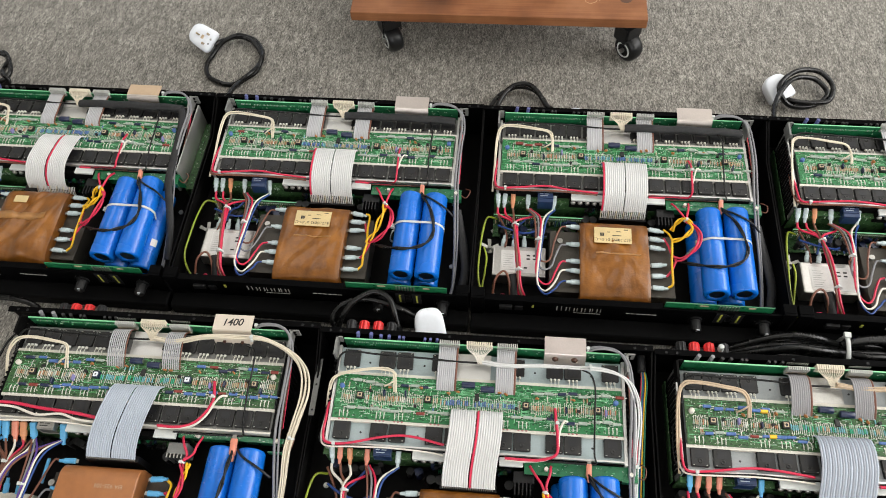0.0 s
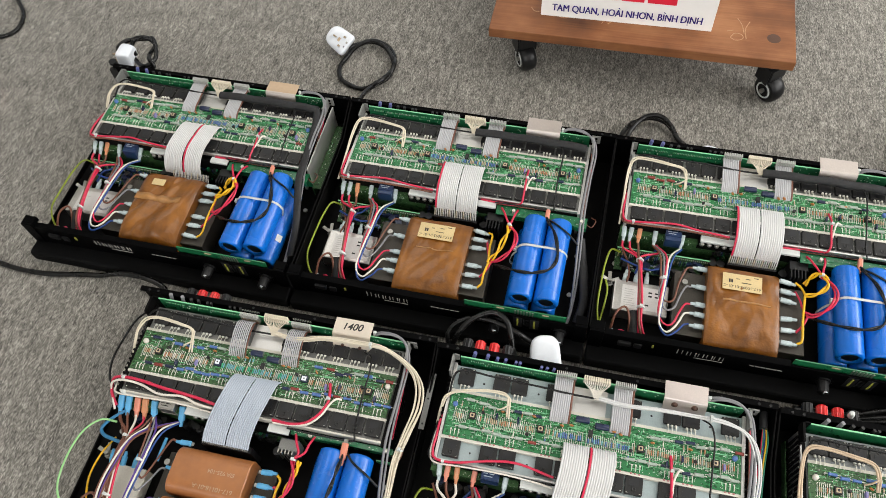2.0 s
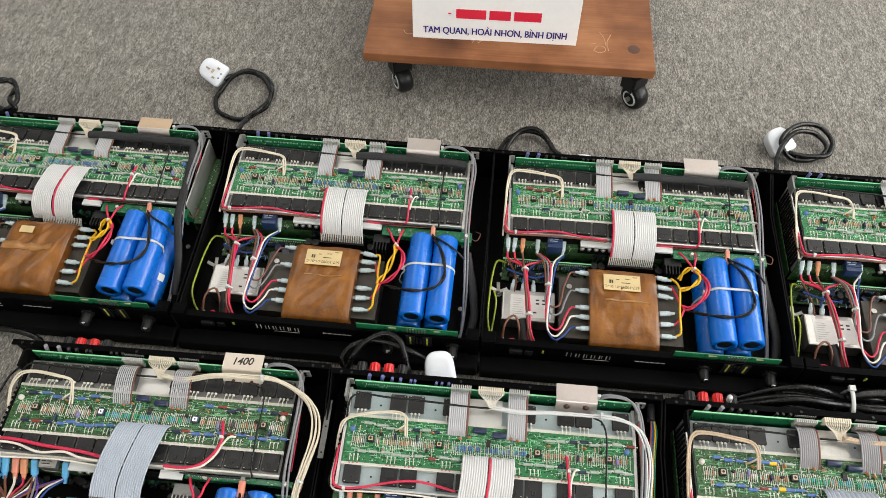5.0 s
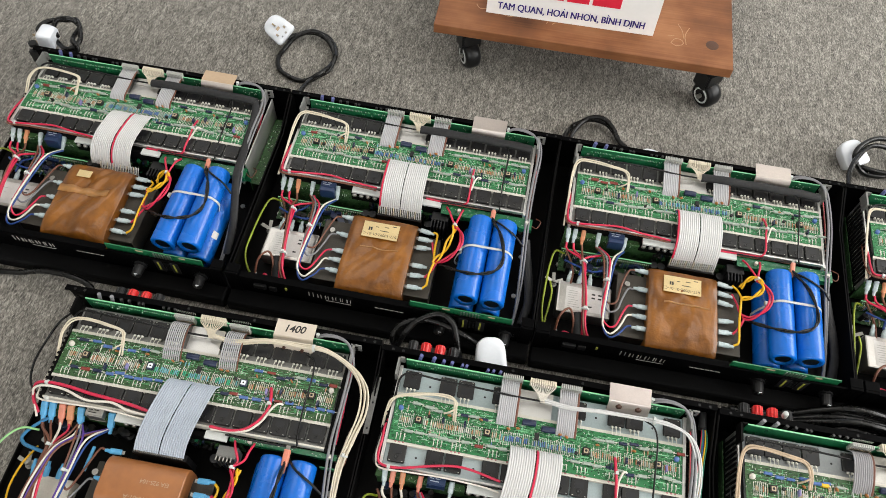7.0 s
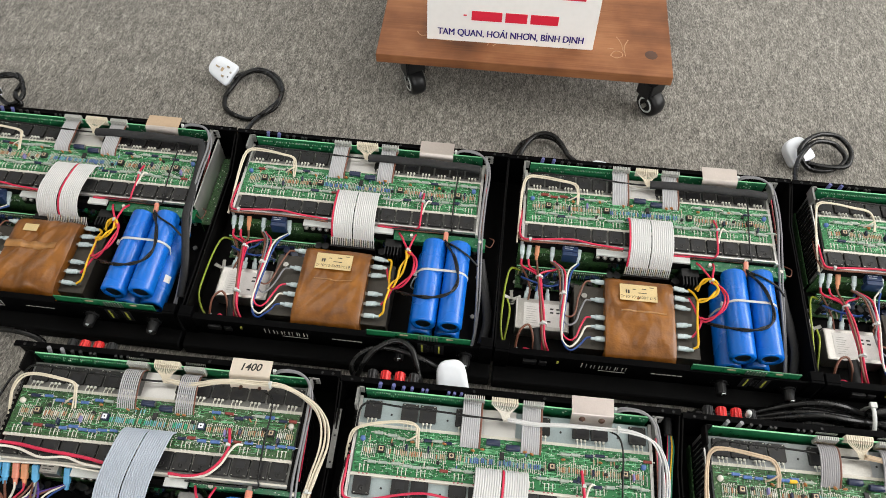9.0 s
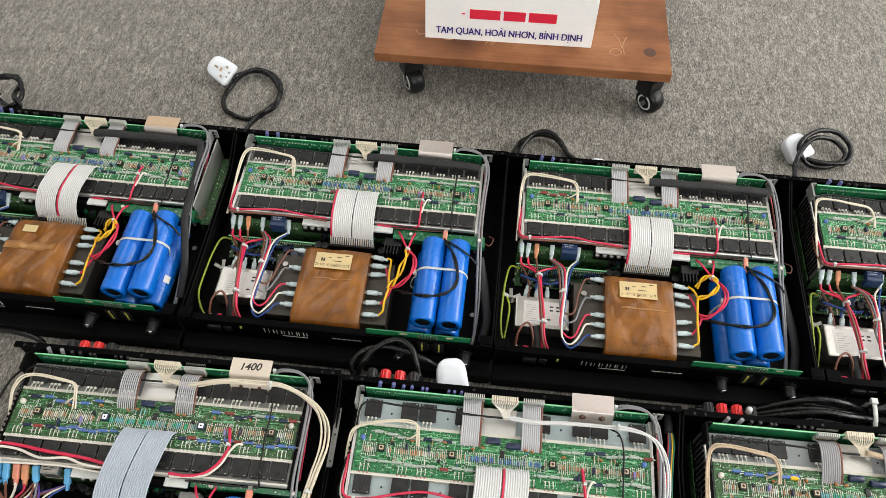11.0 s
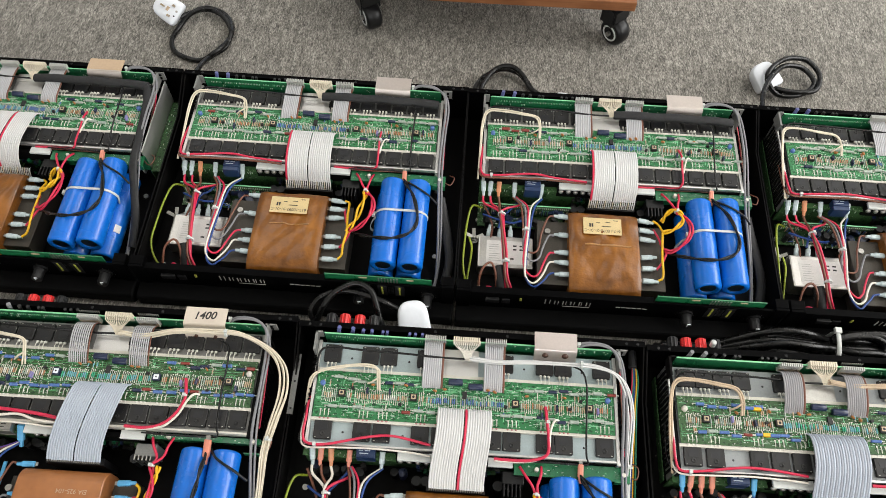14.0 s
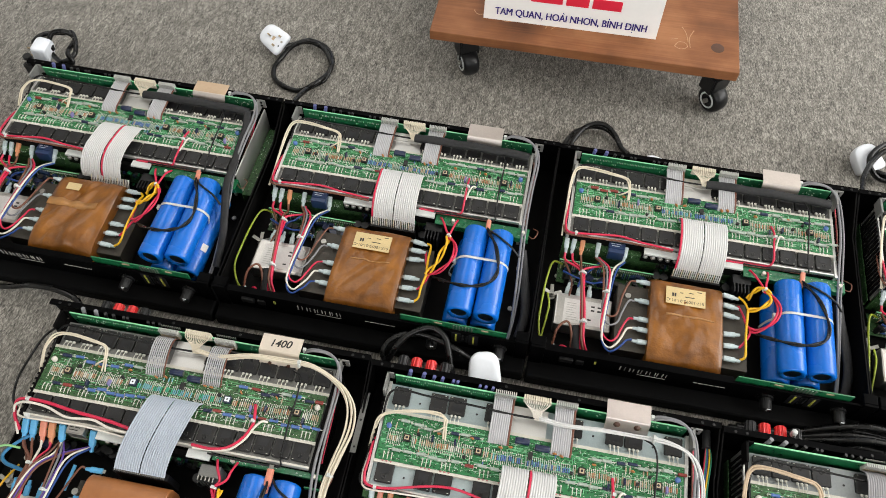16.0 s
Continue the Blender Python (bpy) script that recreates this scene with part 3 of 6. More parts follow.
def resistor(board, x, y, length, r, mat, turn, lead, lr):
    q = lambda v: round(v * 2000) / 2000
    length, lead, r = max(0.0045, q(length)), q(lead), round(r * 4000) / 4000
    me = small(("resistor", mat.name, length, r, lead), lambda s: axial(s, 0, 0, 0, length, r, mat, 0, lead, lr))
    part("resistor", me, board, m=pose(x, y, 0.0822, 0, 0, math.degrees(turn)))


def track_run(s, rnd, style):
    """Copper tracks under the mask, as short right-angled runs a hair above the board."""
    for i in range(460):
        x, y = rnd.uniform(-0.198, 0.188), rnd.uniform(0.2490, 0.3030)
        mat = M_TRACK if rnd.random() < (0.18 if style == "blue" else 0.75) else M_TRACK2
        for k in range(rnd.choice((1, 2, 2, 3))):
            w = rnd.uniform(0.0004, 0.0009)
            z = 0.0820 + 0.00012 + 0.00001 * (i % 9)
            if k % 2 == 0:
                x2 = min(0.192, max(-0.202, x + rnd.uniform(-0.020, 0.020)))
                s.box(min(x, x2) - w / 2, max(x, x2) + w / 2, y - w / 2, y + w / 2, z - 0.0001, z, mat)
                x = x2
            else:
                y2 = min(0.3045, max(0.2478, y + rnd.uniform(-0.010, 0.010)))
                s.box(x - w / 2, x + w / 2, min(y, y2) - w / 2, max(y, y2) + w / 2, z - 0.0001, z, mat)
                y = y2


def board_parts(seed, style, board):
    """The small parts on the driver board: rows of resistors, capacitors, transistors, tracks and print."""
    rnd = random.Random(seed)
    s = Shape()
    track_run(s, rnd, style)
    taken = (-0.169, -0.073, 0.063, 0.161)
    u = -0.197
    while u < 0.188:                                   # dense middle band, bodies across the board
        u += rnd.choice((0.0024, 0.0025, 0.0027, 0.0029))
        if rnd.random() < 0.07 or any(abs(u - p) < 0.0062 for p in taken):
            continue
        if abs(u + 0.005) < 0.062:
            kinds = [M_R_CYAN, M_R_CYAN, M_R_TAN, M_R_GREENLED, M_R_GREY] if style == "blue" else [M_R_BLUE, M_R_CYAN, M_R_TAN, M_R_BLUE, M_R_GREY]
        else:
            kinds = [M_R_TAN, M_R_TAN, M_R_ORANGE, M_R_GREY, M_LEAD] if style == "blue" else [M_R_TAN, M_R_TAN, M_R_ORANGE, M_R_GREY, M_LEAD]
        resistor(board, u, 0.2735 + rnd.uniform(-0.0012, 0.0012), rnd.uniform(0.0058, 0.0078), 0.0011, rnd.choice(kinds), 1.5708 + rnd.uniform(-0.03, 0.03), rnd.uniform(0.0040, 0.0056), 0.00036)
        if rnd.random() < 0.16:                         # a second short one above or below
            resistor(board, u + 0.0006, rnd.choice((0.2600, 0.2885)) + rnd.uniform(-0.001, 0.001), 0.0048, 0.0010, rnd.choice(kinds), 1.5708, 0.002, 0.00046)
    big = M_R_BLUE if style == "blue" else M_R_GREY
    for row, y in ((0, 0.2568), (1, 0.2950)):          # larger parts lying along the board
        u = -0.194
        while u < 0.180:
            u += rnd.uniform(0.0125, 0.019)
            if (row and abs(u + 0.005) < 0.068) or (abs(u + 0.004) < 0.040 and not row):
                continue
            k = rnd.random()
            mat = big if k < 0.66 else M_R_NAVY if k < 0.84 else M_R_RED if k < 0.91 else M_R_GREY
            resistor(board, u, y + rnd.uniform(-0.0030, 0.0030), rnd.uniform(0.0105, 0.0130), rnd.uniform(0.0022, 0.0028), mat, rnd.uniform(-0.04, 0.04), 0.0042, 0.0006)
    for u in (-0.135, -0.105, 0.098, 0.118, 0.172):    # upright film capacitors
        mat = rnd.choice([M_R_NAVY, M_R_NAVY, M_R_FILM])
        part("film_capacitor", small(("film_capacitor", mat.name), lambda k: k.rounded(-0.0014, 0.0014, -0.0042, 0.0042, 0, 0.0075, 0.0010, mat, 2)), board, m=pose(u, 0.262 + rnd.uniform(-0.003, 0.02), 0.0820, 0, 0, rnd.uniform(-6, 6)))
    for u, y in ((-0.0993, 0.2930), (-0.0920, 0.2585)) if seed == 9 else ():
        part("film_capacitor", small(("film_capacitor", "yellow"), lambda k: k.rounded(-0.0050, 0.0050, -0.0022, 0.0022, 0, 0.0050, 0.0010, M_W_YELLOW, 2)), board, "yellow film capacitor", pose(u, y, 0.0820))
    for u in (-0.155, -0.09, 0.05, 0.135, 0.150):      # small black transistors
        part("small_transistor", small(("small_transistor", 0), lambda k: k.rounded(-0.00225, 0.00225, -0.0018, 0.0018, 0.001, 0.0056, 0.0008, M_CHIP, 2)), board, m=pose(u, 0.288 + rnd.uniform(-0.03, 0.0), 0.0820, 0, 0, rnd.uniform(-20, 20)))
    for u, y in ((-0.018, 0.2995), (0.009, 0.2945)):   # two navy electrolytics lying between the cables
        part("electrolytic_capacitor", small(("electrolytic_capacitor", 0), lambda k: k.lathe((-0.0095, 0, 0.0048), (1, 0, 0), [(0, 0), (0, 0.0042), (0.0008, 0.0046), (0.0024, 0.0042), (0.0036, 0.0046), (0.0182, 0.0046), (0.0190, 0.0040)], M_R_NAVY, 12).lathe((0.0094, 0, 0.0048), (1, 0, 0), [(0, 0.0040), (0.0001, 0)], M_TIN, 12)), board, m=pose(u, y, 0.0822, 0, 0, rnd.uniform(-2, 2)))
    part("chip", Shape().block(-0.005, 0.283, 0.0842, 0.006, 0.0095, 0.0035, M_CHIP), board, "black chip")
    for u in (-0.128, -0.084, -0.045, -0.032, 0.026, 0.035, 0.078, 0.128):   # disc capacitors on edge
        part("disc_capacitor", small(("disc_capacitor", 0), lambda k: k.lathe((0, 0, 0.0035), (0.5, 1, 0), [(-0.0012, 0), (-0.0010, 0.0024), (0, 0.0032), (0.0010, 0.0024), (0.0012, 0)], M_R_DISC, 10)), board, m=pose(u, rnd.uniform(0.286, 0.292), 0.0820, 0, 0, rnd.uniform(-30, 30)))
    for i in range(150):                                # printed outlines and marks
        u, y = rnd.uniform(-0.196, 0.184), rnd.choice((rnd.uniform(0.246, 0.262), rnd.uniform(0.286, 0.302)))
        w, h = rnd.choice(((0.0055, 0.0004), (0.0004, 0.004), (0.0025, 0.0010), (0.009, 0.0004)))
        s.box(u, u + w, y, y + h, 0.0820, 0.0823, M_SILK)
    for i in range(330):                                # tinned dots
        u, y = rnd.uniform(-0.196, 0.189), rnd.uniform(0.245, 0.304)
        s.box(u - 0.0005, u + 0.0005, y - 0.0005, y + 0.0005, 0.0820, 0.0825, M_LEAD)
    for i in range(170):                                # dark dots for drilled holes and painted small shadows between parts
        u, y = rnd.uniform(-0.198, 0.190), rnd.uniform(0.245, 0.304)
        s.box(u - 0.0006, u + 0.0006, y - 0.0006, y + 0.0006, 0.0820, 0.08235, M_HOLE)
    part("printed_track", s, board, "light green copper tracks and white print", kind="stuff")


def terminal_mesh(mat):
    """A sleeved push-on terminal, pointing along +x."""
    s = Shape()
    s.rounded(0.0, 0.017, -0.0038, 0.0038, -0.0030, 0.0030, 0.0022, mat, 2, axis="x")
    s.rod((0.017, 0, 0), (0.024, 0, 0), 0.0028, mat, 8, r2=0.0022)
    s.box(-0.004, 0.001, -0.0024, 0.0024, -0.0004, 0.0004, M_TIN)
    return s.mesh("terminal")


TERMINALS = {k: terminal_mesh(m) for k, m in (("w", M_SLEEVE_W), ("b", M_TERM_B), ("p", M_TERM_P), ("o", M_TERM_O))}


def capacitor_mesh():
    s = Shape()
    r = 0.0195
    s.lathe((0, 0, 0), (0, 1, 0), [(0.0035, 0.0115), (0.0012, 0.0125), (0.0, 0.0150), (0.0008, 0.0178), (0.003, r), (0.12, r), (0.1435, r), (0.1450, r * 0.985), (0.1465, r), (0.1495, 0.0185), (0.1515, 0.0150), (0.1520, 0)], M_BLUE, 28)
    s.lathe((0, 0, 0), (0, 1, 0), [(0.0032, 0.0118), (0.0034, 0.006), (0.003, 0)], M_HOLE, 28)
    return s.mesh("capacitor")


CAPACITOR = capacitor_mesh()


def band_round(pts, width, mat):
    """A flat strap through the points, its width along y."""
    s = Shape()
    line = curve_points(pts, 5, True)
    n = len(line)
    v = [p + Vector((0, k * width / 2, 0)) for p in line for k in (-1, 1)]
    c = sum(line, Vector()) / n
    v += [p + (c - p).normalized() * 0.0012 + Vector((0, k * width / 2, 0)) for p in line for k in (-1, 1)]
    f = []
    for i in range(n):
        j = (i + 1) % n
        f += [(2 * i, 2 * i + 1, 2 * j + 1, 2 * j), (2 * n + 2 * i, 2 * n + 2 * j, 2 * n + 2 * j + 1, 2 * n + 2 * i + 1),
              (2 * i, 2 * j, 2 * n + 2 * j, 2 * n + 2 * i), (2 * i + 1, 2 * n + 2 * i + 1, 2 * n + 2 * j + 1, 2 * j + 1)]
    s.add(v, f, mat, True)
    return s


def ribbon(u0, u1, count, path, mat, edge_mat, red=(), taper=None, full=0.485):
    """A flat cable made of side by side strands that follow path (v, z) pairs."""
    s = Shape()
    w = (u1 - u0) / count
    for i in range(count):
        u = u0 + w * (i + 0.5)
        pts = []
        for k, (v, z) in enumerate(path):
            uu = u if taper is None else u + taper[k]
            pts.append((uu, v, z))
        s.tube(pts, w * full, edge_mat if i in red else mat, 6, per=5, flat=0.65)
    if full > 0.45:                                     # the thin web that joins the strands
        line = curve_points([(0.0 if taper is None else taper[k], v, z) for k, (v, z) in enumerate(path)], 5)[4:]
        n = len(line)
        for a, b, m in [(i, i + 1, edge_mat if i in red or i + 1 in red else mat) for i in range(count - 1)]:
            ua, ub = u0 + w * (a + 0.5), u0 + w * (b + 0.5)
            rows = []
            for k, p in enumerate(line):
                d = line[min(k + 1, n - 1)] - line[max(k - 1, 0)]
                o = Vector((0, -d.z, d.y)).normalized() * w * 0.05
                rows += [(ua + p.x, p.y + o.y, p.z + o.z), (ub + p.x, p.y + o.y, p.z + o.z), (ub + p.x, p.y - o.y, p.z - o.z), (ua + p.x, p.y - o.y, p.z - o.z)]
            s.add(rows, [(4 * k + i, 4 * k + j, 4 * k + 4 + j, 4 * k + 4 + i) for k in range(n - 1) for i, j in ((0, 1), (2, 3))], m, True)
    return s


def wire(parent, pts, r, mat, name="wire", seg=6):
    return part(name, Shape().tube(pts, r, mat, seg), parent)


def tie(parent, p, d, r, label=""):
    """A small cable tie round a bundle at p that runs along d, with its head."""
    s = Shape()
    p, d = Vector(p), Vector(d).normalized()
    s.rod(p - d * 0.0013, p + d * 0.0013, r, M_NYLON, 10)
    side = d.orthogonal().normalized()
    s.block(0, 0, 0, 0.004, 0.004, 0.0035, M_NYLON, Matrix.Translation(p + Vector((0, 0, r))))
    return part("cable_tie", s, parent, label)


ALL = tuple(range(15))


def amplifier(m, label, style="A", seed=1, front=ALL, rear=ALL, wide="white", red_at="left", note="tin", sleeve=True, side_board="", posts=False, terms="wwo ww", left_wall=0.058):
    rnd = random.Random(seed)
    j = lambda a: rnd.uniform(-a, a)
    amp = thing("power_amplifier", label, "amplifier", m, group="opened amplifiers on the carpet")
    # tray, back and front
    tray = Shape()
    tray.box(-0.2385, 0.2385, 0.004, 0.372, 0.006, 0.010, M_INNER)
    tray.box(-0.2405, -0.2385, 0.020, 0.372, 0.006, left_wall, M_INNER)
    tray.box(0.2385, 0.2405, 0.020, 0.372, 0.006, 0.058, M_INNER)
    for u in (-0.19, 0.19):
        for v in (0.05, 0.33):
            tray.rod((u, v, 0), (u, v, 0.006), 0.011, M_LIP, 12)
    for u, v in ((-0.212, 0.165), (0.205, 0.09), (-0.212, 0.02), (0.207, 0.165)):
        tray.rod((u, v, 0.010), (u, v, 0.0125), 0.004, M_TIN, 8)
    for u in ((-0.2405, 0.2385) if left_wall > 0.05 else (0.2385,)):
        g = [(u + k, v, z) for k in (0, 0.002) for v, z in ((0.300, 0.058), (0.372, 0.058), (0.372, 0.087))]
        tray.add(g, [(0, 1, 2), (5, 4, 3), (0, 2, 5, 3), (0, 3, 4, 1), (1, 4, 5, 2)], M_INNER)
    part("chassis_tray", tray, amp, "black steel tray")
    back = Shape().box(-0.2405, 0.2405, 0.3720, 0.3750, 0.004, 0.089, M_BLACK)
    back.box(-0.2405, 0.2405, 0.3665, 0.3720, 0.0862, 0.089, M_BLACK)
    for u in (-0.225, -0.21, 0.165, 0.215, 0.23, -0.05, 0.05):
        back.rod((u, 0.3700, 0.0888), (u, 0.3700, 0.0896), 0.0020, M_PLASTIC, 8)
    bp = part("back_panel", back, amp, "black steel back panel")
    for u, mat in ((-0.199, M_PLASTIC), (-0.180, M_REDPOST), (-0.159, M_REDPOST), (-0.139, M_PLASTIC)) if posts else ():
        p, z = Shape(), 0.070
        if style == "B1":
            u, z = u + 0.028, 0.062
        p.lathe((u, 0.3750, z), (0, 1, 0), [(0, 0.0082), (0.004, 0.0086), (0.0045, 0.0068), (0.0185, 0.0068), (0.0202, 0.0058), (0.0204, 0)], mat, 14, smooth=False)
        for i in range(9):
            g = 6.28319 * i / 9
            p.rod((u + 0.0066 * math.cos(g), 0.3797, z + 0.0066 * math.sin(g)), (u + 0.0064 * math.cos(g), 0.3940, z + 0.0064 * math.sin(g)), 0.0014, mat, 6)
        part("binding_post", p, bp, "red plastic binding post" if mat is M_REDPOST else "black plastic binding post")
    if style == "B3":
        part("plug_tip", Shape().lathe((-0.1455, 0.3840, 0.076), (0, 0.25, 1), [(0, 0.0040), (0.008, 0.0042), (0.010, 0.0034), (0.0102, 0)], M_NYLON, 10), bp, "white plastic tip on a binding post")
    face = Shape()
    face.box(-0.2185, 0.2205, 0.0, 0.003, 0.024, 0.072, M_BLACK)
    face.box(-0.2185, 0.048, 0.003, 0.010, 0.0695, 0.072, M_BLACK)
    fp = part("front_panel", face, amp, "black front panel", pose(0, 0.005, 0))
    lip = Shape().rounded(-0.2395, 0.2395, -0.0225, 0.010, 0.0, 0.026, 0.006, M_LIP, 3, axis="x")
    part("front_foot_rail", lip, amp, "black moulded rail")
    for u0, u1 in ((-0.2395, -0.2185), (0.2205, 0.2395)):
        ear = Shape().box(u0, u1, 0.003, 0.007, 0.024, 0.079, M_BLACK)
        ear.box(u0, u1, 0.007, 0.022, 0.069, 0.079, M_BLACK)
        part("rack_ear", ear, amp, bevel=0.0012)
    # front panel fittings
    for u in (0.100, 0.200):
        k = Shape().lathe((u, 0, 0.045), (0, -1, 0), [(0, 0.0105), (0.003, 0.0105), (0.0035, 0.0085), (0.019, 0.0078), (0.0205, 0.0068), (0.0206, 0)], M_PLASTIC, 16, smooth=False)
        k.box(u - 0.0008, u + 0.0008, -0.0212, -0.0200, 0.0455, 0.052, M_WHITE)
        k.box(u + 0.0008, u + 0.0040, -0.0212, -0.0200, 0.0505, 0.052, M_WHITE)
        part("knob", k, fp, "black knob with a white pointer")
        t = Shape()
        for i in range(9):
            g = radians(-50 + 35 * i)
            t.block(u + 0.0135 * math.cos(g), -0.0006, 0.045 + 0.0135 * math.sin(g), 0.0005, 0.0005, 0.0005, M_DARKPLATE)
        part("scale_ring", t, fp)
    for u in (0.134, 0.160):
        led = Shape()
        led.box(u - 0.0070, u + 0.0070, -0.0006, 0, 0.0375, 0.0690, M_HOLE)
        for i in range(9):
            led.block(u, -0.0008, 0.0440 + 0.0026 * i, 0.0026, 0.0014, 0.0016, M_LED)
            led.box(u + (0.0085 if u < 0.147 else -0.0145), u + (0.0145 if u < 0.147 else -0.0085), -0.0005, 0, 0.0436 + 0.0026 * i, 0.0438 + 0.0026 * i, M_SLEEVE)
        part("level_meter", led, fp, "column of small yellow lights")
    # maker's mark and model mark as plain bars
    mark = Shape()
    for i, (du, w, z1) in enumerate(((0.0, 0.0105, 0.0620), (0.0140, 0.0088, 0.0598), (0.0262, 0.0080, 0.0598), (0.0375, 0.0088, 0.0598), (0.0500, 0.0070, 0.0598), (0.0605, 0.0088, 0.0598))):
        x0, x1 = -0.110 + du, -0.110 + du + w
        for a, b in ((x0 + 0.0012, x0 + 0.0026), (x1 - 0.0022, x1 - 0.0014)):
            mark.box(a, b, -0.0009, 0, 0.0497, z1, M_LETTER)
    mark.box(-0.082, -0.042, -0.0009, 0, 0.0440, 0.0444, M_LETTER)
    part("maker_mark", mark, fp, "silver maker's mark")
    model = Shape()
    for i in range(6):
        model.box(-0.004 + 0.0078 * i, 0.0022 + 0.0078 * i, -0.0009, 0, 0.0512, 0.0522, M_LETTER)
    part("model_mark", model, fp)
    sw = Shape()
    sw.box(-0.196, -0.176, -0.005, 0, 0.050, 0.060, M_PLASTIC)
    sw.box(-0.172, -0.160, -0.003, 0, 0.046, 0.058, M_PLASTIC)
    part("power_switch", sw, fp, bevel=0.001)
    part("status_light", Shape().box(-0.146, -0.143, -0.0015, 0, 0.054, 0.061, M_LED), fp, "small yellow light")
    meter = Shape().box(0.050, 0.2065, 0.0105, 0.0122, 0.046, 0.0835, M_SOLDER)
    for i in range(7):
        meter.box(0.128 + 0.0045 * i, 0.130 + 0.0045 * i, 0.0092, 0.0106, 0.068, 0.0815, M_TIN)
    meter.box(0.10, 0.112, 0.0095, 0.0106, 0.0785, 0.081, M_R_TAN)
    meter.box(0.17, 0.180, 0.0095, 0.0106, 0.0785, 0.081, M_R_TAN)
    part("meter_board", meter, amp, "narrow green circuit board")

    # heat sink with its two rows of power transistors
    full = len(front) == 15
    hs = Shape().box(-0.206, 0.196, 0.2100, 0.350, 0.0225, 0.0745, (M_PAD if style != "B3" else M_PAD_D) if not full else M_DARKPLATE)
    sink = part("heat_sink", hs, amp, "grey metal heat sink", bevel=0.0008)
    part("front_strip", Shape().box(-0.208, 0.198, 0.2075, 0.2100, 0.0725 if style != "B1" else 0.064, 0.0780, M_ALU if style != "B1" else M_PASTE), sink, "bright metal strip")
    part("front_rib", Shape().box(-0.206, 0.196, 0.2060, 0.2098, 0.0225, 0.0720 if style != "B1" else 0.0635, M_INNER), sink)
    for u in (-0.2105, 0.1960):
        part("end_plate", Shape().box(u, u + 0.0045, 0.204, 0.352, 0.020, 0.0785, M_ALU if style in ("A", "B2") and not (seed == 4 and u < 0) else M_INNER), sink, bevel=0.0006)
    for v0, v1 in ((0.2385, 0.2424), (0.3067, 0.3112)):
        part("insulating_strip", Shape().box(-0.206, 0.196, v0, v1, 0.0745, 0.0806, M_PASTE), sink, "cream insulating strip")
    fins = Shape()
    for i in range(18):
        v = 0.212 + 0.0076 * i
        fins.box(-0.2150, -0.2105, v, v + 0.0030, 0.024, 0.0760, M_INNER)
        fins.box(0.2005, 0.2050, v, v + 0.0030, 0.024, 0.0760, M_INNER)
    part("fin", fins, sink, "black cooling fins", kind="stuff")
    for u in (-0.2125, 0.2025):
        steel = M_INNER if style in ("B1", "B3") and u < 0 else M_DARKPLATE
        tab = Shape().box(u - 0.0015, u + 0.0015, 0.330, 0.358, 0.076, 0.0965, steel)
        tab.box(u - 0.004 if u > 0 else u - 0.0015, u + 0.011 if u > 0 else u + 0.008, 0.356, 0.358, 0.079, 0.0965, steel)
        for z in (0.0845, 0.0915) if u > 0 else ():
            tab.rod((u + 0.004, 0.3562, z), (u + 0.004, 0.3548, z), 0.0022, M_INNER, 8)
        part("end_bracket", tab, amp, "folded metal end bracket")
    for row, v, turn in ((front, 0.2285, 0), (rear, 0.3315, 180)):
        if len(row) < 15:
            spots = Shape()
            for i in range(15):
                if all(abs(i - k) > 0.75 for k in row) and not (turn and 5.4 < i < 7.6):
                    u = FIRST + SLOT * i
                    spots.rod((u, v - 0.003, 0.0743), (u, v - 0.003, 0.0747), 0.0016, M_HOLE, 8)
            part("screw_hole", spots, sink, kind="stuff")
        for i in row:
            if turn and 5.4 < i < 7.6:
                continue
            u = FIRST + SLOT * i
            q = pose(u + j(0.0004), v, 0.0745, 0, 0, turn + j(1.0))
            part("transistor", TRANSISTOR_PINK if style == "B2" and not turn else TRANSISTOR, amp, m=q)
    # driver board
    green = M_GREEN if style not in ("B1", "B3") else M_GREEN2
    board = Shape().box(-0.2045, 0.1945, 0.2425, 0.3065, 0.0804, 0.0820, green)
    mb = part("driver_board", board, amp, "green circuit board full of small parts")
    board_parts(seed + 2, "blue" if style in ("B1", "B3") else "grey", mb)
    for u in (-0.169, -0.073, 0.063, 0.161):
        part("trimmer", TRIMMER_SQUARE if style == "B1" and abs(u) < 0.1 else TRIMMER, mb, m=pose(u, 0.2755, 0.082, 0, 0, rnd.choice((0, 90))))
    for u in (-0.196, 0.186):
        if style in ("B1", "B3"):
            part("standoff", Shape().lathe((u, 0.2880, 0.082), (0, 0, 1), [(0, 0.004), (0.004, 0.004), (0.0055, 0.002), (0.0056, 0)], M_PASTE, 10), mb, "cream plastic standoff")
        else:
            part("trimmer", TRIMMER_BLUE, mb, m=pose(u, 0.2880, 0.082))
    # rear board standing on edge, with its blue capacitors behind it
    rb = part("rear_board", Shape().box(-0.2025, 0.1955, 0.3560, 0.3577, 0.030, 0.0925, M_SOLDER), amp, "green circuit board standing on edge")
    dots = Shape()
    for i in range(62 if style != "B3" else 0):         # a close row of soldered pins along the board
        u = -0.192 + 0.0026 * i
        if not -0.066 < u < -0.030:
            z = 0.0845 + rnd.uniform(-0.0004, 0.0004) - (0.0075 if rnd.random() < 0.12 else 0)
            dots.box(u - 0.0005, u + 0.0005, 0.3550, 0.3561, z - 0.0016, z + 0.0012, M_TRACK if rnd.random() < 0.55 else M_SILK)
    for i in range(26):
        u = rnd.uniform(0.06, 0.19)
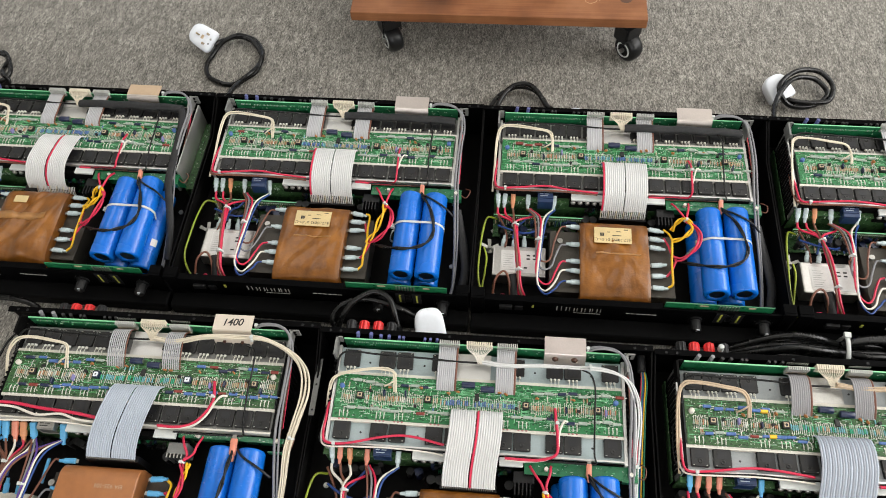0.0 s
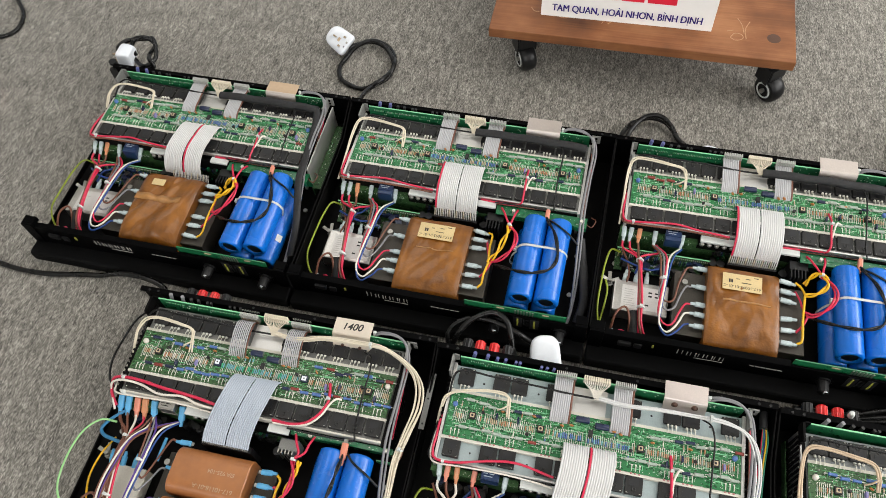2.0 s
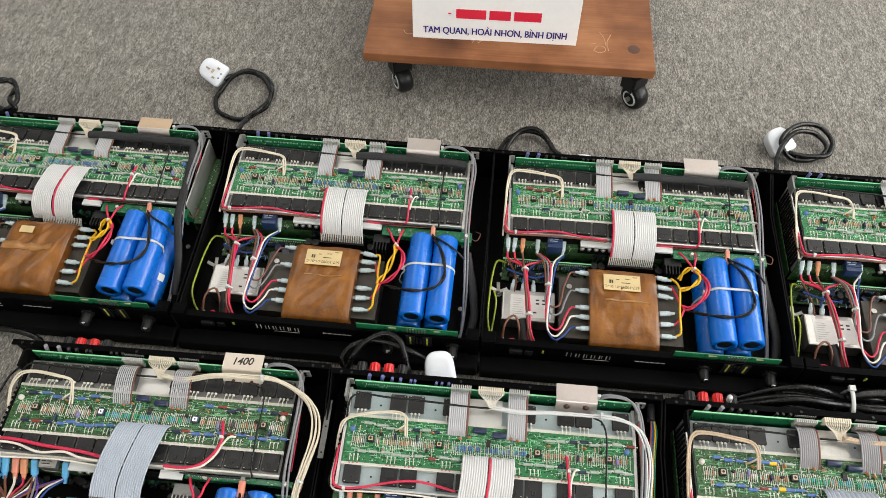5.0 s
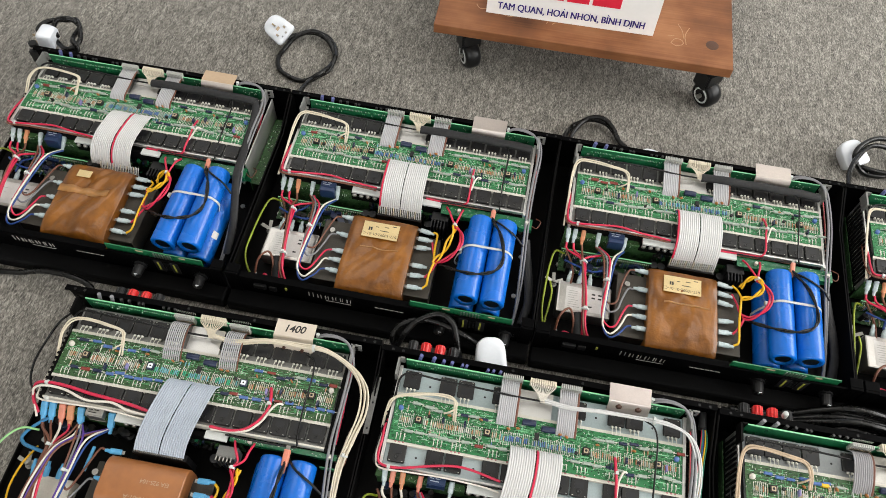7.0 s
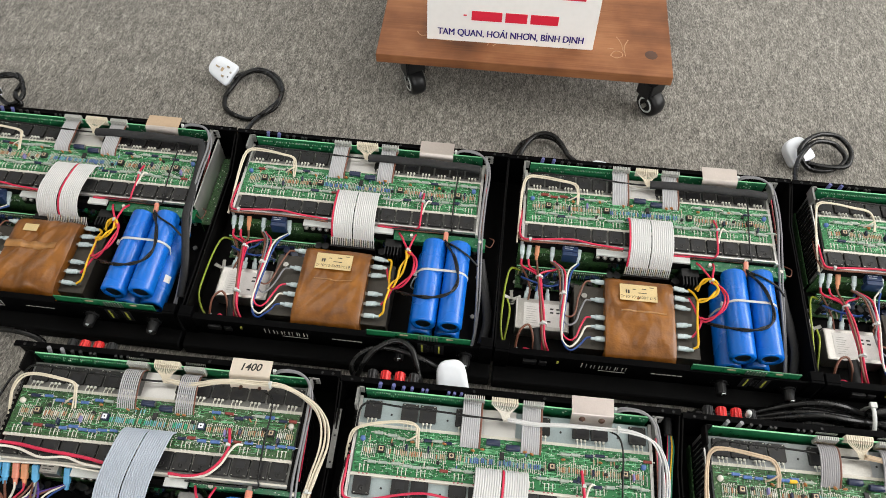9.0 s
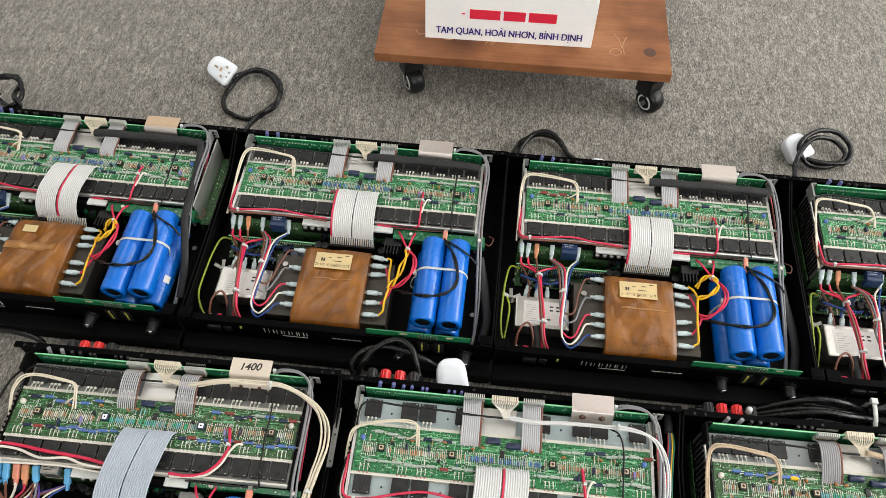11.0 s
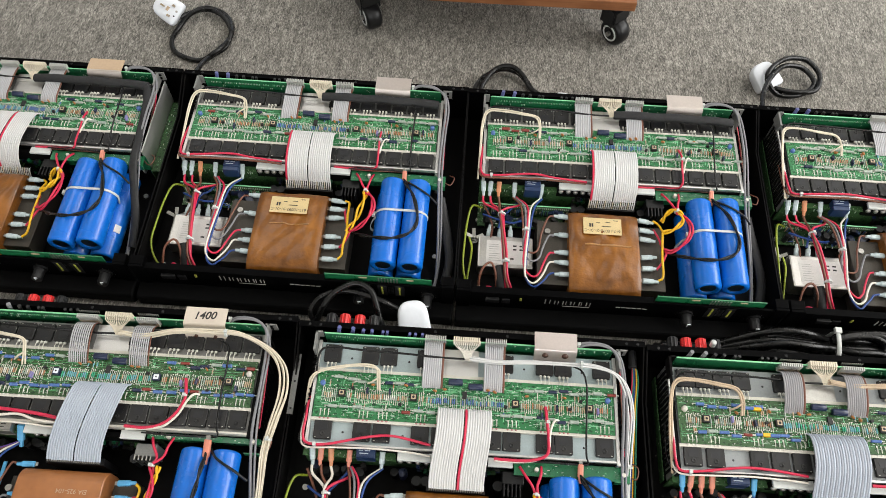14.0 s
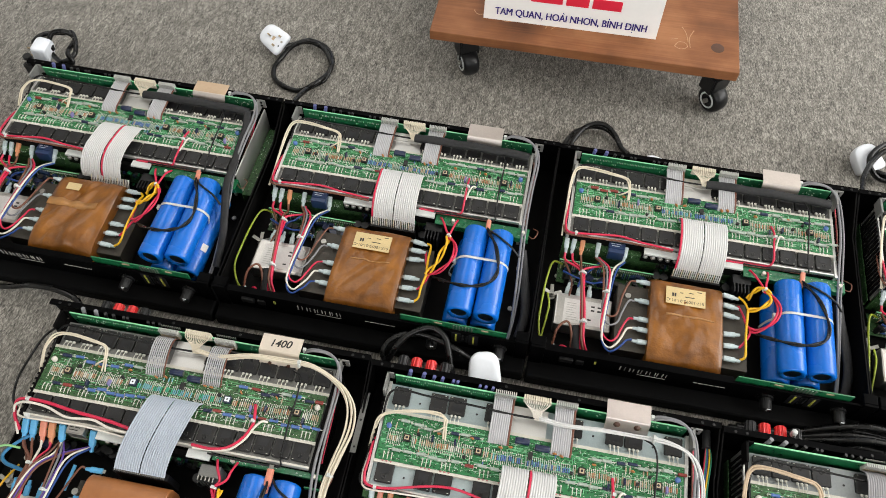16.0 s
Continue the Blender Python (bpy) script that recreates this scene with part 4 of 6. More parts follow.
        z = rnd.uniform(0.076, 0.0895)
        dots.box(u - 0.0007, u + 0.0007, 0.3552, 0.3561, z, z + 0.0014, M_SILK)
    dots.box(-0.2025, 0.1955, 0.3558, 0.3579, 0.0925, 0.0929, M_TRACK)
    part("solder_joints", dots, rb, kind="stuff")
    for u, r, h in ((-0.185, 0.0029, 0.099), (-0.166, 0.0029, 0.098), (-0.152, 0.0025, 0.095), (-0.14, 0.0025, 0.095), (-0.125, 0.0022, 0.094), (-0.119, 0.0022, 0.094), (-0.088, 0.0022, 0.093), (-0.080, 0.0022, 0.093), (-0.070, 0.0022, 0.094)):
        part("rear_capacitor", Shape().rod((u, 0.3580 + r, h - 0.018), (u + 0.003, 0.3610 + r, h), r, (M_REARCAP if style in ("A", "B2") else M_W_GREY) if r > 0.0028 or style == "B2" else M_CHIP, 10), rb)
    # small ribbon cables and the white plug between them
    gm = M_RIB_D if style == "B3" else M_RIB_G
    for u0 in (-0.0635, 0.0195):
        head = Shape()
        for i in range(11):
            u = u0 + 0.0027 * (i + 0.5)
            if style in ("B1", "B3"):
                head.box(u - 0.0008, u + 0.0008, 0.3505, 0.3555, 0.0790, 0.0995, M_HEADER)
                head.box(u - 0.0004, u + 0.0004, 0.3500, 0.3506, 0.0800, 0.0890, M_R_TAN)
            else:
                head.box(u - 0.0008, u + 0.0008, 0.3535, 0.3600, 0.0850, 0.0995, M_HEADER)
            head.box(u - 0.0004, u + 0.0004, 0.3600, 0.3612, 0.0930, 0.0985, M_TIN)
        head.box(u0, u0 + 0.0297, 0.3545, 0.3590, 0.0845, 0.0915, M_DARKPLATE)
        part("cable_header", head, rb, "grey pin header", kind="stuff")
        lift = 0.012 if style == "B1" else 0.010 if style == "B3" else 0.0
        path = [(0.3535, 0.090), (0.347, 0.0905 + lift * 0.7), (0.336, 0.0905 + lift), (0.320, 0.089 + lift), (0.300, 0.0875 + lift * 0.4), (0.291, 0.082)]
        if lift:
            path = [(0.3500, 0.0815), (0.3465, 0.0890), (0.3400, 0.0955), (0.3250, 0.0965), (0.3040, 0.0905), (0.2910, 0.082)]
        part("ribbon_cable", ribbon(u0, u0 + 0.0285, 10, path, gm, M_W_BROWN, (9,), full=0.36 if style == "B1" else 0.47), amp, "narrow grey ribbon cable")
    plug = Shape().box(-0.0245, 0.0135, 0.3545, 0.3590, 0.0850, 0.0930, M_PASTE)
    for i in range(12):
        u = -0.0230 + 0.0031 * i
        plug.box(u - 0.0011, u + 0.0011, 0.3535, 0.3605, 0.0870, 0.1000, M_W_CREAM)
        plug.tube([(u, 0.3540, 0.0985), (u * 0.92 - 0.0005, 0.349, 0.0975), (-0.004 + (i - 6) * 0.0012, 0.340, 0.0935), (-0.002 + (i - 6) * 0.0007, 0.331, 0.0885)], 0.00065, M_W_WHITE if style == "B2" else M_W_CREAM, 5, per=4)
    part("white_plug", plug, rb, "cream plug with fanned cream wires", kind="stuff")
    plate = Shape()
    for v0, z0, z1 in ((0.3105, 0.0745, 0.0785), (0.3330, 0.0785, 0.0800)):
        plate.box(-0.037, 0.012, v0, 0.3485, z0, z1, M_ALU if style != "B3" else M_TIN)
    part("centre_plate", plate, amp, "bright metal plate")
    # wide flat cable from the driver board down over the edge
    wm = {"white": M_RIB_W, "grey": M_RIB_B}[wide]
    skew = {1: -0.011, 5: -0.014}.get(seed, 0.0)
    path = [(0.264, 0.083), (0.258, 0.092), (0.244, 0.0965), (0.222, 0.0965), (0.204, 0.092), (0.190, 0.081), (0.180, 0.066), (0.174, 0.050)] if seed == 1 else [(0.264, 0.083), (0.258, 0.092), (0.244, 0.0965), (0.222, 0.0965), (0.206, 0.0925), (0.195, 0.0850), (0.187, 0.0745), (0.1825, 0.0640)] if style == "A" else [(0.264, 0.083), (0.258, 0.092), (0.244, 0.0970), (0.222, 0.0970), (0.204, 0.0920), (0.188, 0.0840), (0.174, 0.0755), (0.163, 0.0680)]
    for side, (u0, u1) in enumerate(((-0.0395, -0.0043), (-0.0032, 0.0320)) if style != "B3" else ((-0.0395, -0.0038), (-0.0038, 0.0320))):
        reds = {"left": (0,) if side == 0 else (), "middle": (0,) if side else (), "none": ()}[red_at]
        sh = [s * (0.0 if style == "A" and seed > 1 else 1.0) + skew * f for s, f in zip((0.0, 0.0, 0.0, -0.001, -0.003, -0.005, -0.006, -0.006), (0, 0.08, 0.2, 0.42, 0.62, 0.8, 0.93, 1.0))]
        part("ribbon_cable", ribbon(u0, u1, 11, path, wm, M_W_RED if red_at != "none" else M_RIB_S, reds if style != "B3" else (1, 3, 5, 7, 9) if side else (0, 2, 4, 6, 8, 10), sh), amp, ("white" if wide == "white" else "pale blue-grey") + " wide ribbon cable bent over the edge")
    comb = Shape()
    skew = 0.006 if seed == 1 else skew
    for i in range(24):
        u = -0.044 + skew + 0.0029 * i if style != "A" or seed == 1 else -0.0388 + 0.00305 * i
        if style != "A":
            comb.box(u - 0.0006, u + 0.0006, 0.1610, 0.1640, 0.0600, 0.0670, M_TIN)
            continue
        end = [(u, 0.1755, 0.056), (u, 0.170, 0.050), (u, 0.1645, 0.038)] if seed == 1 else [(u, 0.1830, 0.0650), (u, 0.1795, 0.0575), (u, 0.1770, 0.0490)]
        comb.tube(end, 0.00095, M_RIB_W if i % 4 else M_W_CREAM, 5, per=3)
    if style == "A" and seed > 1:
        comb.box(-0.041, 0.034, 0.1735, 0.1800, 0.012, 0.0500, M_PLASTIC)
    elif style == "A":
        comb.box(-0.046 + skew, 0.026 + skew, 0.158, 0.166, 0.014, 0.030, M_PLASTIC)
    else:
        comb.box(-0.048 + skew, 0.028 + skew, 0.1605, 0.1690, 0.012, 0.0625, M_PLASTIC)
    part("cable_end", comb, amp, "fanned ends of the ribbon cable" if style == "A" else "black connector at the end of the ribbon cable", kind="stuff")
    # metal bracket over the rear board
    br = Shape()
    tin = M_SHINY if style == "B2" else M_BRACKET
    bm_mat = tin if note == "tin" else M_PAPER
    u0, u1 = 0.0865, 0.1445
    br.box(u0, u1, 0.3515, 0.3745, 0.0998, 0.1012, M_TAPE if note == "tape" else bm_mat)
    front = tin if note != "card" else M_PAPER
    outer = [(0.3515, 0.1011)] + [(0.3512 - 0.0038 * math.sin(radians(g)), 0.0973 + 0.0038 * math.cos(radians(g))) for g in (15, 32, 48, 62)] + [(0.3425, 0.0880), (0.3392, 0.0800), (0.3388, 0.0745)]
    inner = [(v + 0.0010, z - 0.0009) for v, z in reversed(outer)]
    prof, n = outer + inner, len(outer) * 2
    br.add([(u, v, z) for u in (u0, u1) for v, z in prof], [(i, (i + 1) % n, n + (i + 1) % n, n + i) for i in range(n)], front, True)
    for o in (0, n):
        br.add([(u0 if o == 0 else u1, v, z) for v, z in prof], [(i, i + 1, n - 2 - i, n - 1 - i) for i in range(n // 2 - 1)], front)
    bo = part("voltage_bracket", br, amp, {"tin": "folded shiny metal bracket", "tape": "metal bracket covered with tan tape", "card": "cream metal plate with a handwritten number"}[note])
    for u in (0.102, 0.129):
        head = Shape().rod((u, 0.3412, 0.0815), (u, 0.3380, 0.0823), 0.0026, M_POT, 10)
        if style == "B2":
            head = Shape().lathe((u, 0.3446, 0.0918), (0, -0.9, 0.43), [(0, 0.0046), (0.0006, 0.0046), (0.0010, 0.0030), (0.0024, 0.0026), (0.0028, 0.0012), (0.0029, 0)], M_POT, 12)
        part("screw", head, bo)
    if note == "card":
        lettering("handwriting", "1400", 0.0155, M_INK, bo, pose(0.0990, 0.3565, 0.1013, 0, 0, 3), bold=0.0003, shear=0.25)

    # lower left board with push-on terminals
    lb = Shape().box(-0.213, -0.070, 0.1965, 0.216, 0.0575, 0.0592, M_GREEN2)
    lb.box(-0.213, 0.075, 0.2000, 0.2030, 0.012, 0.0575, M_GREEN2)
    if style == "A":
        lb.box(-0.213, -0.075, 0.152, 0.190, 0.0150, 0.0165, M_GREEN2)
        lb.box(-0.213, -0.066, 0.1760, 0.1776, 0.012, 0.0455, M_GREEN2)
        lb.box(-0.213, -0.066, 0.1758, 0.1778, 0.0455, 0.0459, M_TRACK)
    low = part("power_board", lb, amp, "green circuit boards under the heat sink")
    bits = Shape()
    for i in range(70):                                 # parts on the upright board behind, seen under the flat cable
        u, v = rnd.uniform(-0.066, 0.07), rnd.uniform(0.193, 0.199)
        z = rnd.uniform(0.014, 0.050)
        bits.block(u, v, z, rnd.uniform(0.002, 0.006), 0.005, rnd.uniform(0.002, 0.007), rnd.choice((M_CHIP, M_CHIP, M_CHIP, M_R_NAVY, M_GREEN2, M_SOLDER)))
    for i in range(46 if style == "A" else 0):          # soldered pins and small parts on the face of the lower board
        u = -0.209 + 0.0031 * i
        bits.box(u - 0.0006, u + 0.0006, 0.1750, 0.1761, 0.0395, 0.0420, M_SILK if rnd.random() < 0.7 else M_LEAD)
        bits.box(u - 0.0007, u + 0.0007, 0.1748, 0.1761, rnd.uniform(0.018, 0.030), rnd.uniform(0.031, 0.036), rnd.choice((M_LEAD, M_TRACK, M_R_BLUE, M_CHIP, M_R_TAN)))
    for i in range(14 if style == "A" else 0):
        u, z = rnd.uniform(-0.205, -0.075), rnd.uniform(0.020, 0.038)
        bits.block(u, 0.1735, z, rnd.uniform(0.004, 0.009), 0.005, rnd.uniform(0.004, 0.008), rnd.choice((M_CHIP, M_CHIP, M_RELAY, M_R_NAVY)))
    for i in range(30):
        u = rnd.uniform(-0.21, 0.07)
        bits.box(u, u + 0.001, 0.1993, 0.2001, rnd.uniform(0.046, 0.050), rnd.uniform(0.051, 0.055), M_SILK)
    for i in range(26 if style == "A" else 0):
        u, v = rnd.uniform(-0.205, -0.08), rnd.uniform(0.153, 0.170)
        axial(bits, u, v, 0.0165, 0.007, 0.0014, rnd.choice((M_R_BLUE, M_R_TAN, M_R_GREY, M_CHIP)), rnd.choice((0, 1.57)))
    for i in range(16):
        u, v, r = rnd.uniform(-0.205, -0.08), rnd.uniform(0.155, 0.169) if style == "A" else rnd.uniform(0.184, 0.194), rnd.uniform(0.003, 0.006)
        bits.rod((u, v, 0.0100), (u, v, rnd.uniform(0.026, 0.036)), r, rnd.choice((M_PLASTIC, M_CHIP, M_R_NAVY)), 10)
    for u in (-0.062, -0.05, 0.045, 0.06):
        bits.rod((u, 0.176, 0.02), (u, 0.176, 0.045), 0.0065, M_PLASTIC, 12)
    part("board_clutter", bits, low, "small dark parts on the lower board", kind="stuff")
    for u0, u1 in ((-0.098 if style == "B1" else -0.088, -0.036), (0.030, 0.062)):
        part("spacer_bar", Shape().box(u0, u1, 0.1940, 0.2055, 0.0693, 0.0735, M_NYLON), amp, "white plastic bar", bevel=0.0006)
    bolts = Shape()
    for i in range(5):
        bolts.lathe((-0.084 + 0.0115 * i, 0.1966, 0.0625), (0, -1, 0.35), [(0, 0.0040), (0.0015, 0.0040), (0.0028, 0.0031), (0.0036, 0.0016), (0.0039, 0)], M_TIN, 10)
    bolts.box(-0.090, 0.062, 0.1965, 0.2030, 0.048, 0.0691, M_INNER)
    part("bolt", bolts, amp, "silver bolts on a black bar", kind="stuff")
    part("relay", Shape().box(-0.142, -0.117, 0.1965, 0.2070, 0.0592, 0.0720, M_RELAY if style != "B1" else M_TIN).box(-0.142, -0.117, 0.1890 if style == "A" else 0.1960, 0.1965, 0.050, 0.0705, M_RELAY if style != "B1" else M_TIN), low, "dark blue relay" if style != "B1" else "grey relay", bevel=0.001)
    mark = Shape()
    for a, b, v in ((-0.139, -0.133, 0.2035), (-0.131, -0.124, 0.2035), (-0.138, -0.126, 0.1998)):
        mark.box(a, b, v, v + 0.0012, 0.0720, 0.0722, M_RIB_B if style != "B1" else M_INK)
    part("relay_print", mark, low, kind="stuff")
    for k, u in zip(terms, (-0.207, -0.195, -0.182, -0.168, -0.157, -0.114) if style == "A" else (-0.201, -0.189, -0.176, -0.162, -0.151, -0.108) if style != "B1" else (-0.206, -0.194, -0.180, -0.168, -0.153, -0.108)):
        if k != " ":
            part("terminal", TERMINALS[k], low, m=pose(u, 0.2065, 0.0645, 0, 34, -90 + j(5)) @ Matrix.Diagonal((1.25, 1.3, 1.2, 1) if style == "B1" else (1, 1, 1, 1)))
    # right hand board over the capacitor ends
    cb = Shape().box(0.064, 0.214, 0.1865 if style != "B1" else 0.1975, 0.2045, 0.0672, 0.0689, M_SOLDER)
    cb.box(0.060, 0.213, 0.2045, 0.2057, 0.030, 0.0660, M_SOLDER)
    cb.box(0.194, 0.214, 0.1850, 0.1865, 0.058, 0.0689, M_SOLDER)
    for u in (0.093, 0.205):
        cb.rod((u, 0.194 if style != "B1" else 0.200, 0.0689), (u, 0.194 if style != "B1" else 0.200, 0.0755), 0.0028, M_PASTE, 8)
    for i in range(34):
        u, v = rnd.uniform(0.066, 0.212), rnd.uniform(0.188 if style != "B1" else 0.1985, 0.203)
        cb.box(u, u + rnd.choice((0.0008, 0.0012, 0.003)), v, v + rnd.choice((0.0006, 0.001)), 0.0689, 0.0692, rnd.choice((M_LEAD, M_SILK, M_TRACK)))
    part("capacitor_board", cb, amp, "green circuit board behind the capacitors")
    # capacitors and their strap
    low_u = {1: 0.0175, 2: 0.005}.get(seed, 0.0)
    for u, z, v in ((0.1210 + low_u, 0.0295, 0.034), (0.1620 + low_u, 0.0295, 0.034), (0.1300, 0.0660, 0.036), (0.1710, 0.0660, 0.037)):
        part("capacitor", CAPACITOR, amp, "bright blue cylindrical capacitor", pose(u + j(0.001), v + j(0.002), z, 0, rnd.uniform(0, 360), j(0.8)))
    r = 0.0208
    a, b = 0.1300, 0.1710
    sv = 0.126 if style != "B1" else 0.060
    around = [(a + r * math.cos(radians(g)), sv, 0.066 + r * math.sin(radians(g))) for g in (195, 165, 135, 110, 90)]
    around += [(0.5 * (a + b), sv, 0.066 + r)]
    around += [(b + r * math.cos(radians(g)), sv, 0.066 + r * math.sin(radians(g))) for g in (90, 65, 40, 15, -10)]
    around += [(b + 0.010, sv, 0.030), (b - 0.008, sv, 0.0085), (0.14, sv, 0.0082), (0.120, sv, 0.0085), (0.1005, sv, 0.022), (0.1010, sv, 0.038), (a - r - 0.004, sv, 0.052)]
    strap = band_round(around, 0.0038, M_NYLON)
    st = part("cable_tie", strap, amp, "white nylon strap round the capacitors")
    part("tie_head", Shape().block(0.1080, sv, 0.069, 0.006, 0.0075, 0.006, M_NYLON), st, bevel=0.001)
    # side board
    if side_board:
        u = 0.2250 if side_board == "right" else -0.2170
        flat = Shape().box(0.2135, 0.2360, 0.200, 0.345, 0.0330, 0.0346, M_GREEN2).box(0.2135, 0.2150, 0.200, 0.345, 0.012, 0.0330, M_GREEN2)
        for i in range(40):
            x, y = rnd.uniform(0.216, 0.234), rnd.uniform(0.204, 0.340)
            flat.box(x, x + rnd.choice((0.001, 0.002)), y, y + rnd.choice((0.001, 0.003)), 0.0346, 0.0352, rnd.choice((M_LEAD, M_TRACK, M_CHIP, M_SILK)))
        part("side_board", flat if side_board == "right" else Shape().box(u, u + 0.0016, 0.205, 0.350, 0.012, 0.030, M_GREEN2), amp, "dark green circuit board along the side")
        part("side_plate", Shape().box(u - 0.0145 if side_board == "right" else u + 0.004, u - 0.0125 if side_board == "right" else u + 0.006, 0.205, 0.352, 0.03, 0.080, M_ALU), amp, "grey metal side plate")

    # mains filter box
    fb = part("filter_box", Shape().box(-0.210, -0.125, 0.066, 0.121, 0.010, 0.039, M_FILTER) if style != "B1" else Shape().box(-0.190, -0.136, 0.062, 0.114, 0.010, 0.034, M_PASTE).rod((-0.150, 0.104, 0.034), (-0.150, 0.104, 0.0355), 0.0030, M_TIN, 8).rod((-0.176, 0.070, 0.034), (-0.176, 0.070, 0.0355), 0.0030, M_TIN, 8), amp, "silver metal filter box" if style != "B1" else "cream metal filter box", bevel=0.0025)
    lab, ink = Shape().box(-0.197, -0.131, 0.072, 0.113, 0.0390, 0.0393, M_FLABEL), Shape()
    for x, y in ((-0.156, 0.103), (-0.146, 0.103), (-0.156, 0.0965), (-0.146, 0.0965), (-0.160, 0.080)):
        ink.box(x, x + 0.0055, y, y + 0.0026, 0.0393, 0.0396, M_INK)
    for i in range(8):
        ink.box(-0.193, -0.193 + rnd.uniform(0.008, 0.019), 0.077 + 0.0040 * i, 0.0777 + 0.0040 * i, 0.0393, 0.0396, M_LETTER)
    if style != "B1":
        part("paper_label", lab, fb, "white printed label")
        part("print", ink, fb, kind="stuff")
    for u in (-0.195, -0.178, -0.160):
        part("terminal", TERMINALS["w" if style != "B1" else "b"], fb, m=pose(u, 0.110 if style == "B1" else 0.119, 0.030, 0, -20, 90 + j(8)))

    # earth lug on the tray beside the filter box
    lug = Shape().lathe((-0.2165, 0.128, 0.010), (0, 0, 1), [(0, 0.0065), (0.002, 0.0065), (0.0022, 0.0045), (0.006, 0.0042), (0.0065, 0.0030), (0.012, 0.0028), (0.0122, 0)], M_TIN, 10, smooth=False)
    for g in (20, 95, 160):
        lug.block(0.010, 0, 0.0035, 0.014, 0.0055, 0.0009, M_TIN, Matrix.Translation((-0.2165, 0.128, 0.012 + 0.0001 * g / 10)) @ Matrix.Rotation(radians(g), 4, "Z") @ Matrix.Rotation(-0.25, 4, "Y"))
    part("earth_lug", lug, amp, "silver ring terminals under a nut")

    # transformer
    if style == "B1":
        for v0, v1 in ((0.016, 0.082), (0.087, 0.153)):
            roll = Shape().rounded(-0.088, 0.024, v0, v1, 0.012, 0.070, 0.018, M_ROLL, 9, axis="x", ease=0.0012)
            ro = part("wound_coil", roll, amp, "tan paper-wrapped coil with printed part numbers")
            if v0 > 0.05:
                lettering("print", "617-10118-01-A", 0.0090, M_PRINT, ro, pose(0.011, 0.1045, 0.0702, 0, 0, 180))
                lettering("print", "EIA 925-104", 0.0080, M_PRINT, ro, pose(0.006, 0.1270, 0.0702, 0, 0, 180))
        core = Shape().box(-0.112, 0.055, 0.030, 0.146, 0.010, 0.036, M_CORE)
        left_rows, right_rows = (0.158, 0.117, 0.074, 0.052, 0.030), (0.140, 0.122, 0.104, 0.068, 0.050, 0.032)
        tk = "b"
    else:
        wrap = Shape()
        prof = [(0.018, 0.012), (0.017, 0.040), (0.019, 0.052), (0.027, 0.0628), (0.045, 0.0692), (0.062, 0.0702), (0.078, 0.0705), (0.094, 0.0705), (0.110, 0.0705), (0.124, 0.0705), (0.138, 0.0705), (0.152, 0.0680), (0.159, 0.060), (0.161, 0.046), (0.160, 0.012)]
        crease = 0.0060 if seed == 1 else 0.0030
        prof = [(p.x, p.y) for p in curve_points([(v, z, 0) for v, z in prof], 3)]
        us = [-0.0735, -0.0720] + [-0.0660 + 0.0038 * i for i in range(24)] + [0.0310, 0.0330]
        n = len(prof)
        folds = [(rnd.uniform(-1.2, 1.2), rnd.uniform(-0.06, 0.02), rnd.uniform(0.007, 0.026), rnd.uniform(0.4, 1.0) * rnd.choice((-1, 1))) for i in range(11)]

        def crumple(u, v):
            """Height of the film's folds: a few soft ridges in different directions."""
            h = 0.0
            for slope, at, wide, amount in folds:
                d = abs((u - at) - slope * (v - 0.09)) / wide
                h += amount * max(0.0, 1 - d)
            return crease * h * 0.6

        def film(u, k):
            v, z = prof[k]
            rim = min(1.0, min(u - us[0], us[-1] - u) / 0.004)
            top = max(0.0, min(1.0, (z - 0.055) / 0.012))
            return (u, v + (crumple(u, z) * 0.3 if v < 0.03 else 0.0), z - 0.003 * (1 - rim) + crumple(u, v) * top * (0.4 + 0.6 * rim))
        vs = [film(u, k) for u in us for k in range(n)]
        wrap.add(vs, [(i * n + k, i * n + k + 1, (i + 1) * n + k + 1, (i + 1) * n + k) for i in range(len(us) - 1) for k in range(n - 1)], M_WRAP, True)
        wrap.add(vs[:n], [tuple(range(n))], M_WRAP)
        wrap.add(vs[-n:], [tuple(range(n - 1, -1, -1))], M_WRAP)
        ro = part("wrapped_coil", wrap, amp, "transformer coil wrapped in glossy brown film")
        if seed == 1:
            tag = Shape().box(-0.053, -0.030, 0.128, 0.141, 0.0735, 0.0741, M_LABEL)
            part("paper_label", tag, ro, "small yellow label")
        else:
            tag = part("paper_label", Shape().box(-0.052, 0.006, 0.1150, 0.1435, 0.0732, 0.0738, M_LABEL), ro, "aged yellow paper label")
            lettering("print", "617-10092-01-01-C", 0.0069, M_INK, tag, pose(0.0042, 0.1235, 0.0738, 0, 0, 180))
            bars = Shape()
            for a, b, v in ((-0.024, -0.010, 0.1285), (-0.032, -0.027, 0.1345), (-0.018, -0.011, 0.1360), (-0.006, 0.001, 0.1395)):
                bars.box(a, b, v, v + 0.0012, 0.0738, 0.0740, M_INK)
            bars.box(-0.043, -0.0405, 0.1275, 0.1335, 0.0738, 0.0740, M_INK)
            bars.box(-0.0395, -0.037, 0.1275, 0.1335, 0.0738, 0.0740, M_INK)
            part("print", bars, tag)
        a0, a1, v0, v1 = (-0.0725, 0.014, 0.0965, 0.1095) if seed == 1 else (-0.050, 0.014 + j(0.01), 0.0975 + j(0.002), 0.0990)
        line = [a0 + (a1 - a0) * i / 20 for i in range(21)]
